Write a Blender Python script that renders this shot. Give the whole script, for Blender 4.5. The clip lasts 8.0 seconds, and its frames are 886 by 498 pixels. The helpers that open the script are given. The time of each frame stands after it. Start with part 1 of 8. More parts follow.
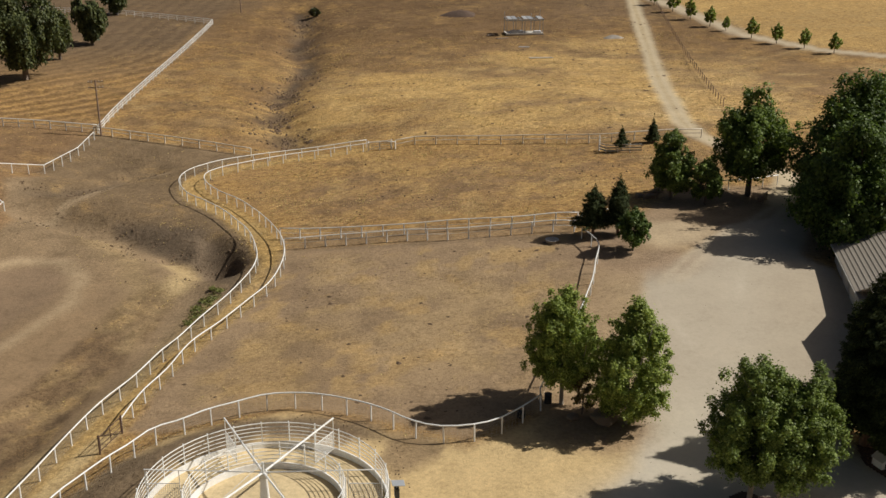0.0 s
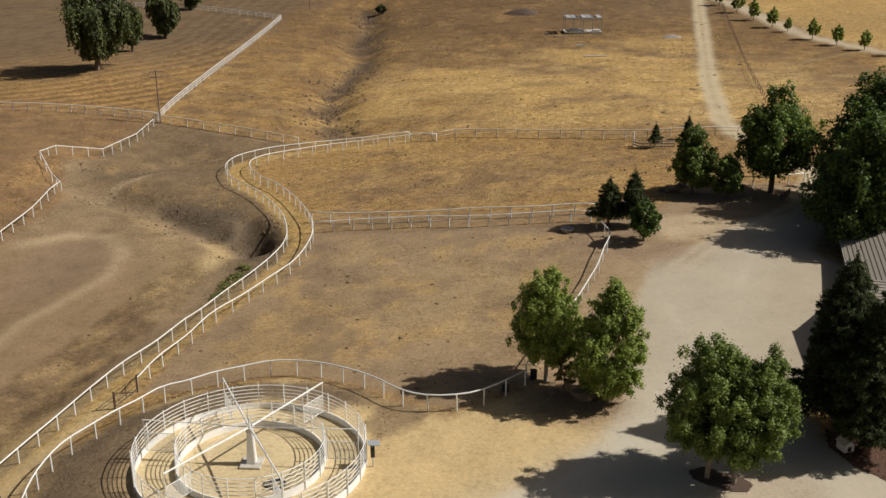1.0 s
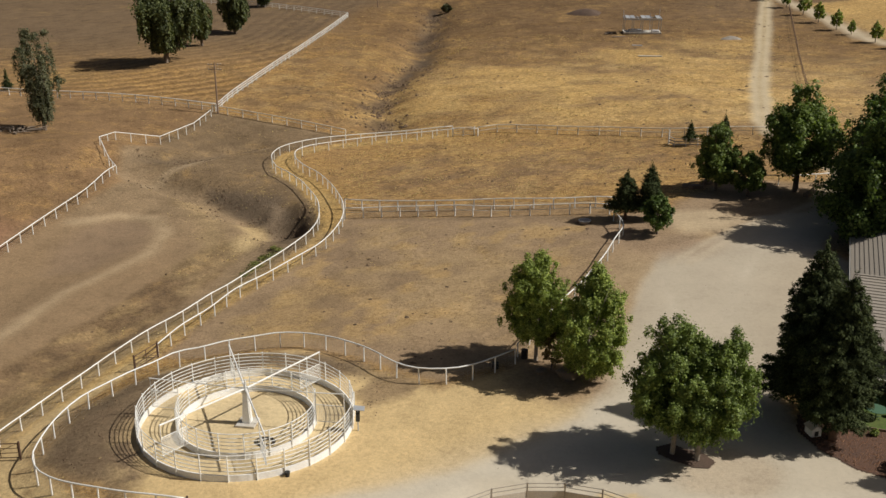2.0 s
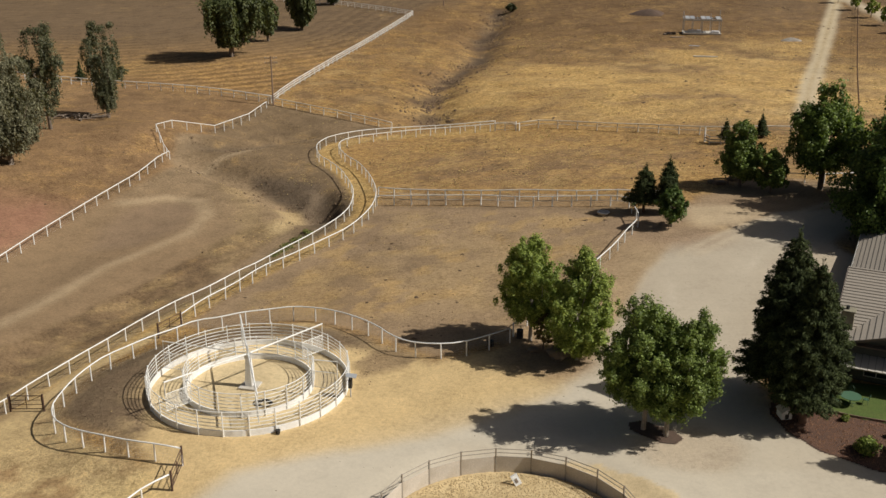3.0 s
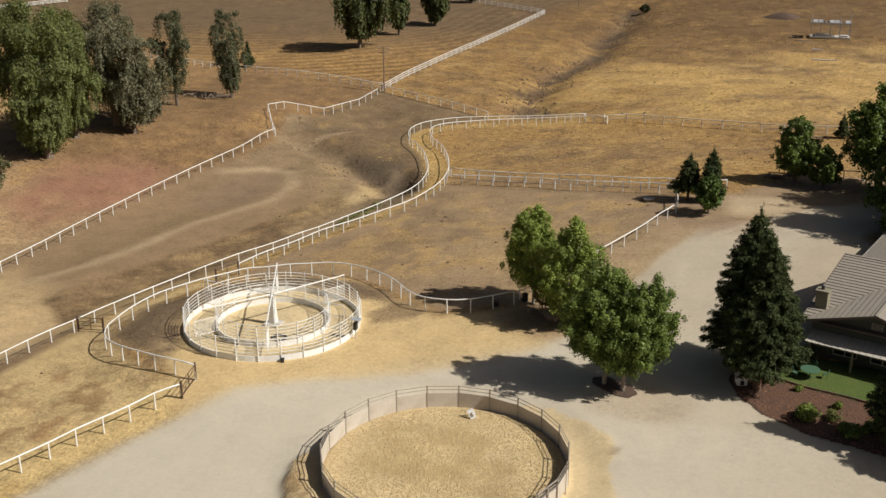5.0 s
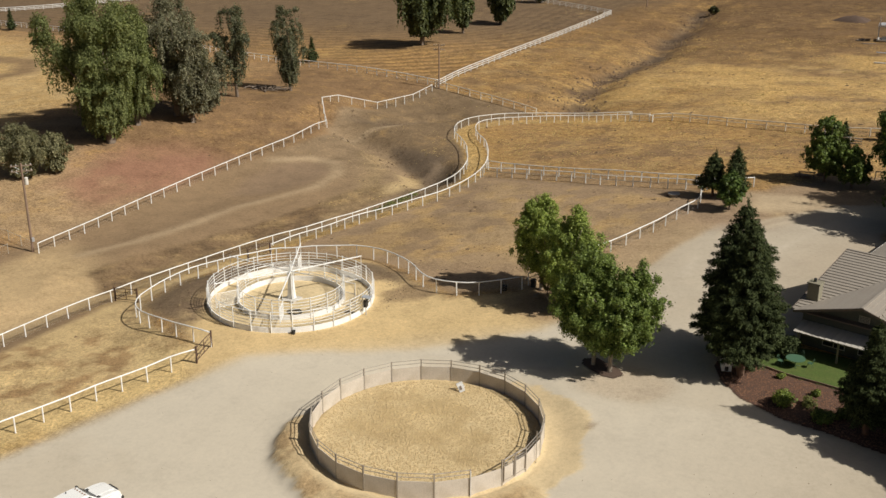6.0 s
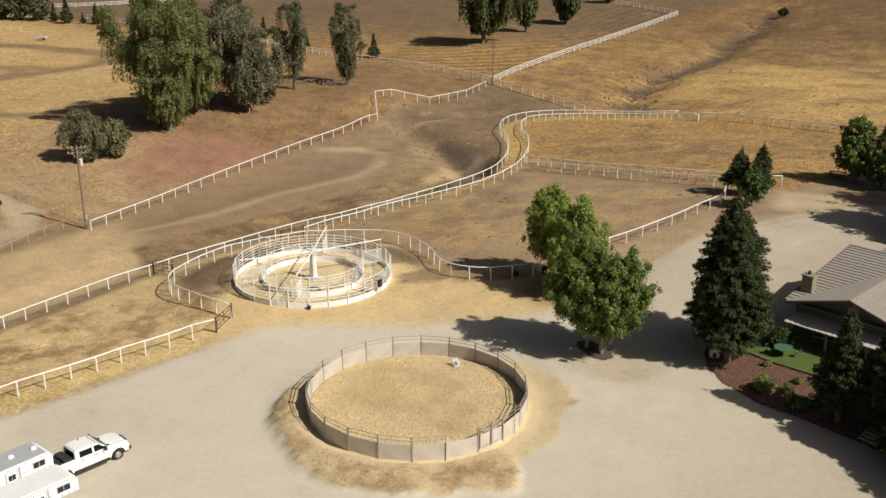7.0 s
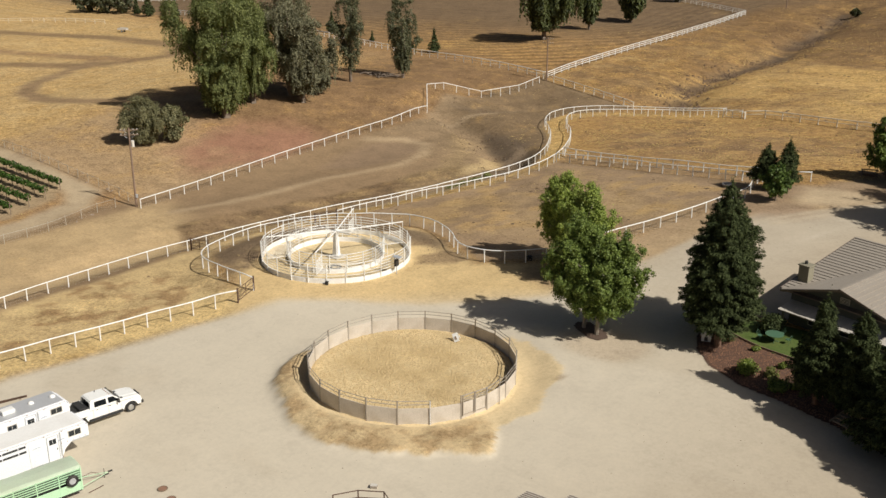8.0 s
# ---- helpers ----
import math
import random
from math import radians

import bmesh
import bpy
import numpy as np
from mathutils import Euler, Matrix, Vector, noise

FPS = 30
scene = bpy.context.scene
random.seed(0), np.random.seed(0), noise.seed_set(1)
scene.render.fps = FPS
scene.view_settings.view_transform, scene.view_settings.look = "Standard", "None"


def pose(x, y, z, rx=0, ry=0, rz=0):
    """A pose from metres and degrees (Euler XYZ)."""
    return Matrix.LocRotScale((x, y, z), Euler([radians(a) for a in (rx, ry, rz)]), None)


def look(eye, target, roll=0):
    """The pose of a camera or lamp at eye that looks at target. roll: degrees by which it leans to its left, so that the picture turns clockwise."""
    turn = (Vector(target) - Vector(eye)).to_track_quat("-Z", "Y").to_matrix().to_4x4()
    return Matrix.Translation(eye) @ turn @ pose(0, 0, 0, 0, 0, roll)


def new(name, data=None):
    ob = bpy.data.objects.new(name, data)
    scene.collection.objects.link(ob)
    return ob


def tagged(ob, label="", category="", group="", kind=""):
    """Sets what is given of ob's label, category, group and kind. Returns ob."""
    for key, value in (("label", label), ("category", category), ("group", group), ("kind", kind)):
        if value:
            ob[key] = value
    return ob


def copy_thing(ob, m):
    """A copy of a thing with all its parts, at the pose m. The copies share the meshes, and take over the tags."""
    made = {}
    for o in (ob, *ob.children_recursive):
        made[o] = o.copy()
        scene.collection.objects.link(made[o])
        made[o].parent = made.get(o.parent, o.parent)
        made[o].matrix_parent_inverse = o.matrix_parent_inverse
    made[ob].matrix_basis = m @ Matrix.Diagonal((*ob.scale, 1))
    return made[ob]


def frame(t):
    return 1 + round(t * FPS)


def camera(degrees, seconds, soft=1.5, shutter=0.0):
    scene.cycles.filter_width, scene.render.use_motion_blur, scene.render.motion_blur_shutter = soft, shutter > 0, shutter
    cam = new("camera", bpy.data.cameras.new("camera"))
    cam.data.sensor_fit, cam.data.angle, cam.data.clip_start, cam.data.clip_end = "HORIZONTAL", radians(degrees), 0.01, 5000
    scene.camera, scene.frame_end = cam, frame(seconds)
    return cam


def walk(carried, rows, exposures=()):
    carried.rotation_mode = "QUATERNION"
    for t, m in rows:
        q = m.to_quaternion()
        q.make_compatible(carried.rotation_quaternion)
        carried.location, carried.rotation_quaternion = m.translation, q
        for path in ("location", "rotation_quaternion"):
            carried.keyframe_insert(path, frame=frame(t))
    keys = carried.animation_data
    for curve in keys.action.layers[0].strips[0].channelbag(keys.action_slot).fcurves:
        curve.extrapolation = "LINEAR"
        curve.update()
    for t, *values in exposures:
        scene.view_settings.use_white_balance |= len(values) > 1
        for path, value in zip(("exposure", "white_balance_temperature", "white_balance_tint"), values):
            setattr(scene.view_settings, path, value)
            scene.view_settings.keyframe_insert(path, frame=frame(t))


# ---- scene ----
cam = camera(47.1, 8.0)
METRES, EYE, TILT, LEAN, TURN = 68.4, 40.4, 0.6754, -2.923, -0.0172
ROWS = [
    (0.0, 0.0, 0.0, 0.0, -1.09, -20.64, 2.88),
    (0.5, 0.0518, -0.034, -0.0024, 1.37, -20.51, 2.9),
    (1.0, 0.1051, -0.0661, -0.0049, 3.84, -20.39, 2.94),
    (1.5, 0.1597, -0.0956, -0.0072, 6.32, -20.24, 2.96),
    (3.0, 0.3304, -0.1724, -0.0162, 13.69, -19.75, 3.02),
    (3.5, 0.3902, -0.1925, -0.0202, 16.21, -19.61, 3.02),
    (4.0, 0.4512, -0.2113, -0.0241, 18.81, -19.4, 3.01),
    (4.5, 0.5124, -0.2271, -0.0289, 21.3, -19.23, 3.0),
    (6.0, 0.6976, -0.2558, -0.0405, 28.85, -18.72, 2.89),
    (6.5, 0.7599, -0.2601, -0.0432, 31.37, -18.62, 2.85),
    (7.0, 0.8216, -0.2627, -0.046, 33.85, -18.46, 2.79),
    (7.5, 0.883, -0.2608, -0.0508, 36.31, -18.34, 2.74),
    (8.0, 0.9444, -0.2564, -0.056, 38.84, -18.25, 2.66),
]
walk(cam, [(t, pose(0, 0, EYE, TILT, LEAN, TURN) @ pose(METRES * x, METRES * y, METRES * z, 90 + pitch, roll, yaw)) for t, x, y, z, yaw, pitch, roll in ROWS],
     [(0.0, 0.1), (3.5, 0.13), (8.0, 0.27)])


# ---- world, sun, light ----
SUN_TO = Vector((math.cos(radians(43)) * 0.999, math.cos(radians(43)) * 0.04, math.sin(radians(43))))
world = bpy.data.worlds.new("sky")
scene.world = world
world.use_nodes = True
_wn = world.node_tree
_sky = _wn.nodes.new("ShaderNodeTexSky")
_sky.sky_type = "NISHITA"
_sky.sun_disc = False
_sky.dust_density = 4.0
_sky.ozone_density = 0.6
_sky.sun_elevation = radians(43)
_sky.sun_rotation = math.atan2(SUN_TO.x, SUN_TO.y)
_bg = _wn.nodes["Background"]
_bg.inputs["Strength"].default_value = 0.028
_wn.links.new(_sky.outputs[0], _bg.inputs["Color"])
sun_data = bpy.data.lights.new("sun", "SUN")
sun_data.energy = 4.15
sun_data.angle = radians(0.6)
sun_data.color = (1.0, 0.95, 0.855)
sun = new("sun", sun_data)
sun.matrix_world = look((0, 0, 200), Vector((0, 0, 200)) - SUN_TO)


# ---- small tools ----
def clamp01(v):
    return np.clip(v, 0.0, 1.0)


def smooth(e0, e1, v):
    t = np.clip((v - e0) / (e1 - e0), 0, 1)
    return t * t * (3 - 2 * t)


def seg_dist(x, y, pts):
    best = np.full(np.shape(x), 1e9)
    for (ax, ay), (bx, by) in zip(pts, pts[1:]):
        dx, dy = bx - ax, by - ay
        t = np.clip(((x - ax) * dx + (y - ay) * dy) / (dx * dx + dy * dy), 0, 1)
        best = np.minimum(best, np.hypot(x - ax - t * dx, y - ay - t * dy))
    return best


def poly_dist(x, y, poly):
    """Distance to the outline of a polygon, positive inside."""
    d = seg_dist(x, y, list(poly) + [poly[0]])
    inside = np.zeros(np.shape(x), bool)
    for (ax, ay), (bx, by) in zip(poly, list(poly[1:]) + [poly[0]]):
        if ay == by:
            continue
        cross = ((ay > y) != (by > y)) & (x < (bx - ax) * (y - ay) / (by - ay) + ax)
        inside ^= cross
    return np.where(inside, d, -d)


def lattice(ix, iy, seed):
    h = np.sin(ix * 127.1 + iy * 311.7 + seed * 74.7) * 43758.5453
    return h - np.floor(h)


def vnoise(x, y, seed=0):
    ix, iy = np.floor(x), np.floor(y)
    fx, fy = x - ix, y - iy
    fx, fy = fx * fx * (3 - 2 * fx), fy * fy * (3 - 2 * fy)
    a, b = lattice(ix, iy, seed), lattice(ix + 1, iy, seed)
    c, d = lattice(ix, iy + 1, seed), lattice(ix + 1, iy + 1, seed)
    return (a * (1 - fx) + b * fx) * (1 - fy) + (c * (1 - fx) + d * fx) * fy


def fbm(x, y, size, seed=0, octaves=4):
    total, amp, norm = 0.0, 1.0, 0.0
    for n in range(octaves):
        total = total + amp * vnoise(x / size * 2 ** n + n * 17.3, y / size * 2 ** n - n * 9.1, seed + n)
        norm, amp = norm + amp, amp * 0.5
    return total / norm


# ---- the lie of the land ----
BUMPS = [(-50, 95, 35, -3.91), (-5, 55, 22, 0.86), (15, 36, 18, 0.08), (30, 100, 30, 1.91), (-30, 45, 22, -0.45),
         (20, 160, 35, 1.27), (-15, 150, 30, -2.31), (40, 60, 25, 0.76), (-70, 240, 60, 1.59), (30, 240, 60, -1.22), (-95, 110, 40, 2.4), (-23.4, 109.6, 2.8, -1.1)]
FAR_BUMPS = [(-74, 102, 30, 3.2), (-50, 234, 60, -1.87), (-74, 204, 14, 0.86), (16, 150, 14, -0.94), (22, 252, 30, 0.76), (-50, 150, 14, -2.03),
             (-62, 131.5, 9, 1.9), (-80, 246, 14, -1.03), (-32, 258, 14, -1.08), (-2, 204, 20, -0.63), (-44, 120, 14, -0.57)]
GULLY = [(-36.3, 301.8), (-32.3, 276.1), (-31.5, 253.9), (-25.5, 222.8), (-28.0, 193.9), (-25.6, 176.2), (-22.3, 163.3)]
WASH = [(-56.6, 129.2), (-53.2, 127.6), (-48.4, 126.1), (-39.3, 121.9), (-33.1, 117.0), (-28.2, 112.8), (-24.6, 108.6)]
BANK = [(-25.3, 100.3), (-26.1, 91.1), (-28.9, 83.0), (-31.6, 75.3), (-33.4, 65.7), (-34.8, 55), (-35.5, 38)]
SHELF = [(-39.0, 108.8), (-37.9, 98.3), (-40.8, 84.3), (-41.2, 74.0), (-41.3, 63.6)]
SCAR = [(-53.9, 132.7), (-49.6, 134.6), (-46.4, 140.0), (-41.0, 148.3)]
WALKER = (-10.6, 57.4)
PEN = (13.9, 41.6)


def ground(x, y):
    x, y = np.asarray(x, float), np.asarray(y, float)
    z = -0.979 + 0.01569 * np.clip(x, -300, 150) + 0.02581 * np.clip(y, -100, 400)
    for a, b, r, h in BUMPS + FAR_BUMPS:
        z = z + h * np.exp(-((x - a) ** 2 + (y - b) ** 2) / (r * r))
    for line, w, d in ((GULLY, 10.0, 1.2), (GULLY, 4.0, 1.3), (WASH, 3.2, 1.7), (BANK, 3.8, 0.9), (SHELF, 4.0, -0.45), (SCAR, 2.4, 0.8)):
        z = z - d * np.exp(-(seg_dist(x, y, line) / w) ** 2)
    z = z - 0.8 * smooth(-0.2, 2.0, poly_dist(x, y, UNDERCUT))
    for (a, b), r0, r1, h in ((WALKER, 9.3, 17.5, 1.25), (PEN, 9.6, 12.6, 0.72), (PEN, 8.55, 8.9, 1.05)):
        k = 1 - smooth(r0, r1, np.hypot(x - a, y - b))
        z = z * (1 - k) + h * k
    return z


UNDERCUT = [(-20.3, 104.5), (-20.3, 108.6), (-22.0, 114.2), (-24.8, 118.8), (-28.2, 119.2), (-27.4, 113.2), (-25.2, 108.2), (-23.2, 104.5)]


def gz(x, y):
    return float(ground(x, y))


# ---- materials ----
def material(name):
    m = bpy.data.materials.new(name)
    m.use_nodes = True
    nt = m.node_tree
    return m, nt, nt.nodes["Principled BSDF"]


def add(nt, kind, **values):
    n = nt.nodes.new(kind)
    for k, v in values.items():
        n.inputs[k].default_value = v
    return n


def noise_node(nt, coord, scale, detail=4.0, rough=0.55):
    n = add(nt, "ShaderNodeTexNoise", Scale=scale, Detail=detail, Roughness=rough)
    nt.links.new(coord, n.inputs["Vector"])
    return n.outputs["Fac"]


def ramp(nt, fac, stops):
    n = nt.nodes.new("ShaderNodeValToRGB")
    els = n.color_ramp.elements
    while len(els) < len(stops):
        els.new(0.5)
    for e, (p, c) in zip(els, stops):
        e.position, e.color = p, (*c, 1) if len(c) == 3 else c
    nt.links.new(fac, n.inputs["Fac"])
    return n.outputs["Color"]


def mixed(nt, fac, a, b, mode="MIX"):
    n = nt.nodes.new("ShaderNodeMix")
    n.data_type, n.blend_type = "RGBA", mode
    for sock, v in ((n.inputs[0], fac), (n.inputs[6], a), (n.inputs[7], b)):
        if isinstance(v, bpy.types.NodeSocket):
            nt.links.new(v, sock)
        elif isinstance(v, tuple):
            sock.default_value = (*v, 1)
        else:
            sock.default_value = v
    return n.outputs[2]


def math_node(nt, op, a, b=0.0, c=0.0):
    n = nt.nodes.new("ShaderNodeMath")
    n.operation = op
    for sock, v in zip(n.inputs, (a, b, c)):
        if isinstance(v, bpy.types.NodeSocket):
            nt.links.new(v, sock)
        else:
            sock.default_value = v
    return n.outputs[0]


def bumped(nt, bsdf, height, strength=0.3, distance=0.05):
    b = add(nt, "ShaderNodeBump", Strength=strength, Distance=distance)
    nt.links.new(height, b.inputs["Height"])
    nt.links.new(b.outputs["Normal"], bsdf.inputs["Normal"])


def painted(name, color, rough=0.5, dirt=(0.25, 0.2, 0.14), wear=0.25, scale=1.5, metallic=0.0, bump=0.15, spread=0.12):
    """A worn surface: its colour, uneven at two scales, with dirt in patches."""
    m, nt, bsdf = material(name)
    co = add(nt, "ShaderNodeTexCoord").outputs["Object"]
    big, fine = noise_node(nt, co, scale), noise_node(nt, co, scale * 14, 3)
    dark = tuple(c * (1 - spread) for c in color)
    light = tuple(min(1.0, c * (1 + spread * 0.6)) for c in color)
    base = ramp(nt, fine, [(0.3, dark), (0.7, light)])
    fac = ramp(nt, big, [(0.45, (0, 0, 0)), (0.8, (wear,) * 3)])
    nt.links.new(mixed(nt, fac, base, dirt), bsdf.inputs["Base Color"])
    info = add(nt, "ShaderNodeObjectInfo").outputs["Random"]
    r = math_node(nt, "MULTIPLY_ADD", info, 0.12, rough - 0.06)
    nt.links.new(r, bsdf.inputs["Roughness"])
    bsdf.inputs["Metallic"].default_value = metallic
    bumped(nt, bsdf, fine, bump, 0.01)
    return m


def leafy(name, dark, light, back=0.3, gloss=0.3):
    """Leaves: colour by leaf, light through the blade."""
    m, nt, bsdf = material(name)
    geo = add(nt, "ShaderNodeNewGeometry")
    co = geo.outputs["Position"]
    c = ramp(nt, geo.outputs["Random Per Island"], [(0.0, dark), (0.75, light), (1.0, tuple(min(1, v * 1.35) for v in light))])
    big = noise_node(nt, co, 0.45, 2)
    tint = ramp(nt, big, [(0.3, (0.78, 0.8, 0.75)), (0.7, (1.12, 1.1, 1.05))])
    c = mixed(nt, 1.0, c, tint, "MULTIPLY")
    nt.links.new(c, bsdf.inputs["Base Color"])
    bsdf.inputs["Roughness"].default_value = 0.85 - gloss
    bsdf.inputs["Specular IOR Level"].default_value = gloss
    tr = add(nt, "ShaderNodeBsdfTranslucent")
    nt.links.new(mixed(nt, 1.0, c, (1.15, 1.2, 0.6), "MULTIPLY"), tr.inputs["Color"])
    mx = nt.nodes.new("ShaderNodeMixShader")
    mx.inputs[0].default_value = back
    nt.links.new(bsdf.outputs[0], mx.inputs[1])
    nt.links.new(tr.outputs[0], mx.inputs[2])
    nt.links.new(mx.outputs[0], nt.nodes["Material Output"].inputs["Surface"])
    return m


def ground_material():
    m, nt, bsdf = material("dry_ground")
    co = add(nt, "ShaderNodeNewGeometry").outputs["Position"]
    soil = nt.nodes.new("ShaderNodeAttribute")
    soil.attribute_name = "soil"
    cover = nt.nodes.new("ShaderNodeAttribute")
    cover.attribute_name = "cover"
    sep = nt.nodes.new("ShaderNodeSeparateColor")
    nt.links.new(cover.outputs["Color"], sep.inputs[0])
    grass, gravel, rows = sep.outputs[0], sep.outputs[1], sep.outputs[2]
    huge, big, mid = noise_node(nt, co, 0.045, 5), noise_node(nt, co, 0.3, 6, 0.6), noise_node(nt, co, 1.7, 6, 0.65)
    fine, grit = noise_node(nt, co, 7.0, 5, 0.7), noise_node(nt, co, 30.0, 3, 0.7)
    st = add(nt, "ShaderNodeMapping", Scale=(0.7, 1.1, 1.0), Rotation=(0, 0, radians(24)))
    nt.links.new(co, st.inputs["Vector"])
    streak = noise_node(nt, st.outputs[0], 0.9, 6, 0.65)
    # soil, uneven
    tone = math_node(nt, "ADD", math_node(nt, "MULTIPLY", big, 0.5), math_node(nt, "MULTIPLY", mid, 0.5))
    tint = ramp(nt, tone, [(0.32, (0.70, 0.67, 0.63)), (0.5, (1.0, 1.0, 1.0)), (0.68, (1.18, 1.16, 1.12))])
    pale = ramp(nt, tone, [(0.3, (0.90, 0.895, 0.89)), (0.5, (1.0, 1.0, 1.0)), (0.72, (1.06, 1.055, 1.045))])
    dirt = mixed(nt, 1.0, soil.outputs["Color"], mixed(nt, gravel, tint, pale), "MULTIPLY")
    speck = ramp(nt, fine, [(0.28, (0.62, 0.58, 0.52)), (0.45, (1, 1, 1)), (0.7, (1.08, 1.07, 1.05))])
    dirt = mixed(nt, math_node(nt, "MULTIPLY_ADD", gravel, -0.82, 0.9), dirt, mixed(nt, 1.0, dirt, speck, "MULTIPLY"))
    # straw, from bleached to brown
    blend = math_node(nt, "ADD", math_node(nt, "ADD", math_node(nt, "MULTIPLY", huge, 0.22), math_node(nt, "MULTIPLY", mid, 0.30)), math_node(nt, "ADD", math_node(nt, "MULTIPLY", streak, 0.26), math_node(nt, "MULTIPLY", fine, 0.22)))
    straw = ramp(nt, blend, [(0.37, (0.150, 0.082, 0.032)), (0.45, (0.285, 0.168, 0.060)), (0.52, (0.42, 0.257, 0.088)), (0.61, (0.63, 0.438, 0.170))])
    k = math_node(nt, "ADD", math_node(nt, "MULTIPLY_ADD", huge, 0.5, -0.25), math_node(nt, "MULTIPLY_ADD", big, 0.9, -0.45))
    k = math_node(nt, "ADD", k, math_node(nt, "MULTIPLY_ADD", fine, 0.6, -0.3))
    k = math_node(nt, "ADD", k, math_node(nt, "MULTIPLY_ADD", streak, 0.5, -0.25))
    k = math_node(nt, "ADD", k, grass)
    mask = ramp(nt, k, [(0.30, (0, 0, 0)), (0.70, (1, 1, 1))])
    mask = math_node(nt, "MULTIPLY", mask, ramp(nt, grass, [(0.0, (0, 0, 0)), (0.08, (1, 1, 1))]))
    col = mixed(nt, mask, dirt, mixed(nt, 0.4, straw, soil.outputs["Color"]))
    # tussocks, a pace across, and the bare gaps between them
    tussock = ramp(nt, noise_node(nt, co, 1.05, 7, 0.72), [(0.36, (0.62, 0.58, 0.54)), (0.47, (0.98, 0.97, 0.96)), (0.55, (1.06, 1.06, 1.04)), (0.64, (1.34, 1.30, 1.22))])
    col = mixed(nt, ramp(nt, grass, [(0.08, (0, 0, 0)), (0.5, (1, 1, 1))]), col, mixed(nt, 1.0, col, tussock, "MULTIPLY"))
    # mown rows across the hay field
    lap = nt.nodes.new("ShaderNodeAttribute")
    lap.attribute_name = "lap"
    turns = math_node(nt, "ADD", math_node(nt, "MULTIPLY", lap.outputs["Fac"], 2 * math.pi / 3.8), math_node(nt, "MULTIPLY", big, 9.0))
    wave = math_node(nt, "MULTIPLY_ADD", math_node(nt, "SINE", turns), 0.35, math_node(nt, "MULTIPLY_ADD", mid, 0.7, 0.15))
    band = ramp(nt, wave, [(0.25, (0.66, 0.62, 0.57)), (0.85, (1.34, 1.30, 1.2))])
    col = mixed(nt, rows, col, mixed(nt, 1.0, col, band, "MULTIPLY"))
    # short stubble and crumbs, a hand's width across
    grain = ramp(nt, noise_node(nt, co, 3.4, 6, 0.78), [(0.34, (0.60, 0.56, 0.51)), (0.5, (0.99, 0.99, 0.99)), (0.66, (1.34, 1.31, 1.25))])
    rough = math_node(nt, "MULTIPLY", math_node(nt, "MULTIPLY_ADD", gravel, -0.85, 1.0), ramp(nt, grass, [(0.05, (0.5, 0.5, 0.5)), (0.4, (1, 1, 1))]))
    col = mixed(nt, rough, col, mixed(nt, 1.0, col, grain, "MULTIPLY"))
    nt.links.new(col, bsdf.inputs["Base Color"])
    bsdf.inputs["Roughness"].default_value = 0.95
    bsdf.inputs["Specular IOR Level"].default_value = 0.15
    h = math_node(nt, "ADD", math_node(nt, "MULTIPLY", mid, 0.6), math_node(nt, "ADD", math_node(nt, "MULTIPLY", fine, 0.35), math_node(nt, "MULTIPLY", grit, 0.08)))
    b = add(nt, "ShaderNodeBump", Distance=0.32)
    nt.links.new(math_node(nt, "MULTIPLY_ADD", gravel, -0.55, 0.65), b.inputs["Strength"])
    nt.links.new(h, b.inputs["Height"])
    nt.links.new(b.outputs["Normal"], bsdf.inputs["Normal"])
    return m


def bark_material(name, color):
    m, nt, bsdf = material(name)
    co = add(nt, "ShaderNodeTexCoord").outputs["Object"]
    mp = add(nt, "ShaderNodeMapping", Scale=(6, 6, 1.2))
    nt.links.new(co, mp.inputs["Vector"])
    n1, n2 = noise_node(nt, mp.outputs[0], 2.0, 5), noise_node(nt, co, 0.8, 3)
    c = ramp(nt, n1, [(0.3, tuple(v * 0.5 for v in color)), (0.65, color)])
    nt.links.new(mixed(nt, 0.4, c, ramp(nt, n2, [(0.35, (0.1, 0.08, 0.06)), (0.7, color)])), bsdf.inputs["Base Color"])
    bsdf.inputs["Roughness"].default_value = 0.9
    bumped(nt, bsdf, n1, 0.6, 0.05)
    return m


def glass_material(name, color=(0.02, 0.025, 0.03)):
    m, nt, bsdf = material(name)
    bsdf.inputs["Base Color"].default_value = (*color, 1)
    bsdf.inputs["Roughness"].default_value = 0.06
    bsdf.inputs["Specular IOR Level"].default_value = 0.6
    return m


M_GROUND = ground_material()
M_WHITE = painted("white_pipe_paint", (0.85, 0.855, 0.84), 0.45, (0.45, 0.37, 0.27), 0.35, 0.9)
M_RUST = painted("rusted_brown_pipe", (0.10, 0.062, 0.045), 0.75, (0.17, 0.08, 0.04), 0.6, 3.0, 0.2)
M_TANPIPE = painted("dusty_tan_pipe", (0.76, 0.70, 0.60), 0.7, (0.3, 0.2, 0.1), 0.5, 1.2)
M_WIRE = painted("galvanised_wire", (0.56, 0.52, 0.45), 0.55, (0.3, 0.25, 0.18), 0.3, 2.0, 0.3)
M_WALLWHITE = painted("whitewashed_wall", (0.83, 0.84, 0.84), 0.7, (0.50, 0.44, 0.36), 0.4, 0.6)
M_PENPANEL = painted("weathered_grey_tan_panel", (0.57, 0.515, 0.445), 0.8, (0.30, 0.24, 0.16), 0.5, 0.7)
M_PENSTEEL = painted("grey_brown_steel", (0.38, 0.345, 0.30), 0.6, (0.25, 0.16, 0.10), 0.5, 2.0, 0.3)
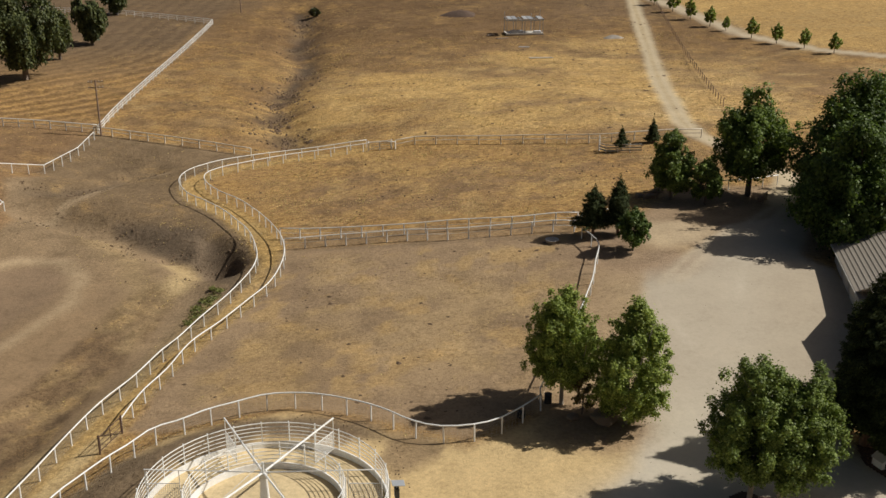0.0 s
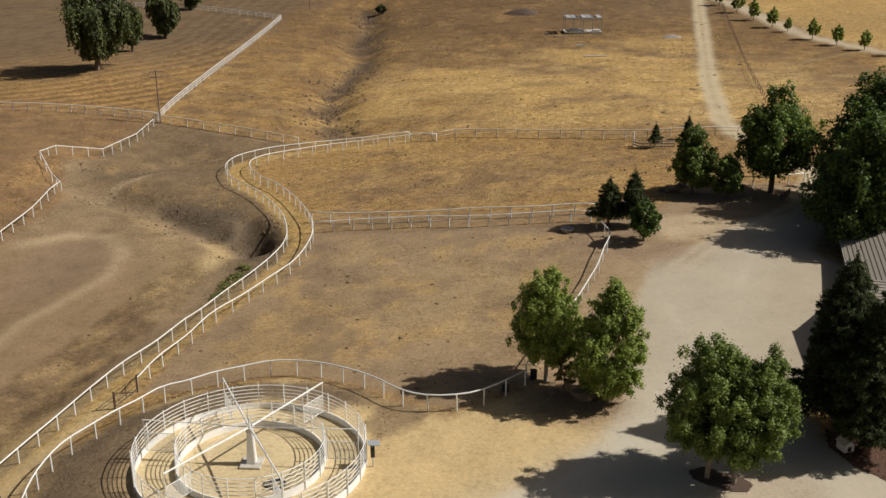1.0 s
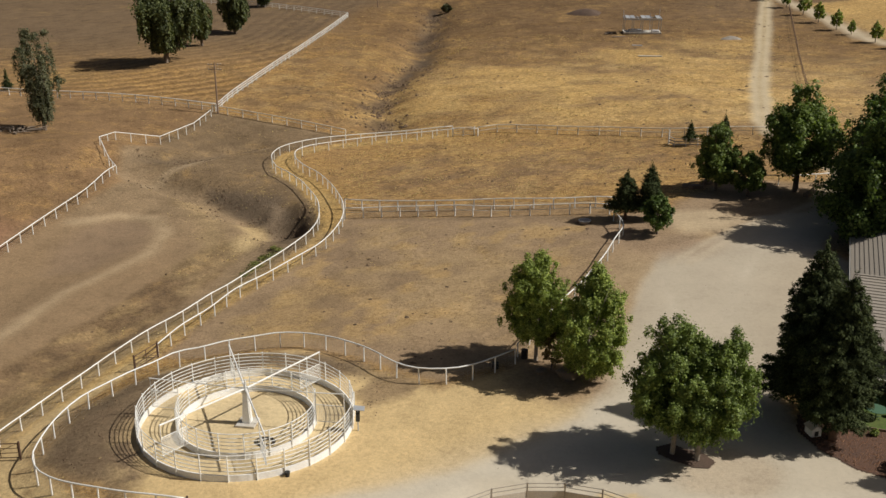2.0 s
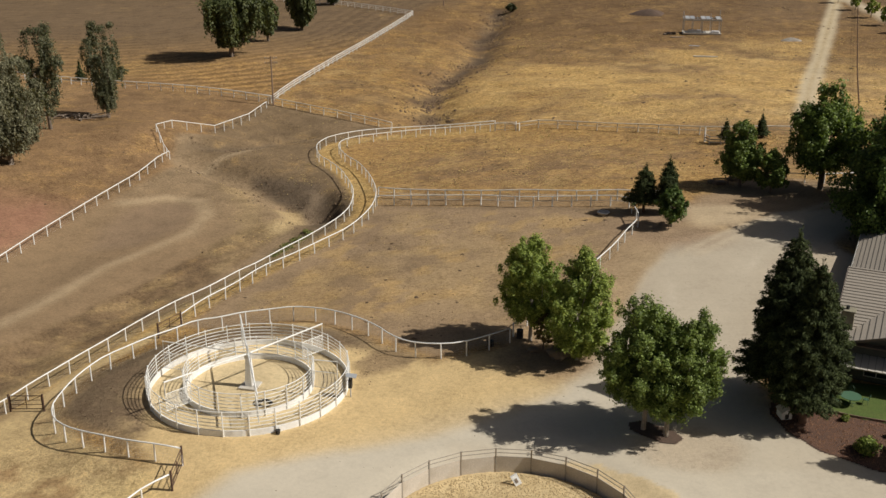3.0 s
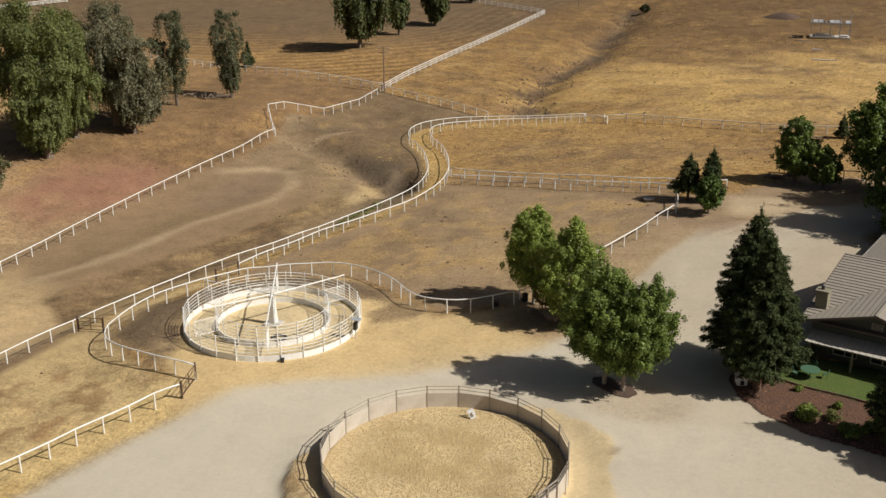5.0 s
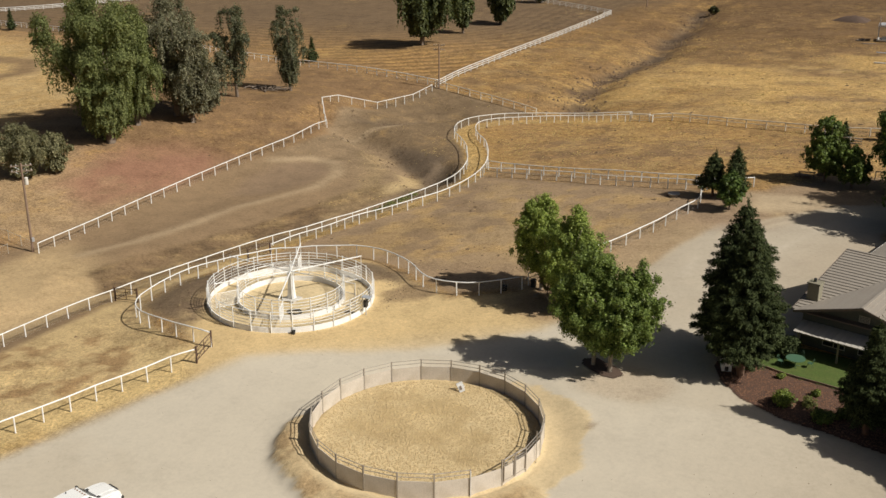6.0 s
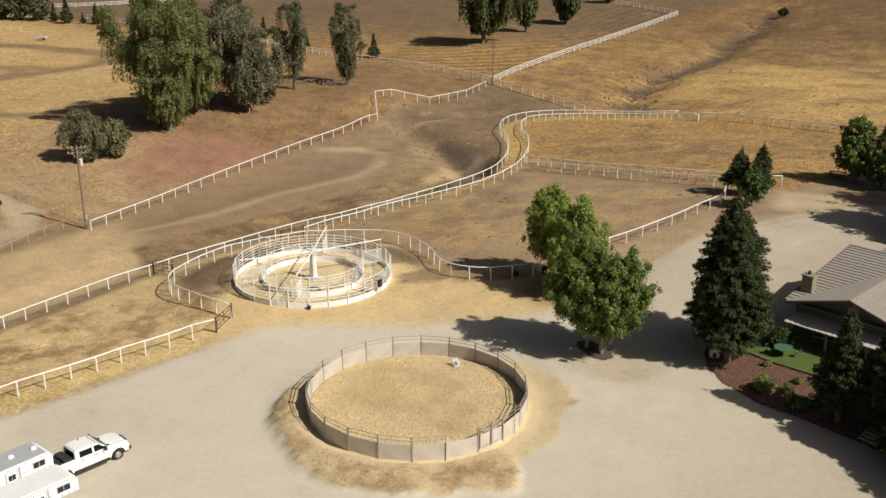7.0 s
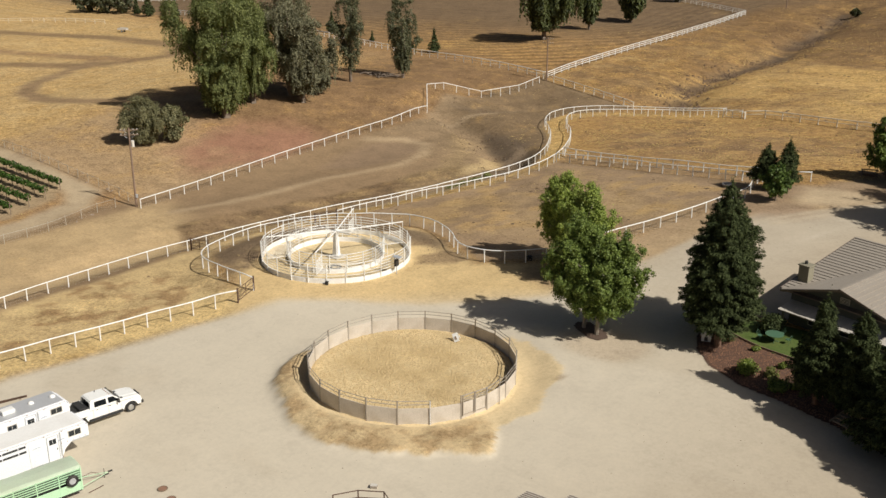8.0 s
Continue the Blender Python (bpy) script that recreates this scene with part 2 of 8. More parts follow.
M_CONCRETE = painted("pale_concrete", (0.55, 0.52, 0.47), 0.85, (0.35, 0.29, 0.21), 0.5, 1.0)
M_ROOF = painted("taupe_roof_metal", (0.30, 0.265, 0.225), 0.6, (0.26, 0.22, 0.18), 0.45, 0.5, 0.0, 0.1)
M_PORCH = painted("pale_ribbed_porch_metal", (0.47, 0.44, 0.39), 0.6, (0.34, 0.3, 0.25), 0.35, 0.6, 0, 0.06, 0.06)
M_DARKROOF = painted("dark_brown_corrugated_roof", (0.16, 0.13, 0.11), 0.6, (0.26, 0.2, 0.14), 0.4, 0.5)
M_SIDING = painted("dark_green_grey_siding", (0.10, 0.11, 0.096), 0.7, (0.12, 0.11, 0.09), 0.4, 0.7)
M_PALESIDING = painted("pale_grey_siding", (0.50, 0.47, 0.42), 0.7, (0.3, 0.25, 0.2), 0.4, 0.7)
M_TRIM = painted("off_white_trim", (0.62, 0.60, 0.55), 0.6, (0.4, 0.34, 0.27), 0.3, 1.5)
M_STUCCO = painted("olive_stucco", (0.24, 0.22, 0.16), 0.9, (0.16, 0.14, 0.1), 0.4, 1.0)
M_GLASS = glass_material("dark_window_glass")
M_LAWN = painted("mown_green_lawn", (0.072, 0.112, 0.018), 0.9, (0.13, 0.13, 0.035), 0.5, 0.6, 0, 0.8, 0.35)
M_MULCH = painted("red_brown_bark_mulch", (0.120, 0.061, 0.038), 0.95, (0.07, 0.040, 0.030), 0.9, 1.1, 0, 1.0, 0.65)
M_DARKSOIL = painted("dark_tree_ring_soil", (0.11, 0.07, 0.05), 0.95, (0.06, 0.045, 0.03), 0.7, 1.0, 0, 0.9, 0.4)
M_WOOD = painted("grey_weathered_wood", (0.26, 0.20, 0.15), 0.85, (0.15, 0.11, 0.08), 0.5, 2.0)
M_STEPWOOD = painted("sun_greyed_step_timber", (0.36, 0.275, 0.185), 0.85, (0.17, 0.12, 0.08), 0.5, 2.0)
M_POLE = painted("brown_creosoted_pole", (0.24, 0.165, 0.12), 0.85, (0.09, 0.07, 0.055), 0.6, 0.5)
M_GREENPATIO = painted("green_painted_steel", (0.065, 0.14, 0.085), 0.5, (0.1, 0.14, 0.09), 0.3, 2.0)
M_CARWHITE = painted("white_car_paint", (0.82, 0.82, 0.80), 0.25, (0.55, 0.5, 0.42), 0.12, 0.8, 0, 0.02)
M_TRAILWHITE = painted("white_trailer_skin", (0.84, 0.85, 0.88), 0.35, (0.66, 0.64, 0.6), 0.12, 0.8, 0, 0.05)
M_TRAILROOF = painted("dull_grey_trailer_roof", (0.47, 0.48, 0.50), 0.5, (0.40, 0.39, 0.37), 0.3, 0.6, 0.2, 0.04, 0.05)
M_TRAILROOF2 = painted("chalky_white_trailer_roof", (0.76, 0.755, 0.74), 0.6, (0.52, 0.49, 0.44), 0.4, 0.6, 0, 0.05, 0.05)
M_MINT = painted("faded_mint_green_paint", (0.44, 0.68, 0.46), 0.55, (0.4, 0.36, 0.22), 0.35, 0.7)
M_MINTPALE = painted("sun_bleached_mint_paint", (0.82, 0.92, 0.76), 0.6, (0.6, 0.56, 0.42), 0.25, 0.7, 0, 0.05, 0.05)
M_STRIPE = painted("blue_grey_stripe_paint", (0.30, 0.36, 0.45), 0.4, (0.4, 0.4, 0.4), 0.2, 2.0)
M_CHIP = painted("dry_bark_chips", (0.235, 0.125, 0.072), 0.95, (0.12, 0.06, 0.04), 0.7, 6.0, 0, 0.5, 0.4)
M_BLACK = painted("black_rubber", (0.022, 0.022, 0.022), 0.85, (0.12, 0.1, 0.08), 0.4, 2.0)
M_BLACKTRIM = painted("black_trim", (0.03, 0.03, 0.03), 0.6, (0.1, 0.08, 0.06), 0.25, 2.0)
M_CHROME = painted("brushed_chrome", (0.6, 0.6, 0.6), 0.3, (0.4, 0.36, 0.3), 0.2, 2.0, 0.9)
M_STEEL = painted("zinc_grey_steel", (0.48, 0.50, 0.53), 0.5, (0.35, 0.3, 0.26), 0.3, 0.8, 0.4)
M_RUSTLID = painted("rust_brown_iron_lid", (0.30, 0.17, 0.11), 0.8, (0.15, 0.1, 0.08), 0.5, 3.0, 0.2)
M_LAMPRED = painted("red_lamp_lens", (0.35, 0.02, 0.02), 0.3, (0.2, 0.05, 0.04), 0.2, 3.0)
M_LAMPCLEAR = painted("clear_lamp_lens", (0.6, 0.6, 0.58), 0.15, (0.5, 0.46, 0.4), 0.2, 3.0)
M_BARK = bark_material("grey_brown_bark", (0.22, 0.17, 0.13))
M_PALEBARK = bark_material("pale_grey_bark", (0.42, 0.36, 0.29))
M_REDBARK = bark_material("red_brown_bark", (0.20, 0.11, 0.07))
M_STRAW = leafy("dry_straw_blades", (0.34, 0.24, 0.10), (0.58, 0.44, 0.20), 0.15)
M_CLOD = painted("dark_dung_and_clods", (0.125, 0.080, 0.046), 0.95, (0.16, 0.11, 0.066), 0.5, 3.0)
M_PENLUMP = painted("sandy_brown_lumps", (0.47, 0.355, 0.19), 0.95, (0.3, 0.22, 0.12), 0.5, 3.0)
M_STONE = painted("pale_brown_stones", (0.19, 0.145, 0.10), 0.9, (0.2, 0.16, 0.11), 0.5, 2.0)
L_BROAD = leafy("fresh_green_leaves", (0.140, 0.192, 0.044), (0.32, 0.385, 0.098), 0.32)
L_BROADDARK = leafy("deep_green_leaves", (0.065, 0.105, 0.027), (0.19, 0.255, 0.070), 0.40)
L_BROADDEEP = leafy("shaded_deep_green_leaves", (0.038, 0.068, 0.017), (0.115, 0.17, 0.042), 0.3)
L_CONIFER = leafy("dark_conifer_needles", (0.020, 0.029, 0.013), (0.080, 0.100, 0.043), 0.18, 0.12)
L_WILLOW = leafy("olive_hanging_leaves", (0.080, 0.100, 0.040), (0.240, 0.268, 0.112), 0.40, 0.2)
L_GREYWILLOW = leafy("grey_green_leaves", (0.088, 0.088, 0.060), (0.235, 0.228, 0.155), 0.32, 0.15)
L_PALEGREY = leafy("pale_grey_green_leaves", (0.105, 0.108, 0.062), (0.265, 0.252, 0.150), 0.32, 0.15)
L_EUC = leafy("dusky_green_leaves", (0.055, 0.062, 0.036), (0.15, 0.155, 0.09), 0.3)
L_HAYTREE = leafy("dark_olive_leaves", (0.035, 0.048, 0.02), (0.12, 0.14, 0.055), 0.28)
L_YARD = leafy("mid_green_leaves", (0.070, 0.110, 0.026), (0.195, 0.255, 0.066), 0.28)
L_VINE = leafy("vine_leaves", (0.035, 0.075, 0.015), (0.08, 0.15, 0.03), 0.3)
L_BUSH = leafy("yellow_green_bush_leaves", (0.07, 0.11, 0.02), (0.22, 0.27, 0.06), 0.3)
L_RUSTBUSH = leafy("dry_rusty_leaves", (0.10, 0.07, 0.03), (0.20, 0.17, 0.06), 0.25)
L_WEED = leafy("olive_weed_leaves", (0.10, 0.115, 0.032), (0.22, 0.23, 0.075), 0.2)


# ---- mesh tools ----
def mesh_from(name, verts, faces, mat, smooth_faces=False):
    me = bpy.data.meshes.new(name)
    me.from_pydata([tuple(v) for v in verts], [], faces)
    me.materials.append(mat)
    if smooth_faces:
        me.polygons.foreach_set("use_smooth", [True] * len(me.polygons))
    me.update()
    return me


def mesh_of(name, bm, mat, smooth_faces=False):
    me = bpy.data.meshes.new(name)
    bm.normal_update()
    bm.to_mesh(me)
    bm.free()
    me.materials.append(mat)
    if smooth_faces:
        me.polygons.foreach_set("use_smooth", [True] * len(me.polygons))
    return me


def part(name, source, mat, parent, label="", smooth_faces=False):
    """One mesh object under a thing or under a part; source is a bmesh or a mesh."""
    me = source if isinstance(source, bpy.types.Mesh) else mesh_of(name, source, mat, smooth_faces)
    ob = new(name, me)
    ob.parent = parent
    return tagged(ob, label)


def thing(name, m, label, category, group="", kind=""):
    ob = new(name)
    ob.empty_display_size = 0.3
    ob.matrix_basis = m
    return tagged(ob, label, category, group, kind)


def box(bm, size, at=(0, 0, 0), turn=(0, 0, 0), bevel=0.0):
    b = bmesh.new()
    bmesh.ops.create_cube(b, size=1, matrix=Matrix.Diagonal((*size, 1)))
    if bevel:
        bmesh.ops.bevel(b, geom=b.edges[:], offset=bevel, segments=2, affect="EDGES", profile=0.6)
    b.transform(pose(*at, *turn))
    tmp = bpy.data.meshes.new("tmp")
    b.to_mesh(tmp)
    b.free()
    bm.from_mesh(tmp)
    bpy.data.meshes.remove(tmp)
    return bm


def tube(bm, a, b, r0, r1=None, sides=8, caps=True):
    a, b = Vector(a), Vector(b)
    r1 = r0 if r1 is None else r1
    q = (b - a).to_track_quat("Z", "Y").to_matrix()
    rings = []
    for p, r in ((a, r0), (b, r1)):
        rings.append([bm.verts.new(p + q @ Vector((r * math.cos(2 * math.pi * i / sides), r * math.sin(2 * math.pi * i / sides), 0))) for i in range(sides)])
    for i in range(sides):
        j = (i + 1) % sides
        bm.faces.new((rings[0][i], rings[0][j], rings[1][j], rings[1][i]))
    if caps:
        bm.faces.new(rings[0][::-1])
        bm.faces.new(rings[1])
    return bm


def path_tube(bm, pts, r, sides=6, closed=False):
    """A pipe bent along points; r is one radius or one for each point."""
    pts = [Vector(p) for p in pts]
    n = len(pts)
    rings = []
    for i, p in enumerate(pts):
        before, after = (pts[i - 1], pts[(i + 1) % n]) if closed else (pts[max(i - 1, 0)], pts[min(i + 1, n - 1)])
        q = (after - before).to_track_quat("Z", "Y").to_matrix()
        rr = r[i] if isinstance(r, (list, tuple)) else r
        rings.append([bm.verts.new(p + q @ Vector((rr * math.cos(2 * math.pi * k / sides), rr * math.sin(2 * math.pi * k / sides), 0))) for k in range(sides)])
    for i in range(n if closed else n - 1):
        a, b = rings[i], rings[(i + 1) % n]
        for k in range(sides):
            j = (k + 1) % sides
            bm.faces.new((a[k], a[j], b[j], b[k]))
    if not closed:
        bm.faces.new(rings[0][::-1])
        bm.faces.new(rings[-1])
    return bm


def extrude_outline(bm, outline, depth, m=None):
    """A flat outline in x and z, given depth along y, centred."""
    m = m or Matrix()
    front = [bm.verts.new(m @ Vector((x, -depth / 2, z))) for x, z in outline]
    rear = [bm.verts.new(m @ Vector((x, depth / 2, z))) for x, z in outline]
    n = len(outline)
    bm.faces.new(front)
    bm.faces.new(rear[::-1])
    for i in range(n):
        j = (i + 1) % n
        bm.faces.new((front[j], front[i], rear[i], rear[j]))
    return bm


def disc(bm, r, z0, z1, at=(0, 0), sides=32):
    return tube(bm, (*at, z0), (*at, z1), r, r, sides)


def spline(pts, step):
    """Points every step metres along a smooth curve through pts."""
    p = [np.array(q, float) for q in pts]
    dense = []
    for i in range(len(p) - 1):
        a, b, c, d = p[max(i - 1, 0)], p[i], p[i + 1], p[min(i + 2, len(p) - 1)]
        for t in np.linspace(0, 1, 24, endpoint=False):
            dense.append(0.5 * (2 * b + (c - a) * t + (2 * a - 5 * b + 4 * c - d) * t * t + (3 * b - 3 * c + d - a) * t ** 3))
    dense = np.array(dense + [p[-1]])
    along = np.r_[0, np.cumsum(np.hypot(*np.diff(dense, axis=0).T))]
    count = max(1, round(along[-1] / step))
    at = np.linspace(0, along[-1], count + 1)
    return np.stack([np.interp(at, along, dense[:, 0]), np.interp(at, along, dense[:, 1])], 1)


def polyline(pts, step):
    """Points about every step metres along straight runs, keeping every corner."""
    p = np.array(pts, float)
    out = [p[:1]]
    for a, b in zip(p, p[1:]):
        count = max(1, round(float(np.hypot(*(b - a))) / step))
        out.append(a + (b - a) * (np.arange(1, count + 1) / count)[:, None])
    return np.concatenate(out)


# ---- the fence lines, which also bound the kinds of ground ----
LANE_W = [(-29.6, 14), (-30.4, 28.5), (-31.2, 38), (-31.2, 45), (-30.9, 49.0), (-30.2, 52.6), (-29.9, 55.2), (-29.5, 57.7), (-28.9, 61.5), (-28.3, 65.1), (-27.6, 70.2), (-26.7, 75.0), (-25.3, 79.4), (-24.2, 84.5),
          (-23.3, 87.1), (-22.0, 91.6), (-20.3, 96.1), (-19.1, 100.5), (-18.6, 104.1), (-19.0, 108.3), (-20.8, 114.6), (-23.5, 119.9), (-25.9, 124.0), (-29.1, 128.1), (-31.5, 130.7), (-33.6, 134.9), (-34.4, 138.6), (-33.9, 142.5),
          (-31.7, 145.8), (-28.4, 148.6), (-20.2, 153.1), (-9.1, 156.0)]
LANE_E = [(-24.0, 71.1), (-23.6, 75.6), (-22.5, 80.0), (-21.6, 85.4), (-19.6, 89.7), (-17.8, 94.1), (-16.2, 98.2), (-15.6, 103.0), (-15.8, 107.8), (-17.0, 113.0), (-18.9, 117.8), (-21.3, 122.7), (-24.4, 127.8),
          (-27.6, 131.6), (-30.3, 136.1), (-31.1, 139.8), (-30.1, 142.5), (-27.6, 145.0), (-19.5, 150.7), (-8.8, 153.7), (-4.5, 153.4)]
PADDOCK_S = [(-10.5, 45.3), (-12.7, 45.5), (-15.1, 45.7), (-17.4, 46.2), (-19.3, 46.7), (-21.3, 47.5), (-23.2, 48.8), (-24.6, 50.7), (-25.2, 52.9), (-25.5, 55.0), (-25.5, 57.2), (-25.1, 59.3), (-24.0, 61.3), (-22.9, 63.2),
             (-21.7, 65.1), (-20.5, 67.4), (-18.7, 68.6), (-16.9, 70.1), (-14.9, 71.2), (-12.8, 72.2), (-10.5, 72.2), (-8.3, 71.6), (-6.4, 70.7), (-4.5, 69.6), (-2.9, 68.4), (-1.3, 66.9), (0.6, 65.8), (2.8, 65.6), (5.1, 66.2), (7.1, 67.8), (8.9, 69.7)]
WEST_S = [(-10.1, 42.9), (-11.3, 41.1), (-12.0, 39.1), (-12.8, 37.0), (-13.6, 34.9), (-14.2, 32.6), (-14.9, 30.4), (-15.7, 28.0), (-16.4, 25.7), (-16.9, 23.5), (-19.4, 15.0)]
VALLEY = [(-49.9, 59.6), (-51.3, 69.3), (-52.6, 78.6), (-53.2, 88.6), (-53.1, 98.5), (-52.9, 108.5), (-52.9, 115.0), (-53.9, 125.3)]
VALLEY_N = [(-53.9, 125.3), (-56.6, 128.6), (-59.5, 132.0), (-59.5, 137.2), (-55.2, 143.8), (-53.9, 155.0), (-53.4, 161.8)]
HAY_S = [(-53.7, 164.8), (-71.0, 166.6), (-93.0, 168.4), (-113.1, 173.1), (-139, 180.5), (-180, 188), (-225, 194)]
HAY_E = [(-53.4, 164.6), (-54.2, 215.0), (-55.2, 271.5)]
HAY_N = [(-55.2, 271.5), (-84.7, 288.9), (-120.6, 301.2)]
POLE_LANE = [(-54.1, 164.3), (-44.6, 161.7), (-31.5, 156.5), (-27.0, 154.3)]
MIDDLE_N = [(-4.5, 153.6), (-1.5, 155.2), (1.1, 154.7), (6.3, 153.7), (11.4, 152.7), (16.2, 151.9), (21.2, 150.2), (27.5, 148.3), (36.1, 148.6), (41.6, 148.6)]
CROSS_S = [(-16.2, 110.7), (-10.5, 110.6), (-6.4, 110.2), (-2.1, 109.8), (3.3, 108.5), (10.0, 108.1), (14.4, 108.0), (16.7, 107.4)]
CROSS_N = [(-17.2, 114.6), (-12.2, 113.4), (-2.3, 111.9), (3.4, 111.6), (10.3, 110.5), (14.9, 110.6), (17.5, 110.2)]
PADDOCK_E = [(16.7, 107.4), (17.2, 104.8), (18.2, 100.2), (17.2, 95.6), (16.2, 91.2), (15.0, 87.4), (13.8, 83.8), (11.6, 78.4), (9.0, 71.0)]
GRAVEL = [(-19, 10), (-13.2, 31), (-10, 41), (-7.6, 46.3), (-3.5, 49.6), (2, 52.5), (8, 57.2), (13, 62.5), (16.2, 72), (18.4, 86), (21.5, 96.0), (27, 100),
          (33, 108), (39, 111), (44, 122), (48, 122), (45.5, 109), (40, 98), (42, 94), (40, 76), (36.5, 68), (31, 66), (32, 62), (35.5, 58), (45, 55), (56, 51),
          (75, 10), (60, -45), (-30, -45)]
FAR_TRACK = [(43, 116), (48, 127), (45, 140), (41.5, 150), (41, 158), (44.5, 189), (51.4, 235), (60.5, 299), (72, 380)]
DRIVE = [(60, 340), (70.4, 292), (76.5, 244), (87, 222), (100, 211), (130, 190)]
ORCHARD_ROAD = [(-130, 62), (-93.9, 60.9), (-77.6, 60.1), (-68.1, 59.5), (-62, 58.6), (-57.5, 54.5), (-55.3, 48), (-54.2, 40), (-53, 15)]
ARENA = [(-235, 138), (-190, 149), (-158, 150), (-146, 138), (-150, 118), (-185, 104), (-235, 97)]
ARENA_IN = [(-160, 128), (-140, 97), (-132, 90.5), (-119.9, 86.4), (-106.8, 88.0), (-92.9, 91.8), (-84.4, 98.1)]

SPOIL_AT = (0, 4, 17, 33, 49, 65, 100, 175, 205, 216, 235, 256, 272, 288, 304, 320, 334, 341, 346, 356, 360)
SPOIL_OUT = (11.9, 12.0, 11.2, 12.4, 12.1, 11.4, 9.6, 9.4, 10.9, 11.4, 11.2, 11.8, 12.2, 12.6, 12.8, 13.3, 14.4, 12.6, 11.4, 11.7, 11.9)


def wob_r(x, y):
    return (fbm(x, y, 1.6, 58, 3) - 0.5) * 14


def build_ground():
    def axis(spans):
        out = []
        for a, b, step in spans:
            out += list(np.arange(a, b, step))
        return np.array(out)

    far_x = [-1800, -1100, -700, -500, -400, -330, -290]
    xs = np.r_[far_x, axis([(-260, -140, 3.0), (-140, -70, 1.5), (-70, 0, 0.6), (0, 28, 0.3), (28, 62, 0.6), (62, 120, 2.0)]), [130, 145, 165, 200, 260, 360, 520, 800, 1200, 1800]]
    ys = np.r_[[-1200, -600, -300, -160, -100], axis([(-60, 4, 3.0), (4, 26, 0.6), (26, 56, 0.3), (56, 128, 0.6), (128, 200, 1.0), (200, 310, 1.8)]), [316, 326, 340, 360, 390, 430, 500, 650, 900, 1300, 1900]]
    X, Y = np.meshgrid(xs, ys)
    n1, n2 = fbm(X, Y, 3.0, 5), fbm(X, Y, 18.0, 9)
    Z = ground(X, Y)
    near = (np.abs(X) < 300) & (Y < 400) & (Y > -100)
    gravel_d = poly_dist(X, Y, GRAVEL)
    rough = clamp01(1 - smooth(-1, 1.5, gravel_d) * 0.8)
    cutwear = np.exp(-(seg_dist(X, Y, WASH) / 4.5) ** 2) + np.exp(-(seg_dist(X, Y, GULLY) / 6) ** 2) + 0.8 * np.exp(-(seg_dist(X, Y, SCAR) / 3) ** 2) + 0.6 * np.exp(-(seg_dist(X + 3.5, Y, BANK) / 4) ** 2)
    Z = Z + np.where(near, (n1 - 0.5) * (0.10 * rough + 1.1 * cutwear * fbm(X, Y, 1.5, 31)), 0)
    # far hills close the place
    R = np.hypot(X, Y - 100)
    Z = Z + smooth(420, 1500, R) * 90 * (0.5 + fbm(X, Y, 500, 3)) + smooth(330, 600, R) * 6 * fbm(X, Y, 120, 4)

    # the lumpy spoil round the pen
    pd = np.hypot(X - PEN[0], Y - PEN[1])
    round_at = np.degrees(np.arctan2(Y - PEN[1], X - PEN[0])) % 360
    lean = np.interp(round_at, SPOIL_AT, SPOIL_OUT) + (n1 - 0.5) * 1.4 + (fbm(X, Y, 1.1, 62, 3) - 0.5) * 0.7
    front = smooth(185, 205, round_at + wob_r(X, Y)) * smooth(346, 338, round_at + wob_r(X, Y))
    spoil = smooth(0.45, -0.25, pd - lean) * smooth(9.0, 9.6, pd)
    Z = Z + spoil * (0.06 + front * (0.06 + 0.42 * fbm(X, Y, 1.9, 61)))

    soil = np.empty(X.shape + (3,))
    soil[:] = (0.33, 0.215, 0.105)
    cov = np.zeros(X.shape + (3,))
    wob = (n1 - 0.5) * 2.2 + (n2 - 0.5) * 3.0

    def lay(mask, colour=None, grass=None, gravel=None, rows=None):
        mask = clamp01(mask)
        if colour is not None:
            soil[:] = soil * (1 - mask[..., None]) + np.array(colour) * mask[..., None]
        for n, v in enumerate((grass, gravel, rows)):
            if v is not None:
                cov[..., n] = cov[..., n] * (1 - mask) + v * mask

    def area(poly, edge=1.2, wobble=1.0):
        return smooth(-edge, edge, poly_dist(X, Y, poly) + wob * wobble)

    def line(pts, width, edge=0.8, wobble=0.5):
        return smooth(width / 2 + edge, width / 2 - edge, seg_dist(X, Y, pts) + wob * wobble)

    lay(np.ones(X.shape), (0.30, 0.19, 0.088), 0.66)
    lay(smooth(0.50, 0.66, fbm(X, Y, 45, 21)), (0.26, 0.175, 0.095), 0.50)
    lay(smooth(0.55, 0.68, fbm(X, Y, 22, 57, 5)) * smooth(150, 170, Y) * 0.7, (0.245, 0.168, 0.09), 0.34)
    lay(smooth(175, 250, Y + wob * 6) * 0.9, (0.175, 0.108, 0.052), 0.33)
    lay(smooth(255, 300, Y + 0.25 * X + wob * 6) * 0.8, (0.165, 0.112, 0.067), 0.26)
    lay(smooth(-8, 8, X + wob * 2) * smooth(154, 162, Y) * smooth(228, 192, Y + wob * 5) * smooth(70, 60, X) * 0.9, (0.55, 0.40, 0.20), 0.62)
    lay(smooth(0.53, 0.64, fbm(X * 0.6, Y, 14, 91)) * smooth(0, 10, X) * smooth(160, 170, Y) * smooth(240, 225, Y) * 0.8, (0.27, 0.175, 0.09), 0.25)
    lay(smooth(14, 4, seg_dist(X, Y, GULLY) + wob * 2) * 0.5, (0.22, 0.135, 0.06), 0.45)
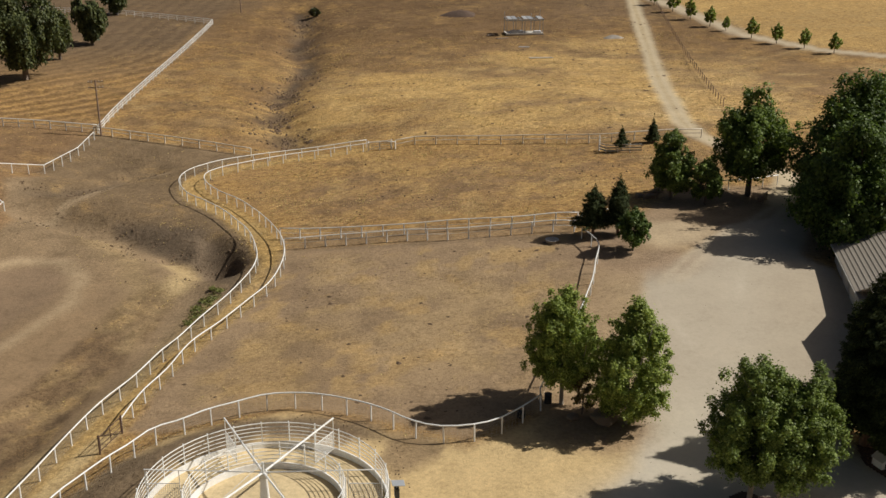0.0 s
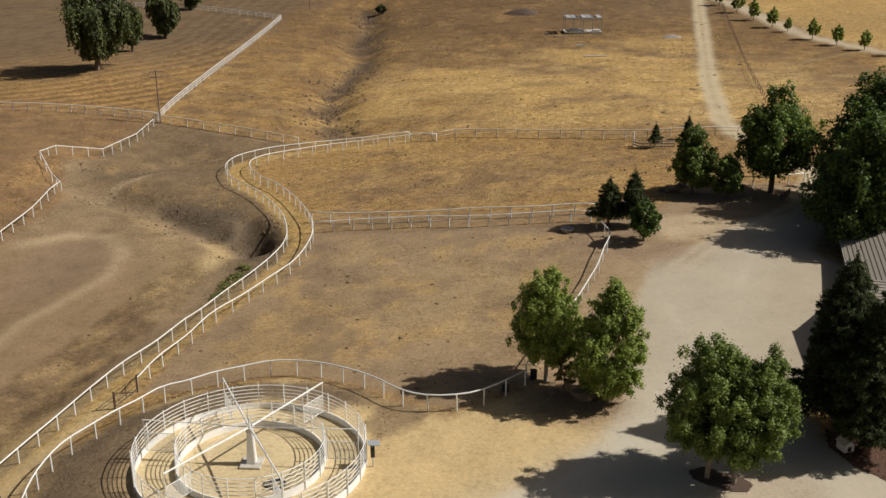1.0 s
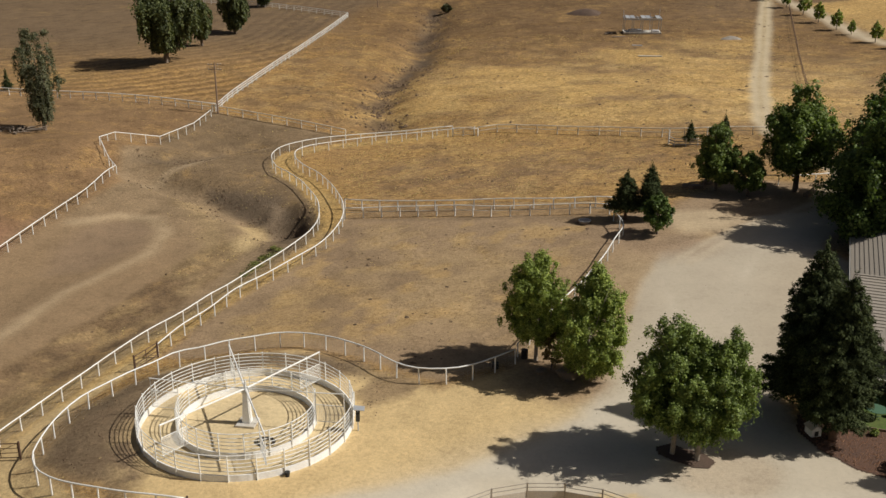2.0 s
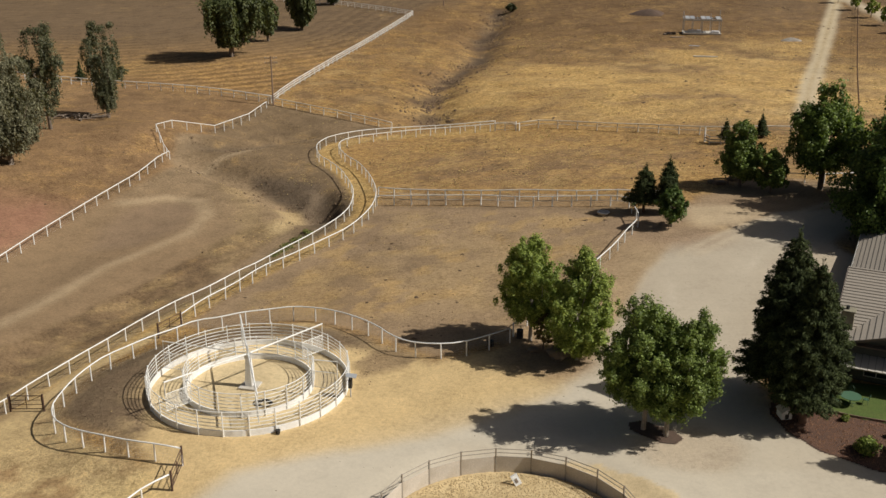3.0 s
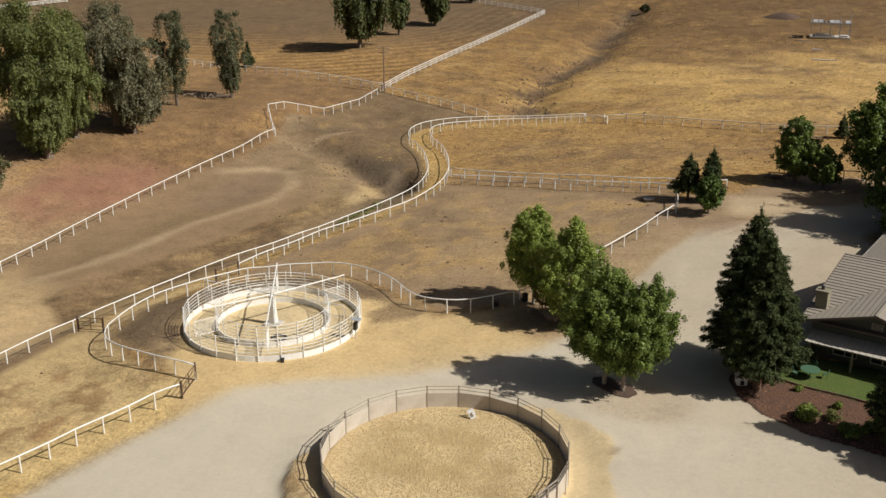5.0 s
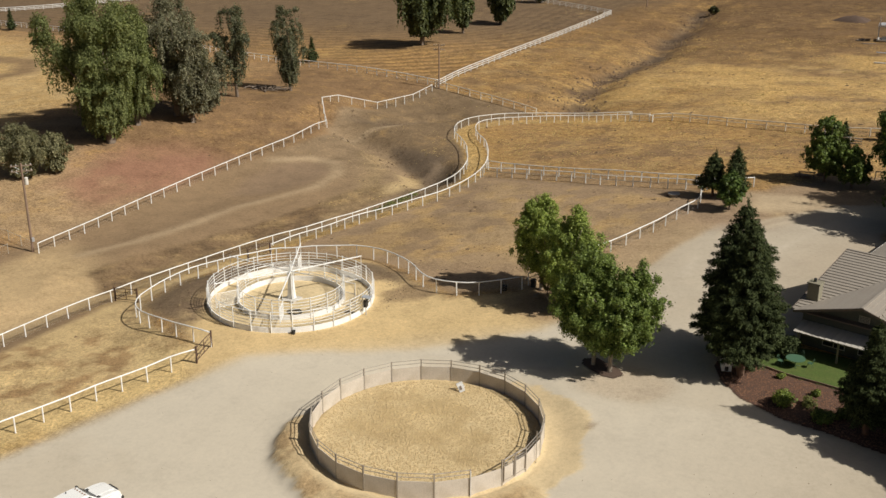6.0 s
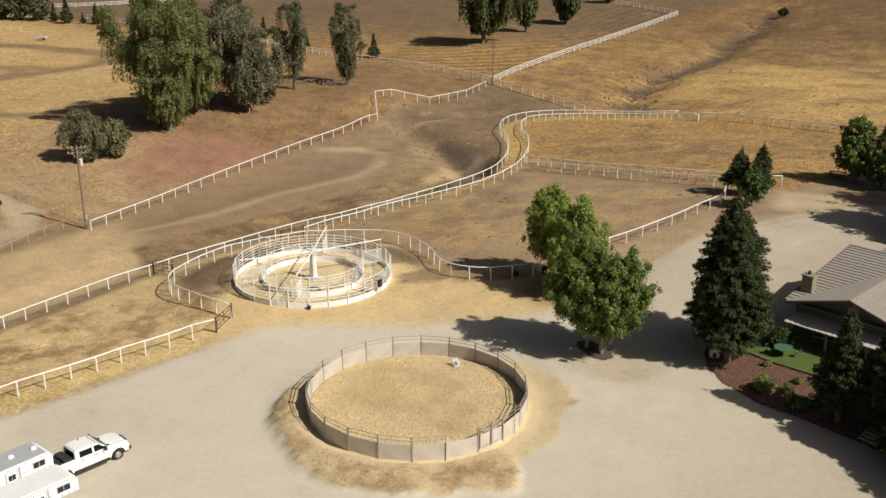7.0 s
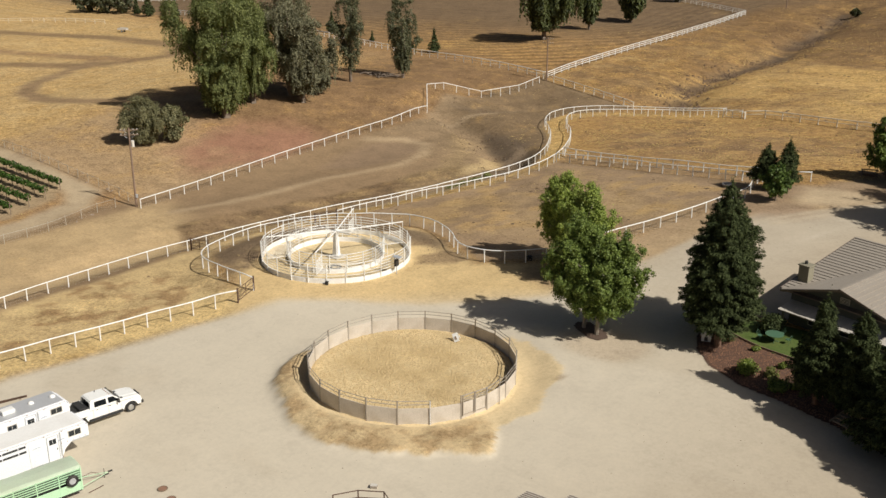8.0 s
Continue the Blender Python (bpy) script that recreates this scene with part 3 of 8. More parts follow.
    lay(smooth(0.52, 0.66, fbm(X, Y, 5.5, 101, 4)) * smooth(154, 162, Y) * smooth(320, 300, Y) * 0.55, (0.205, 0.132, 0.07), 0.25)
    lay(smooth(0.55, 0.68, fbm(X, Y, 4.2, 102, 4)) * smooth(154, 162, Y) * smooth(250, 200, Y) * 0.5, (0.52, 0.385, 0.19), 0.6)
    lay(smooth(14, -8, X + wob * 2) * smooth(154, 164, Y) * smooth(-50, -46, X) * 0.42, (0.205, 0.128, 0.06), 0.45)
    lay(area([(-30, 168), (0, 160), (46, 160), (45, 205), (54, 248), (24, 236), (-2, 214), (-24, 207)], 5.0, 2.5) * smooth(0.30, 0.52, fbm(X, Y * 1.5, 13, 92, 5)) * 0.7, (0.60, 0.425, 0.185), 0.66)
    lay(area([(-18, 232), (7, 234), (10, 217), (-14, 215)], 4.0, 2.2) * smooth(0.35, 0.55, fbm(X, Y, 6, 93, 5)) * 0.9, (0.20, 0.125, 0.06), 0.30)
    lay(area([(-22, 282), (14, 278), (14, 254), (-18, 258)], 5.0, 2.2) * smooth(0.35, 0.55, fbm(X, Y, 9, 94, 5)) * 0.8, (0.165, 0.105, 0.055), 0.28)
    lay(area([(11, 178), (34, 178), (33, 171), (12, 171)], 2.5, 1.6) * smooth(0.40, 0.58, fbm(X, Y, 4, 95, 5)) * 0.8, (0.225, 0.145, 0.08), 0.25)
    lay(smooth(232, 266, Y + wob * 5) * smooth(-46, -40, X) * smooth(46, 30, X) * (0.45 + 0.45 * smooth(0.35, 0.6, fbm(X, Y, 11, 96, 5))), (0.145, 0.090, 0.045), 0.24)
    lay(smooth(0.50, 0.62, fbm(X * 0.7, Y, 3.6, 97, 5)) * smooth(156, 164, Y) * smooth(300, 280, Y) * smooth(-52, -48, X) * 0.5, (0.215, 0.138, 0.072), 0.30)
    # the hay field with its mown rows, and the fields west of the valley
    lay(area([(-54.8, 168.3), (-53.6, 197.4), (-55.7, 277.6), (-120.6, 301.2), (-260, 330), (-260, 192), (-139, 180.5), (-93.4, 168.6)], 1.0, 0.2), (0.27, 0.175, 0.086), 0.42, 0, 0.85)
    lay(smooth(200, 275, Y - 0.3 * X + wob * 5) * smooth(-52, -60, X), (0.165, 0.115, 0.07), 0.18, 0, 0.35)
    lay(area([(-55.0, 166.6), (-140, 180), (-260, 192), (-260, 20), (-51, 20), (-50.7, 59.5), (-53.0, 99.0), (-51.8, 122.2), (-56.5, 131.5), (-54.4, 142.8)], 1.0, 0.2), (0.285, 0.182, 0.095), 0.33)
    lay(smooth(0.52, 0.62, fbm(X, Y, 16, 88)) * smooth(-52, -58, X) * smooth(172, 150, Y) * smooth(60, 75, Y), None, 0.55)
    lay(smooth(-94, -84, X + wob * 2) * smooth(-50, -54, X) * smooth(84, 96, Y + wob) * smooth(172, 160, Y + wob) * 0.85, (0.205, 0.13, 0.07), 0.26)
    lay(smooth(98, 84, Y + wob) * smooth(-50, -53, X) * smooth(60, 64, Y) * smooth(-104, -92, X) * 0.85, (0.37, 0.265, 0.155), 0.30)
    lay(area([(-71, 88), (-67, 97), (-61, 102), (-55, 104), (-53.5, 95), (-54, 86), (-58, 76), (-66, 79)], 5.0, 1.6) * (0.55 + 0.45 * smooth(0.35, 0.6, fbm(X, Y, 5, 33))), (0.285, 0.155, 0.100), 0.10, 0.2)
    lay(smooth(-90, -104, X + wob * 2) * smooth(150, 120, Y + 0.2 * X), (0.49, 0.36, 0.185), 0.50)
    lay(line(ARENA, 7.0, 2.0), (0.25, 0.17, 0.092), 0.16)
    lay(line(ARENA_IN, 4.5, 1.5), (0.27, 0.185, 0.105), 0.12)
    lay(line([(-240, 116), (-190, 120), (-150, 128)], 6, 2.5), (0.30, 0.2, 0.11), 0.3)
    # the gully
    lay(np.exp(-(seg_dist(X, Y, GULLY) / 3.0) ** 2) * smooth(0.3, 0.55, fbm(X, Y, 7, 77)), (0.17, 0.118, 0.07), 0.25)
    lay(np.exp(-((seg_dist(X, Y, GULLY) + wob * 0.6) / 1.8) ** 2) * smooth(0.44, 0.58, fbm(X, Y, 9, 79)), (0.10, 0.072, 0.048), 0.0)
    for _a, _b, _r in ((-27.9, 239.5, 3.4), (-28.1, 178.4, 2.2), (-27.5, 192.6, 1.8), (-30.5, 262, 2.4)):
        lay(np.exp(-(np.hypot((X - _a) * 0.8, (Y - _b) * 0.55) / _r) ** 2) * smooth(0.25, 0.6, n1), (0.10, 0.068, 0.045), 0.04)
    # the valley west of the lane: a trodden shelf, a rough bank, the wash
    lay(area([(-51, 20), (-50.7, 60.0), (-52.0, 78.6), (-53.0, 99.0), (-51.7, 122.4), (-53.9, 125.5), (-57.4, 134.7), (-54.1, 142.0), (-54.7, 164.9), (-44.6, 161.7), (-31.5, 156.5),
              (-27.0, 154.3), (-35.3, 143.1), (-34.1, 136.4), (-27.8, 126.4), (-21.2, 115.6), (-19, 103), (-21.9, 87.9), (-26.2, 70.3), (-29.4, 57), (-30.2, 20)], 0.8, 0.2), (0.255, 0.185, 0.114), 0.12)
    lay(smooth(124, 92, Y + wob * 2) * smooth(-57, -52, X) * smooth(-24, -30, X), (0.250, 0.173, 0.102), 0.05, 0.45)
    lay(smooth(66, 58, Y + 0.4 * (X + 45) + wob) * smooth(-52, -49, X) * smooth(-31, -34, X) * 0.8, (0.46, 0.34, 0.19), 0.16)
    lay(area([(-54.3, 164.1), (-27.6, 153.6), (-35.0, 143.0), (-34.4, 134.7), (-24, 120), (-21, 113), (-18.8, 100.4), (-33, 118), (-44, 126), (-52.7, 131.3), (-57.3, 150.9)], 1.2, 0.6), (0.20, 0.142, 0.085), 0.22)
    bank = area([(-39.5, 58), (-37.4, 68), (-36.2, 73.2), (-34.9, 80), (-33.3, 87.2), (-32.1, 96.7), (-30, 104), (-27, 102), (-27.8, 93.8), (-29, 84.2), (-30, 77.2), (-30.7, 70.5), (-32, 62), (-34, 54)], 0.8, 0.45)
    lay(bank * (0.80 + 0.20 * smooth(0.42, 0.58, fbm(X * 1.6, Y, 4.0, 45))), (0.172, 0.116, 0.066), 0.20, 0.0)
    lay(bank * smooth(0.48, 0.62, fbm(X * 1.4, Y, 1.6, 46)) * 0.7, (0.115, 0.078, 0.046), 0.10)
    lay(bank * smooth(0.55, 0.68, fbm(X, Y, 1.7, 47)) * 0.5, (0.36, 0.255, 0.13), 0.30)
    lay(line([(-31.6, 56), (-30.2, 66), (-27.7, 73.3), (-25.1, 82.6), (-23.5, 91.6), (-22.8, 96.9)], 3.0, 1.6, 0.7) * 0.9, (0.42, 0.31, 0.16), 0.42)
    lay(line([(-33, 50), (-34.2, 65.8), (-33.0, 73.5), (-29.8, 83.3)], 1.2, 1.0, 0.7) * 0.5, (0.36, 0.26, 0.135), 0.4)
    lay(area([(-46, 91), (-48.8, 98), (-49.0, 104), (-47.3, 108.1), (-43.3, 109.4), (-39.6, 105.6), (-39.2, 99.5), (-42, 93)], 1.6, 0.35) * 0.75, (0.245, 0.172, 0.112), 0.02, 0.55)
    lay(line([(-50.5, 106), (-46.6, 110.4), (-41.7, 110.2), (-37.9, 105.2), (-37.2, 98.8), (-39.2, 92.0), (-41.4, 86.0), (-41.6, 75.6), (-42.6, 67.2), (-44.8, 61.4)], 1.8, 1.3, 0.4) * 0.75, (0.43, 0.325, 0.205), 0.03, 0.5)
    lay(line([(-40, 118), (-33.4, 109.2), (-30.4, 101.2), (-31.2, 94.1)], 3.5, 2.2, 0.8) * 0.6, (0.34, 0.25, 0.135), 0.36)
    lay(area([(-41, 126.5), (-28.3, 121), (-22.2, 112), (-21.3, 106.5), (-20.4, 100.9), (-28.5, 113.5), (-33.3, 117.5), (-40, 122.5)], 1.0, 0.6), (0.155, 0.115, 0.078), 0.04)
    lay(line(SCAR, 3.2, 1.5, 0.9), (0.17, 0.125, 0.08), 0.12)
    lay(line([(-48.8, 123.9), (-48.0, 129.1), (-46.4, 132.1), (-43.8, 141.2), (-38.5, 146.5)], 1.4, 0.9, 0.3) * 0.9, (0.33, 0.25, 0.16), 0.08)
    lay(line([(-29.2, 111.4), (-26.8, 108.0), (-27.3, 103.5)], 3.2, 1.2, 0.4) * 0.9, (0.46, 0.345, 0.185), 0.1)
    lay(line([(-27.3, 103.5), (-28.1, 96.4), (-29.1, 89.4)], 1.6, 1.4, 0.6) * 0.6, (0.40, 0.30, 0.165), 0.2)
    # dark earth in the undercut; the recess's shade is painted into this spot too
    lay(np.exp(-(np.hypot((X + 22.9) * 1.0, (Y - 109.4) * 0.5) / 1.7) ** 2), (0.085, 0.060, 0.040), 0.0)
    # the lane
    lay(area(LANE_W[4:] + LANE_E[::-1][1:], 0.6, 0.15), (0.46, 0.33, 0.15), 0.58)
    lay(area([(-30.2, 30), (-29.4, 57.4), (-26.2, 70.3), (-24, 71.5), (-27, 60), (-26.5, 53), (-20, 47.5), (-12, 44.5), (-12.6, 35), (-18, 20), (-28, 15)], 0.8, 0.2), (0.50, 0.372, 0.195), 0.13)
    flat = area([(-30.2, 30), (-29.4, 50), (-26.5, 52), (-20, 46.5), (-12, 43.5), (-12.6, 35), (-18, 20), (-28, 15)], 1.5, 0.5)
    lay(flat * smooth(0.50, 0.60, fbm(X, Y, 4.6, 121)) * smooth(0.40, 0.56, fbm(X, Y, 1.2, 122)) * 0.85, (0.29, 0.185, 0.092), 0.10)
    lay(flat * smooth(0.52, 0.64, fbm(X, Y, 6.0, 123)) * 0.6, (0.62, 0.475, 0.245), 0.20)
    lay(area([(-22, 48), (-30.3, 52), (-29.7, 60), (-26.5, 62), (-25.5, 52)], 1.2) * 0.25, (0.28, 0.2, 0.115), 0.2)
    # the middle field and the paddock
    lay(area([(-16, 113), (-20.7, 122.1), (-30.8, 137.2), (-28.0, 145.5), (-8.8, 153.5), (9.2, 154.2), (27.4, 148.3), (36.1, 148.6), (36, 125), (25, 110), (17, 109)], 0.8, 0.3), (0.30, 0.193, 0.093), 0.56)
    field = smooth(112, 118, Y) * smooth(152, 147, Y) * smooth(-24, -14, X) * smooth(40, 34, X)
    lay(field * smooth(0.50, 0.64, fbm(X, Y, 4.5, 103, 4)) * 0.7, (0.225, 0.145, 0.078), 0.33)
    lay(field * smooth(17, 7, np.hypot((X - 2) * 0.55, (Y - 131) * 1.1) + wob) * 0.5, (0.235, 0.158, 0.095), 0.28)
    lay(field * smooth(0.54, 0.66, fbm(X, Y, 3.0, 104, 4)) * 0.45, (0.46, 0.325, 0.155), 0.6)
    lay(area([(-24, 71), (-22.8, 82), (-17.4, 95.8), (-16, 110.5), (16.6, 107.4), (18.6, 101.2), (14.9, 88), (9, 70.5), (3, 66), (-3, 69), (-11, 72.5), (-20, 70)], 0.8, 0.3), (0.300, 0.213, 0.131), 0.10, 0.25)
    lay(smooth(13, 4, np.hypot((X - 3) * 0.75, (Y - 88) * 0.8) + wob) * 0.55, (0.40, 0.288, 0.155), 0.36)
    lay(smooth(8, 3, np.hypot(X + 12, (Y - 82) * 0.7) + wob) * 0.5, (0.37, 0.25, 0.112), 0.38)
    inner = smooth(72, 76, Y) * smooth(109, 105, Y) * smooth(-22, -17, X) * smooth(15, 11, X - 0.15 * (Y - 88))
    lay(inner * smooth(0.50, 0.62, fbm(X, Y, 7.0, 105, 5)) * 0.65, (0.235, 0.165, 0.103), 0.06, 0.25)
    lay(inner * smooth(0.60, 0.70, fbm(X, Y, 3.2, 107, 4)) * 0.8, (0.395, 0.27, 0.13), 0.30)
    lay(inner * smooth(0.55, 0.68, fbm(X, Y, 2.8, 106, 4)) * 0.4, (0.42, 0.30, 0.155), 0.4)
    lay(area([(-17, 115.5), (17, 111), (16.6, 107.4), (-16.2, 111.2)], 0.6, 0.1), (0.275, 0.188, 0.105), 0.26)
    lay(line([(-16, 110.6), (-4.7, 108.6), (16, 106.6)], 1.0, 0.6, 0.2) * 0.55, (0.16, 0.115, 0.075), 0.05)
    lay(line([(-21, 113), (-19, 107), (-19.5, 101)], 1.2, 0.8, 0.2) * 0.7, (0.15, 0.11, 0.07), 0.05)
    # east side by the big trees
    lay(area([(17, 108), (24, 110), (30, 122), (44, 124), (52, 118), (52, 100), (40, 98), (30, 98), (20, 98)], 1.5), (0.31, 0.225, 0.145), 0.04, 0.3)
    lay(line(WEST_S, 5.5, 1.4, 0.5), (0.55, 0.41, 0.20), 0.22)
    # the yard
    lay(area([(-14, 46), (-25, 52), (-25.5, 60), (-20, 69), (-11, 71.5), (-3, 68), (3, 65), (9, 69), (13, 73), (17, 86), (19, 100), (26, 104), (30, 98), (24, 70), (12, 50), (0, 44), (-8, 40)], 1.0, 0.3), (0.58, 0.43, 0.225), 0.0, 0.5)
    lay(area([(-25.5, 51), (-26, 60), (-23, 65), (-16, 70.5), (-5, 70), (-2, 66), (-7, 66.5), (-12, 67), (-18, 63), (-20, 57), (-19, 51), (-15.5, 47)], 1.0, 0.6), (0.20, 0.145, 0.09), 0.14, 0)
    lay(area([(9, 70), (13, 64), (24, 70), (27, 100), (18, 103), (13, 84)], 1.5) * 0.9, (0.36, 0.265, 0.165), 0.04, 0.3)
    lay(smooth(0.2, 2.6, gravel_d + wob * 0.5), (0.532, 0.474, 0.379), 0.0, 1.0)
    lay(smooth(0.4, 1.8, gravel_d + wob * 0.5) * smooth(56, 80, Y + 0.5 * (X - 20) + wob * 2), (0.415, 0.352, 0.268), 0.0, 0.95)
    lay(line([(25, 98), (23, 86), (22, 74), (19, 64), (8, 54), (-4, 44), (-8, 30)], 4.0, 2.5) * 0.35, (0.53, 0.475, 0.385), 0, 1)
    lay(line([(38, 105), (30, 92), (27, 78), (27, 66), (30, 40)], 5.0, 3.0) * 0.35, (0.52, 0.465, 0.375), 0, 1)
    # wheel tracks worn across the gravel
    for pts in ([(50, 14), (38, 34), (31, 50), (27, 64), (26, 80), (33, 100)], [(44, 10), (33, 31), (28, 50), (20, 62), (9, 55), (-3, 46), (-10, 30), (-12, 14)], [(60, 22), (44, 40), (36, 52), (30, 64), (24, 76), (23, 90)], [(-4, 16), (6, 27), (24, 30), (40, 26), (60, 12)]):
        for off in (-0.9, 0.9):
            lay(line([(a + off, b + off * 0.3) for a, b in pts], 0.5, 0.5, 0.25) * smooth(1, 4, gravel_d) * 0.5 * smooth(0.35, 0.6, fbm(X, Y, 9, 131)), (0.565, 0.505, 0.405), 0, 1)
    lay(smooth(1, 4, gravel_d) * smooth(0.52, 0.66, fbm(X * 0.7, Y, 8, 132, 5)) * 0.45, (0.455, 0.392, 0.30), 0, 1)
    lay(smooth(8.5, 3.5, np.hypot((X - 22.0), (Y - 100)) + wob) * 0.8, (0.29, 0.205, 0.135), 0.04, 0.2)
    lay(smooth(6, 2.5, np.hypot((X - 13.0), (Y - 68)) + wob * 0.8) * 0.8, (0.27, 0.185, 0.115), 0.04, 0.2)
    lay(area([(22.6, 108.6), (29.5, 109.5), (33, 106), (30, 101.5), (25, 100.6), (23.2, 103)], 1.6, 0.6) * 0.85, (0.47, 0.37, 0.245), 0.0, 0.7)
    for off in (-0.9, 0.9):
        lay(line([(24 + off, 92), (29 + off, 99.5), (36 + off, 106.5), (42 + off, 114)], 0.7, 0.6, 0.2) * 0.6, (0.50, 0.42, 0.31), 0, 0.9)
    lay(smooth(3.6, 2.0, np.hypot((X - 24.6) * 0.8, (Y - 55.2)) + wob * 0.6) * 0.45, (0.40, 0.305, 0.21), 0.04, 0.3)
    lay(smooth(24, 58, X - 0.15 * Y + 8 + wob) * smooth(0.2, 2.6, gravel_d) * 0.8, (0.40, 0.335, 0.25), 0, 0.95)
    # the round pen on its mound, the walker's footing
    sand = smooth(0.16, -0.10, pd - lean)
    lay(sand * 0.9, (0.60, 0.475, 0.285), 0.0, 0.7)
    lay(sand * front * smooth(9.3, 10.2, pd + wob * 0.3) * 0.8, (0.50, 0.38, 0.22), 0.04, 0.3)
    lay(sand * front * smooth(0.42, 0.56, fbm(X, Y, 1.7, 63, 5)) * smooth(9.6, 10.6, pd + wob * 0.3) * 0.85, (0.385, 0.272, 0.148), 0.05, 0)
    lay(sand * front * smooth(0.55, 0.64, fbm(X, Y, 1.0, 69, 4)) * smooth(9.4, 10.2, pd) * 0.7, (0.56, 0.435, 0.255), 0.05, 0)
    lay(smooth(0.9, 0.3, np.hypot((X - 24.6) * 1.3, (Y - 47.9) * 0.7) + (n1 - 0.5)) * 0.6, (0.27, 0.20, 0.13), 0.05, 0)
    lay(smooth(9.0, 8.7, pd), (0.56, 0.44, 0.255), 0.0, 0.55)
    lay(smooth(0.40, 0.62, fbm(X, Y, 3.4, 64)) * smooth(8.4, 6.2, pd + wob * 0.4) * 0.8, (0.42, 0.31, 0.155), 0.0, 0.5)
    lay(smooth(0.50, 0.64, fbm(X, Y, 1.5, 68)) * smooth(8.4, 7.0, pd) * 0.5, (0.62, 0.485, 0.28), 0.0, 0.5)
    wd = np.hypot(X - WALKER[0], Y - WALKER[1])
    lay(smooth(0.44, 0.60, fbm(X, Y, 3.0, 65)) * smooth(14.5, 12.5, wd) * smooth(54, 62, Y - 0.5 * (X + 20) + wob) * 0.75, (0.17, 0.125, 0.08), 0.1, 0)
    lay(area([(-25, 58), (-20, 60.5), (-18.7, 58), (-18, 54), (-15.6, 50.8), (-14.8, 48), (-16.3, 46.6), (-20, 48.5), (-24, 52)], 0.9, 0.5) * (0.55 + 0.6 * smooth(0.42, 0.6, fbm(X, Y, 2.6, 66))), (0.19, 0.135, 0.085), 0.1, 0)
    lay(area([(-9, 65.6), (-5.6, 67.8), (-1, 67.6), (2.5, 65), (0.2, 63), (-2.4, 60.5), (-3.4, 63), (-5.5, 65)], 0.9, 0.5) * smooth(0.38, 0.58, fbm(X, Y, 2.2, 67)) * 0.8, (0.235, 0.165, 0.10), 0.1, 0)
    lay(smooth(8.5, 7.9, wd), (0.60, 0.48, 0.29), 0.0, 0.6)
    # tracks
    lay(line(FAR_TRACK, 3.4, 1.0, 0.3), (0.50, 0.415, 0.285), 0.04, 0.8)
    lay(line(FAR_TRACK, 0.7, 0.6, 0.2) * smooth(150, 158, Y) * 0.5, (0.38, 0.28, 0.15), 0.35, 0.2)
    lay(line(DRIVE, 4.5, 1.2, 0.3), (0.47, 0.39, 0.28), 0.04, 0.8)
    lay(area([(72, 300), (79, 246), (89, 226), (110, 215), (260, 300), (200, 380)], 2.0), (0.42, 0.30, 0.14), 0.66)
    lay(line(ORCHARD_ROAD, 4.6, 1.2), (0.40, 0.315, 0.21), 0.08, 0.6)
    lay(area([(-130, 59), (-68, 58.4), (-63, 55), (-59, 46), (-58, 25), (-130, 25)], 0.8), (0.33, 0.245, 0.15), 0.1, 0.3)

    # patchy wear over everything but the gravel
    loose = 1 - cov[..., 1] * 0.85
    patch = (fbm(X, Y, 9.0, 71) - 0.5) * 0.25 + (fbm(X, Y, 1.8, 73) - 0.5) * 0.4
    soil *= (1 + patch * loose)[..., None]
    cov[..., 0] = clamp01(cov[..., 0] + np.where(cov[..., 0] > 0.05, (fbm(X, Y, 4.5, 75) - 0.5) * 0.35, 0))
    # laps of the mower, following the hay field's two near sides round its corner
    d1, d2, turn_r = Y - 165.0 + 0.12 * (X + 53), -52.0 - X, 75.0
    lap = np.where((d1 < turn_r) & (d2 < turn_r), turn_r - np.hypot(turn_r - d1, turn_r - d2), np.minimum(d1, d2))
    cov[..., 2] *= 0.25 + 0.75 * smooth(62, 30, lap + wob * 5) * smooth(0.25, 0.6, fbm(X, Y, 30, 81))
    ny, nx = X.shape
    idx = np.arange(nx * ny).reshape(ny, nx)
    quads = np.stack([idx[:-1, :-1], idx[:-1, 1:], idx[1:, 1:], idx[1:, :-1]], -1).reshape(-1, 4)
    me = bpy.data.meshes.new("ground")
    me.vertices.add(nx * ny)
    me.vertices.foreach_set("co", np.stack([X, Y, Z], -1).ravel())
    me.loops.add(quads.size)
    me.loops.foreach_set("vertex_index", quads.ravel())
    me.polygons.add(len(quads))
    me.polygons.foreach_set("loop_start", np.arange(0, quads.size, 4))
    me.polygons.foreach_set("loop_total", np.full(len(quads), 4))
    me.update(calc_edges=True)
    me.polygons.foreach_set("use_smooth", np.ones(len(quads), bool))
    for name, data in (("soil", soil), ("cover", cov)):
        att = me.attributes.new(name, "FLOAT_COLOR", "POINT")
        att.data.foreach_set("color", np.concatenate([data, np.ones(X.shape + (1,))], -1).ravel())
    att = me.attributes.new("lap", "FLOAT", "POINT")
    att.data.foreach_set("value", lap.ravel())
    me.materials.append(M_GROUND)
    tagged(new("ground", me), "dry golden grass, brown dirt and pale gravel ranch ground", "ground", kind="structure")
    return xs, ys, cov


GX, GY, COVER = build_ground()


def cover_at(x, y):
    i = np.clip(np.searchsorted(GX, x), 0, len(GX) - 1)
    j = np.clip(np.searchsorted(GY, y), 0, len(GY) - 1)
    return COVER[j, i]


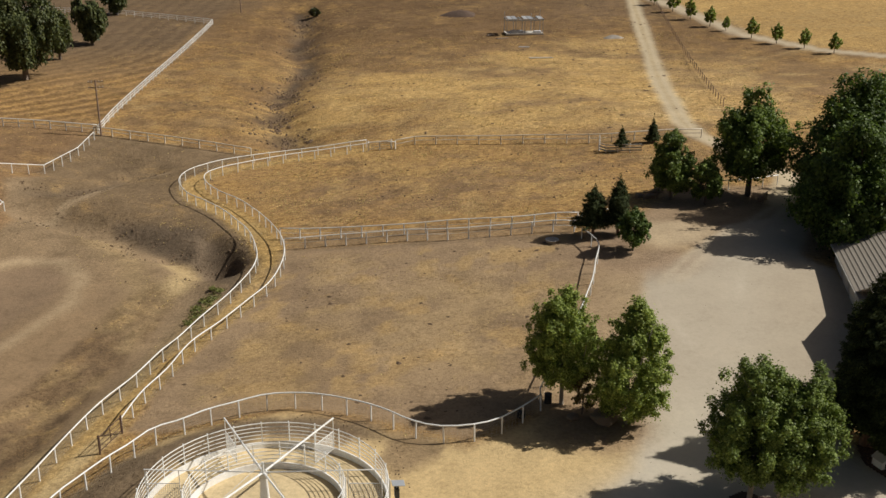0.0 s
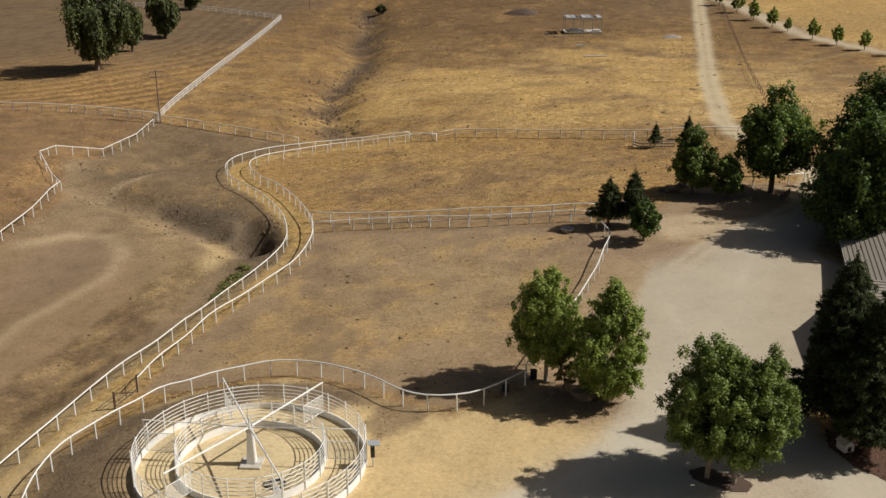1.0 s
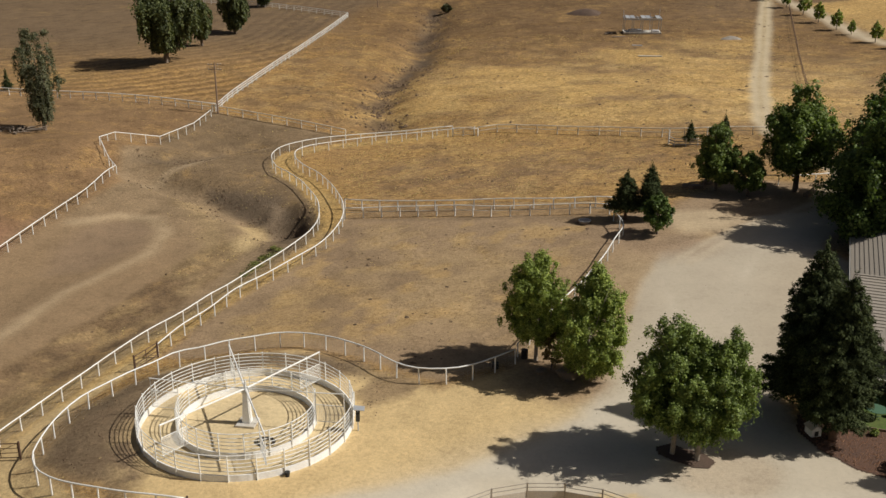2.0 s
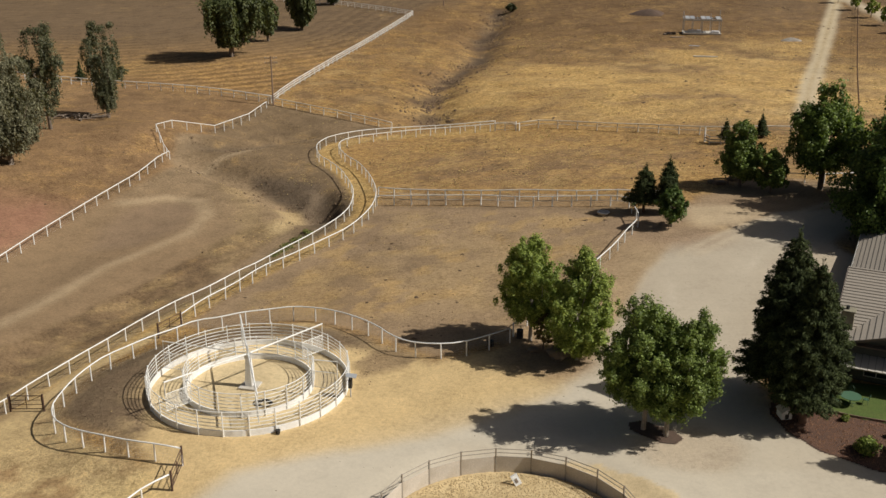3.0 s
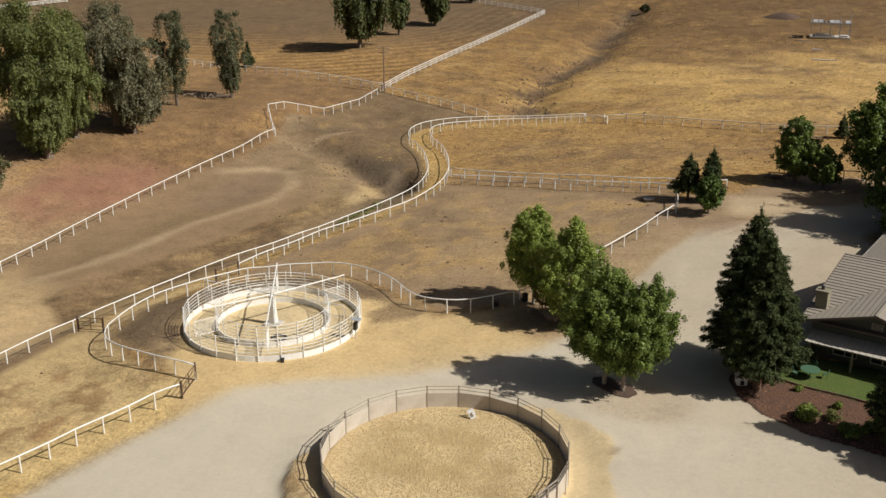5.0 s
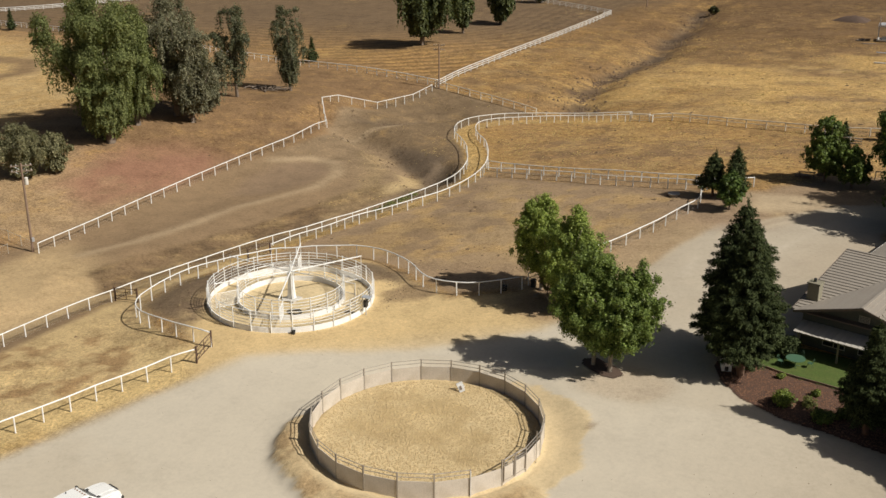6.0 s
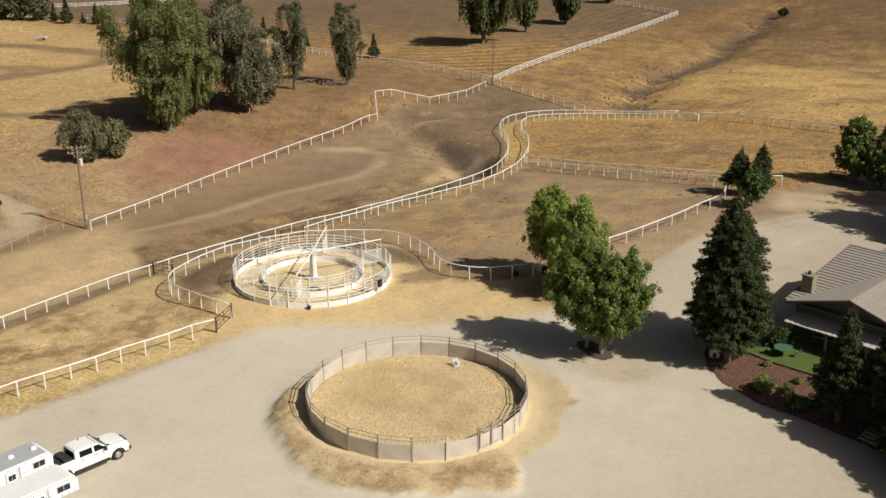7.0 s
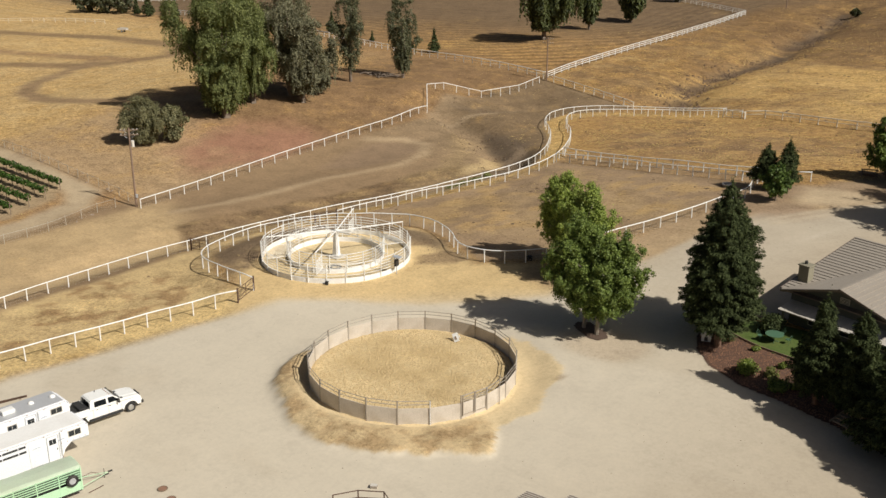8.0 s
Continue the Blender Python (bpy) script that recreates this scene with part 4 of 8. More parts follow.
def drape(name, poly, mat, lift, label, category, step=0.3):
    """A patch of other ground laid over the land inside a polygon."""
    px, py = [p[0] for p in poly], [p[1] for p in poly]
    xs, ys = np.arange(min(px), max(px) + step, step), np.arange(min(py), max(py) + step, step)
    X, Y = np.meshgrid(xs, ys)
    Z = ground(X, Y) + lift + 0.05 * (fbm(X, Y, 0.8, 3) - 0.5)
    mid = poly_dist(X[:-1, :-1] + step / 2, Y[:-1, :-1] + step / 2, poly) + 0.25 * (fbm(X[:-1, :-1], Y[:-1, :-1], 1.2, 8) - 0.5)
    faces = []
    w = len(xs)
    for j, i in zip(*np.nonzero(mid > 0)):
        a = int(j) * w + int(i)
        faces.append((a, a + 1, a + w + 1, a + w))
    used = sorted({v for f in faces for v in f})
    back = {v: n for n, v in enumerate(used)}
    co = np.stack([X, Y, Z], -1).reshape(-1, 3)[used]
    me = mesh_from(name, co, [tuple(back[v] for v in f) for f in faces], mat, True)
    return tagged(new(name, me), label, category, kind="structure")


BED = [(30.9, 63.2), (30.6, 61.0), (31.6, 58.6), (34, 56.4), (37, 54.8), (41, 54.0), (45, 53.0), (50, 51.4), (54, 50.8), (54, 60), (47, 58.6), (41, 60.9), (36, 61.8), (32.2, 63.4)]
LAWN = [(31.9, 66.0), (32.2, 63.3), (36, 61.7), (41, 60.8), (47, 58.5), (54, 56.5), (54, 66), (36, 67.0)]
drape("mulch_bed", BED, M_MULCH, 0.05, "red-brown bark mulch bed beside the lawn", "mulch bed", 0.14)
drape("lawn", LAWN, M_LAWN, 0.09, "small green mown lawn in front of the house", "lawn", 0.2)
drape("lawn_north", [(44.5, 96), (50, 92), (66, 98), (66, 118), (50, 112), (46, 106)], M_LAWN, 0.06, "green lawn behind the big trees", "lawn", 0.5)
drape("tree_ring", [(20.2, 57.8), (20.3, 56.9), (21.4, 56.2), (22.6, 55.5), (23.8, 55.5), (24.3, 56.3), (23.6, 57.3), (22.2, 57.9), (21.2, 58.4)], M_DARKSOIL, 0.06, "dark mulched soil ring round two tree trunks", "soil", 0.12)


# ---- fences ----
def post_mesh(name, r, h, mat, sides=8, deep=0.3):
    bm = tube(bmesh.new(), (0, 0, -deep), (0, 0, h - 0.03), r, r, sides)
    tube(bm, (0, 0, h - 0.03), (0, 0, h), r * 1.08, r * 0.7, sides)
    return mesh_of(name, bm, mat)


POST_MESHES = {}


def taut(pts, at):
    """Heights along straight runs that touch the land at the corners only."""
    corner = np.array(pts, float)
    z = ground(corner[:, 0], corner[:, 1])
    where = np.array([int(np.argmin(np.hypot(at[:, 0] - a, at[:, 1] - b))) for a, b in corner])
    return np.interp(np.arange(len(at)), where, z)


def fence(name, pts, label, rails=((1.35, 0.05),), spacing=2.5, mat=None, post_r=0.062, height=1.35, wires=0, wire_h=1.2, curve=True, straight=False, ends=None, category="fence"):
    """Posts set in the ground, bent pipe rails on them and, where there is one, a wire mesh below."""
    mat = mat or M_WHITE
    at = (spline if curve else polyline)(pts, spacing)
    root = thing(name, pose(at[0][0], at[0][1], gz(*at[0])), label, category, "ranch fences")
    org = Vector((at[0][0], at[0][1], gz(*at[0])))
    key = (round(post_r, 3), round(height, 2), mat.name, straight)
    if key not in POST_MESHES:
        POST_MESHES[key] = post_mesh("post", post_r, height, mat, deep=1.3 if straight else 0.3)
    stand = taut(pts, at) if straight else ground(at[:, 0], at[:, 1])
    for n, (x, y) in enumerate(at):
        me = POST_MESHES[key]
        if ends and n in (0, len(at) - 1):
            k2 = (0.07, height + 0.12, ends.name)
            if k2 not in POST_MESHES:
                POST_MESHES[k2] = post_mesh("post", 0.07, height + 0.12, ends)
            me = POST_MESHES[k2]
        p = new("post", me)
        p.parent = root
        p.matrix_basis = pose(x - org.x, y - org.y, float(stand[n]) - org.z, random.uniform(-1.2, 1.2), random.uniform(-1.2, 1.2), random.uniform(0, 90))
    fine = (spline if curve else polyline)(pts, spacing / 2)
    gzs = ground(fine[:, 0], fine[:, 1])
    gzs = taut(pts, fine) if straight else np.convolve(np.pad(gzs, 2, mode="edge"), np.ones(5) / 5, "valid")
    for h, r in rails:
        bm = path_tube(bmesh.new(), [(x - org.x, y - org.y, z + h - org.z) for (x, y), z in zip(fine, gzs)], r, 6)
        part("rail", bm, mat, root, smooth_faces=True)
    if wires:
        verts, faces = [], []

        def wire(a, b, w):
            d = Vector(b) - Vector(a)
            side = Vector((0, 0, 1)).cross(d)
            side = side.normalized() * w if side.length > 1e-4 else Vector((d.x + 1, 0, 0)).normalized() * w
            up = d.cross(side).normalized() * w
            n = len(verts)
            for p in (Vector(a), Vector(b)):
                verts.extend([p + side, p - side * 0.5 + up * 0.86, p - side * 0.5 - up * 0.86])
            faces.extend([(n, n + 1, n + 4, n + 3), (n + 1, n + 2, n + 5, n + 4), (n + 2, n, n + 3, n + 5)])

        loc = [Vector((x - org.x, y - org.y, z - org.z)) for (x, y), z in zip(fine, gzs)]
        for a, b in zip(loc, loc[1:]):
            for k in range(wires):
                z = Vector((0, 0, 0.1 + (wire_h - 0.1) * k / (wires - 1)))
                wire(a + z, b + z, 0.0035)
            steps = max(2, int((b - a).length / 0.3))
            for s in range(steps):
                p = a.lerp(b, s / steps)
                wire(p + Vector((0, 0, 0.08)), p + Vector((0.002, 0, wire_h)), 0.0028)
        part("wire_mesh", mesh_from("wire_mesh", verts, faces, M_WIRE), M_WIRE, root, "thin galvanised wire mesh")
    return root


def gate(name, a, b, label, h=1.45, mat=None):
    """A pipe gate between two dark posts, with rails and a brace."""
    mat = mat or M_RUST
    ax, ay, bx, by = *a, *b
    z = gz(ax, ay)
    root = thing(name, pose(ax, ay, z), label, "gate")
    B = Vector((bx - ax, by - ay, gz(bx, by) - z))
    for p in (Vector((0, 0, 0)), B):
        part("post", tube(bmesh.new(), p + Vector((0, 0, -0.3)), p + Vector((0, 0, h + 0.15)), 0.08, 0.08, 8), mat, root)
    lift = [0.25, 0.65, 1.05, h]
    bm = bmesh.new()
    p0, p1 = B * 0.04, B * 0.96
    for k in (lift[0], lift[-1]):
        tube(bm, p0 + Vector((0, 0, k)), p1 + Vector((0, 0, k)), 0.035, 0.035, 6)
    for q in (p0, p1, B * 0.5):
        tube(bm, q + Vector((0, 0, lift[0])), q + Vector((0, 0, lift[-1])), 0.035, 0.035, 6)
    tube(bm, p0 + Vector((0, 0, lift[0])), p1 + Vector((0, 0, lift[-1])), 0.02, 0.02, 6)
    leaf = part("gate_leaf", bm, mat, root)
    for k in lift[1:3]:
        part("bar", tube(bmesh.new(), p0 + Vector((0, 0, k)), p1 + Vector((0, 0, k)), 0.025, 0.025, 6), mat, leaf)
    return root


TOP = ((1.30, 0.060),)
HIGH = ((1.46, 0.062),)
fence("lane_fence_west", LANE_W, "white pipe rail fence with wire mesh along the lane", TOP, 2.55, wires=5, height=1.30)
fence("lane_fence_east", LANE_E, "white pipe rail fence curving beside the grassy lane", TOP, 2.55, wires=5, height=1.30)
fence("paddock_fence", PADDOCK_S, "white pipe fence with wire mesh curving round the paddock", HIGH, 2.3, wires=6, height=1.46)
fence("roadside_fence", WEST_S, "white pipe fence beside the gravel drive", ((1.43, 0.065),), 2.25, wires=0, height=1.43)
fence("valley_fence", VALLEY, "long white pipe fence along the dirt valley", TOP, 2.7, wires=4, height=1.30)
fence("valley_fence_end", VALLEY_N, "white pipe fence zigzagging over the wash", TOP, 2.7, wires=4, curve=False, straight=True)
fence("cross_fence_near", CROSS_S, "white pipe fence with wire mesh across the paddock", ((1.35, 0.06), (0.75, 0.02)), 2.45, wires=4, post_r=0.085)
fence("cross_fence_far", CROSS_N, "second white pipe fence beyond a narrow dirt strip", ((1.35, 0.06), (0.75, 0.02)), 2.45, wires=4, post_r=0.085)
fence("drive_fence", PADDOCK_E, "white pipe fence between paddock and gravel yard", TOP, 2.6, wires=4)
fence("hay_field_fence", HAY_E, "white three-rail fence climbing past the hay field", ((1.4, 0.07), (0.95, 0.06), (0.5, 0.06)), 3.0, curve=False)
fence("hay_field_far_fence", HAY_N, "white three-rail fence at the far end of the hay field", ((1.4, 0.07), (0.95, 0.06), (0.5, 0.06)), 3.0, curve=False)
fence("hay_field_near_fence", HAY_S, "white wire-mesh fence along the hay field's near side", ((1.35, 0.07), (0.7, 0.04)), 2.7, wires=7, post_r=0.085)
fence("tan_pipe_fence", POLE_LANE, "dusty tan pipe fence from pole to lane", ((1.3, 0.075), (0.75, 0.04)), 3.2, mat=M_TANPIPE, post_r=0.095, wires=3)
fence("middle_fence", MIDDLE_N, "dusty tan pipe fence along the golden hillside", ((1.3, 0.075), (0.7, 0.04)), 3.4, mat=M_TANPIPE, post_r=0.095, wires=3)
fence("track_fence", [(50.6, 169), (54.4, 200.6), (60.5, 249.1), (66.0, 293)], "brown wooden post fence beside the far track", ((1.2, 0.025), (0.7, 0.02)), 3.0, mat=M_POLE, curve=False)
fence("tree_fence", [(17.0, 108.4), (19.6, 110.0), (22.2, 111.4)], "short white pipe fence behind the small trees", TOP, 2.6, wires=4)
fence("gate_wing_fence", [(35.5, 121), (40.5, 122), (45, 124)], "short white pipe fence under the big trees", TOP, 2.4)
fence("vineyard_fence", [(-94.6, 63.5), (-84.3, 63.1), (-76.3, 62.5), (-68.7, 61.9), (-61.4, 61.4), (-56.0, 60.8), (-51.0, 59.8)], "thin grey wire fence along the dirt road", ((1.2, 0.02),), 3.0, mat=M_WIRE, post_r=0.035, wires=5)
fence("road_fence", [(-52.8, 57.6), (-52.4, 54), (-51.1, 49.9), (-50.0, 45.8), (-49.9, 41.5), (-50, 34)], "thin grey wire fence on the near side of the dirt road", ((1.2, 0.02),), 3.0, mat=M_WIRE, post_r=0.035, wires=4)
fence("far_board_fence", [(-290, 200), (-262, 208), (-240, 228), (-226, 262)], "white board fence far beyond the fields", ((1.4, 0.09), (0.9, 0.09), (0.45, 0.08)), 3.0)
fence("arena_rail", [(-260, 146), (-238, 160), (-217, 166)], "far rail fence beside the dirt track", ((1.3, 0.05), (0.7, 0.04)), 4.0, mat=M_TANPIPE)
gate("dark_pipe_gate", (-10.05, 42.85), (-10.5, 45.35), "rusty brown pipe gate between white fences")
gate("lane_gate", (-30.1, 52.6), (-26.9, 52.65), "rusty brown pipe gate across the strip")
gate("lane_end_gate", (-24.0, 71.05), (-24.8, 67.9), "rusty brown pipe gate at the lane's end")
gate("lane_far_gate", (-8.7, 153.8), (-5.1, 153.7), "white pipe gate at the lane's far end", mat=M_WHITE)


# ---- the horse walker ----
def ring_points(r, z, n, start=0.0, sweep=2 * math.pi):
    return [(r * math.cos(start + sweep * k / n), r * math.sin(start + sweep * k / n), z) for k in range(n)]


def ring_wall(r, thick, h, n=72, base=-0.25):
    bm = bmesh.new()
    loops = [[bm.verts.new(p) for p in ring_points(rr, z, n)] for rr, z in ((r, base), (r, h), (r - thick, h), (r - thick, base))]
    for a, b in zip(loops, loops[1:] + loops[:1]):
        for k in range(n):
            j = (k + 1) % n
            bm.faces.new((a[k], a[j], b[j], b[k]))
    bmesh.ops.recalc_face_normals(bm, faces=bm.faces[:])
    return bm


def horse_walker():
    x, y = WALKER
    root = thing("horse_walker", pose(x, y, gz(x, y)), "white circular horse walker with railed rings and six arms", "horse walker")
    for r, count, turn, name in ((8.15, 26, 0.05, "outer_ring"), (5.25, 18, 0.12, "inner_ring")):
        wall = part(name, ring_wall(r, 0.09, 0.52), M_WALLWHITE, root, "low whitewashed kick wall ring")
        me = mesh_of("post", tube(bmesh.new(), (0, 0, 0.0), (0, 0, 2.12), 0.045, 0.045, 8), M_WHITE)
        for k in range(count):
            a = turn + 2 * math.pi * k / count
            p = new("post", me)
            p.parent = wall
            p.matrix_basis = pose((r + 0.05) * math.cos(a), (r + 0.05) * math.sin(a), 0)
        for z in (0.82, 1.12, 1.42, 1.72, 2.05):
            part("rail", path_tube(bmesh.new(), ring_points(r - 0.03, z, 72), 0.028 if z < 2 else 0.036, 6, True), M_WHITE, wall, smooth_faces=True)
    bm = box(bmesh.new(), (1.5, 1.5, 0.16), (0, 0, 0.08), bevel=0.03)
    part("base_slab", bm, M_CONCRETE, root, "square concrete slab")
    bm = bmesh.new()
    bmesh.ops.create_cone(bm, cap_ends=True, segments=4, radius1=0.46, radius2=0.28, depth=2.5, matrix=pose(0, 0, 1.4, 0, 0, 45))
    bmesh.ops.bevel(bm, geom=bm.edges[:], offset=0.03, segments=2, affect="EDGES")
    tower = part("tower", bm, M_WHITE, root, "white tapered steel drive tower")
    part("gearbox", box(bmesh.new(), (0.5, 0.5, 0.34), (0, 0, 2.8), bevel=0.05), M_TRIM, tower)
    part("mast", tube(bmesh.new(), (0, 0, 2.6), (0, 0, 3.75), 0.1, 0.07, 10), M_WHITE, tower)
    for k in range(6):
        a = radians(59 + 60 * k)
        c, s = math.cos(a), math.sin(a)
        thin = k % 3 == 2
        r = 0.045 if thin else 0.075
        tip = Vector((c * 7.75, s * 7.75, 3.2))
        arm = part("arm", tube(bmesh.new(), (c * 0.2, s * 0.2, 3.0), tip, r, r * 0.85, 8), M_WHITE, root, "white pipe arm reaching over the track")
        part("stay", tube(bmesh.new(), (0, 0, 3.7), (c * 4.6, s * 4.6, 3.14), 0.014, 0.014, 5), M_STEEL, arm)
        # the hanging pusher panel between the rings
        bm = bmesh.new()
        i0, i1 = Vector((c * 5.5, s * 5.5, 0)), Vector((c * 7.7, s * 7.7, 0))
        for z in (0.75, 2.15):
            tube(bm, i0 + Vector((0, 0, z)), i1 + Vector((0, 0, z)), 0.03, 0.03, 6)
        for q in (i0, i1):
            tube(bm, q + Vector((0, 0, 0.75)), q + Vector((0, 0, 3.1)), 0.03, 0.03, 6)
        panel = part("pusher_panel", bm, M_WHITE, arm, "white framed pusher panel with mesh")
        bm = bmesh.new()
        for n in range(1, 16):
            q = i0.lerp(i1, n / 16)
            tube(bm, q + Vector((0, 0, 0.76)), q + Vector((0, 0, 2.14)), 0.011, 0.011, 4, False)
        for n in range(1, 10):
            z = Vector((0, 0, 0.75 + 1.4 * n / 10))
            tube(bm, i0 + z, i1 + z, 0.011, 0.011, 4, False)
        part("mesh", bm, M_WHITE, arm)
    return root


horse_walker()


def control_box():
    x, y = WALKER[0] + 8.65, WALKER[1] + 0.2
    root = thing("control_box", pose(x, y, gz(x, y), 0, 0, 10), "grey control cabinet under a small steel canopy", "control box")
    part("post", tube(bmesh.new(), (0, 0, -0.2), (0, 0, 1.9), 0.05, 0.05, 8), M_STEEL, root)
    part("cabinet", box(bmesh.new(), (0.3, 0.5, 0.7), (0, 0, 1.25), bevel=0.02), M_BLACKTRIM, root)
    part("canopy", box(bmesh.new(), (0.85, 0.7, 0.05), (0.1, 0, 1.93), (0, 6, 0), 0.01), M_STEEL, root)
    return root


control_box()


def bucket(x, y, label, mat, r=0.17, h=0.36):
    root = thing("bucket", pose(x, y, gz(x, y), 0, 0, random.uniform(0, 90)), label, "bucket")
    part("body", tube(bmesh.new(), (0, 0, 0.0), (0, 0, h), r * 0.82, r, 14), mat, root)
    part("rim", path_tube(bmesh.new(), ring_points(r, h, 14), 0.015, 5, True), mat, root)
    part("handle", path_tube(bmesh.new(), [(r * math.cos(t), 0.05, h + r * math.sin(t) * 0.8) for t in np.linspace(0, math.pi, 9)], 0.008, 4), M_STEEL, root)
    return root


bucket(-5.4, 50.7, "black rubber bucket beside the walker's wall", M_BLACK, 0.19, 0.36)


def hose_coil(x, y, r, label):
    root = thing("hose_coil", pose(x, y, gz(x, y) + 0.03), label, "hose")
    for n in range(4):
        pts = [(r * (1 - 0.12 * n) * math.cos(t) + 0.1 * n, r * (0.85 - 0.1 * n) * math.sin(t) - 0.06 * n, 0.04 + 0.03 * n) for t in np.linspace(0, 6.28, 28)[:-1]]
        part("loop", path_tube(bmesh.new(), pts, 0.04, 6, True), M_BLACK, root)
    return root


hose_coil(WALKER[0] + 2.2, WALKER[1] - 2.5, 0.75, "loose black hose coil on the sand")


# ---- the round pen ----
def round_pen():
    x, y = PEN
    z0 = gz(x, y)
    root = thing("round_pen", pose(x, y, z0), "round training pen with grey-tan wall panels and pipe rails", "round pen")
    count, r = 22, 8.83
    post = mesh_of("post", box(bmesh.new(), (0.10, 0.10, 2.5), (0, 0, 0.50), bevel=0.012), M_PENSTEEL)
    step = 2 * math.pi / count
    chord = 2 * r * math.sin(step / 2) - 0.1
    bm = box(bmesh.new(), (0.045, chord, 1.56), (0, 0, 0.32), bevel=0.008)
    panel = mesh_of("wall_panel", bm, M_PENPANEL)
    rail = mesh_of("rail", tube(bmesh.new(), (0, -chord / 2 - 0.06, 0), (0, chord / 2 + 0.06, 0), 0.03, 0.03, 7), M_PENSTEEL)
    gate_at = 21
    for k in range(count):
        a = step * k + radians(-8.1)
        p = new("post", post)
        p.parent = root
        p.matrix_basis = pose(r * math.cos(a), r * math.sin(a), 0, 0, 0, math.degrees(a))
        m = a + step / 2
        rm = r * math.cos(step / 2)
        bay = pose(rm * math.cos(m), rm * math.sin(m), 0, 0, 0, math.degrees(m))
        w = new("wall_panel", panel)
        w.parent = root
        w.matrix_basis = bay @ pose(0.01, 0, 0, 0, random.uniform(-0.6, 0.6), 0)
        for h in (1.40, 1.70) if k != gate_at - 1 else ():
            b = new("rail", rail)
            b.parent = root
            b.matrix_basis = bay @ pose(0, 0, h)
        if k == gate_at:
            # the gate bay: two framed leaves in line with the rails
            for h0 in (0, 1):
                bm = bmesh.new()
                y0, y1 = (-chord / 2 + 0.06, -0.05) if h0 == 0 else (0.05, chord / 2 - 0.06)
                for yy in (y0, y1):
                    tube(bm, (0.10, yy, 0.0), (0.10, yy, 1.78), 0.045, 0.045, 8)
                for h in (0.1, 1.3, 1.74):
                    tube(bm, (0.10, y0, h), (0.10, y1, h), 0.028, 0.028, 6)
                g = part("gate", bm, M_PENSTEEL, root, "steel framed gate leaf in the wall")
                g.matrix_basis = bay
    for deg, r1, h in ((1.5, r + 0.08, 2.3), (-41, r + 0.1, 1.7)):
        a = radians(deg)
        bm = tube(bmesh.new(), (r1 * math.cos(a), r1 * math.sin(a), -0.3), (r1 * math.cos(a), r1 * math.sin(a), h), 0.032, 0.032, 8)
        part("gate_post", bm, M_WHITE if deg < 0 else M_PENSTEEL, root)
    # the low footing
    part("footing", ring_wall(r - 0.03, 0.12, -0.28, 96, -0.7), M_PENSTEEL, root)
    return root


round_pen()


def mounting_block():
    x, y = 13.2, 48.7
    root = thing("mounting_block", pose(x, y, gz(x, y) + 0.08, 0, -26, 30) @ Matrix.Diagonal((0.78, 0.78, 0.78, 1)), "white wooden A-frame block lying tilted in the pen", "mounting block")
    for s in (-1, 1):
        part("side_board", box(bmesh.new(), (0.62, 0.05, 0.95), (0, s * 0.24, 0.43), (s * 24, 0, 0), 0.01), M_WHITE, root)
    part("top_board", box(bmesh.new(), (0.66, 0.16, 0.05), (0, 0, 0.88), bevel=0.01), M_WHITE, root)
    # no hole is cut: a darker board gives its shade by colour
    part("hole_panel", box(bmesh.new(), (0.2, 0.03, 0.4), (0.0, -0.315, 0.43), (-24, 0, 0), 0.0), M_WOOD, root)
    return root


mounting_block()


# ---- trees ----
def leaf_mesh(name, at, out, size, mat, long=1.5, spread=0.75, droop=0.0, seed=1, way=None):
    """Many small blades, each a folded pair of triangles, about the given points and ways outward."""
    rng = np.random.default_rng(seed)
    n = len(at)
    nor = out + rng.normal(0, spread, (n, 3))
    nor /= np.linalg.norm(nor, axis=1, keepdims=True) + 1e-9
    ref = rng.normal(0, 1, (n, 3))
    ref[:, 2] -= droop
    if way is not None:
        ref = way + ref * 0.3
    tan = ref - nor * (ref * nor).sum(1, keepdims=True)
    tan /= np.linalg.norm(tan, axis=1, keepdims=True) + 1e-9
    bit = np.cross(nor, tan)
    s = size * rng.uniform(0.6, 1.35, (n, 1))
    fold = nor * s * 0.12
    co = np.stack([at - tan * s * long / 2, at + bit * s * 0.5 + fold, at + tan * s * long / 2, at - bit * s * 0.5 + fold], 1).reshape(-1, 3)
    me = bpy.data.meshes.new(name)
    me.vertices.add(4 * n)
    me.vertices.foreach_set("co", co.ravel())
    idx = np.arange(4 * n).reshape(n, 4)
    me.loops.add(4 * n)
    me.loops.foreach_set("vertex_index", idx.ravel())
    me.polygons.add(n)
    me.polygons.foreach_set("loop_start", np.arange(0, 4 * n, 4))
    me.polygons.foreach_set("loop_total", np.full(n, 4))
    me.update(calc_edges=True)
    me.materials.append(mat)
    return me


def unit(rng, n):
    v = rng.normal(0, 1, (n, 3))
    return v / np.linalg.norm(v, axis=1, keepdims=True)


def limb(bm, a, b, r0, r1, bend, rng, sides=7):
    a, b = np.array(a, float), np.array(b, float)
    side = rng.normal(0, 1, 3) * bend
    side[2] *= 0.3
    ts = np.linspace(0, 1, 6)
    pts = [a + (b - a) * t + side * math.sin(math.pi * t) for t in ts]
    path_tube(bm, pts, [r0 + (r1 - r0) * t for t in ts], sides)


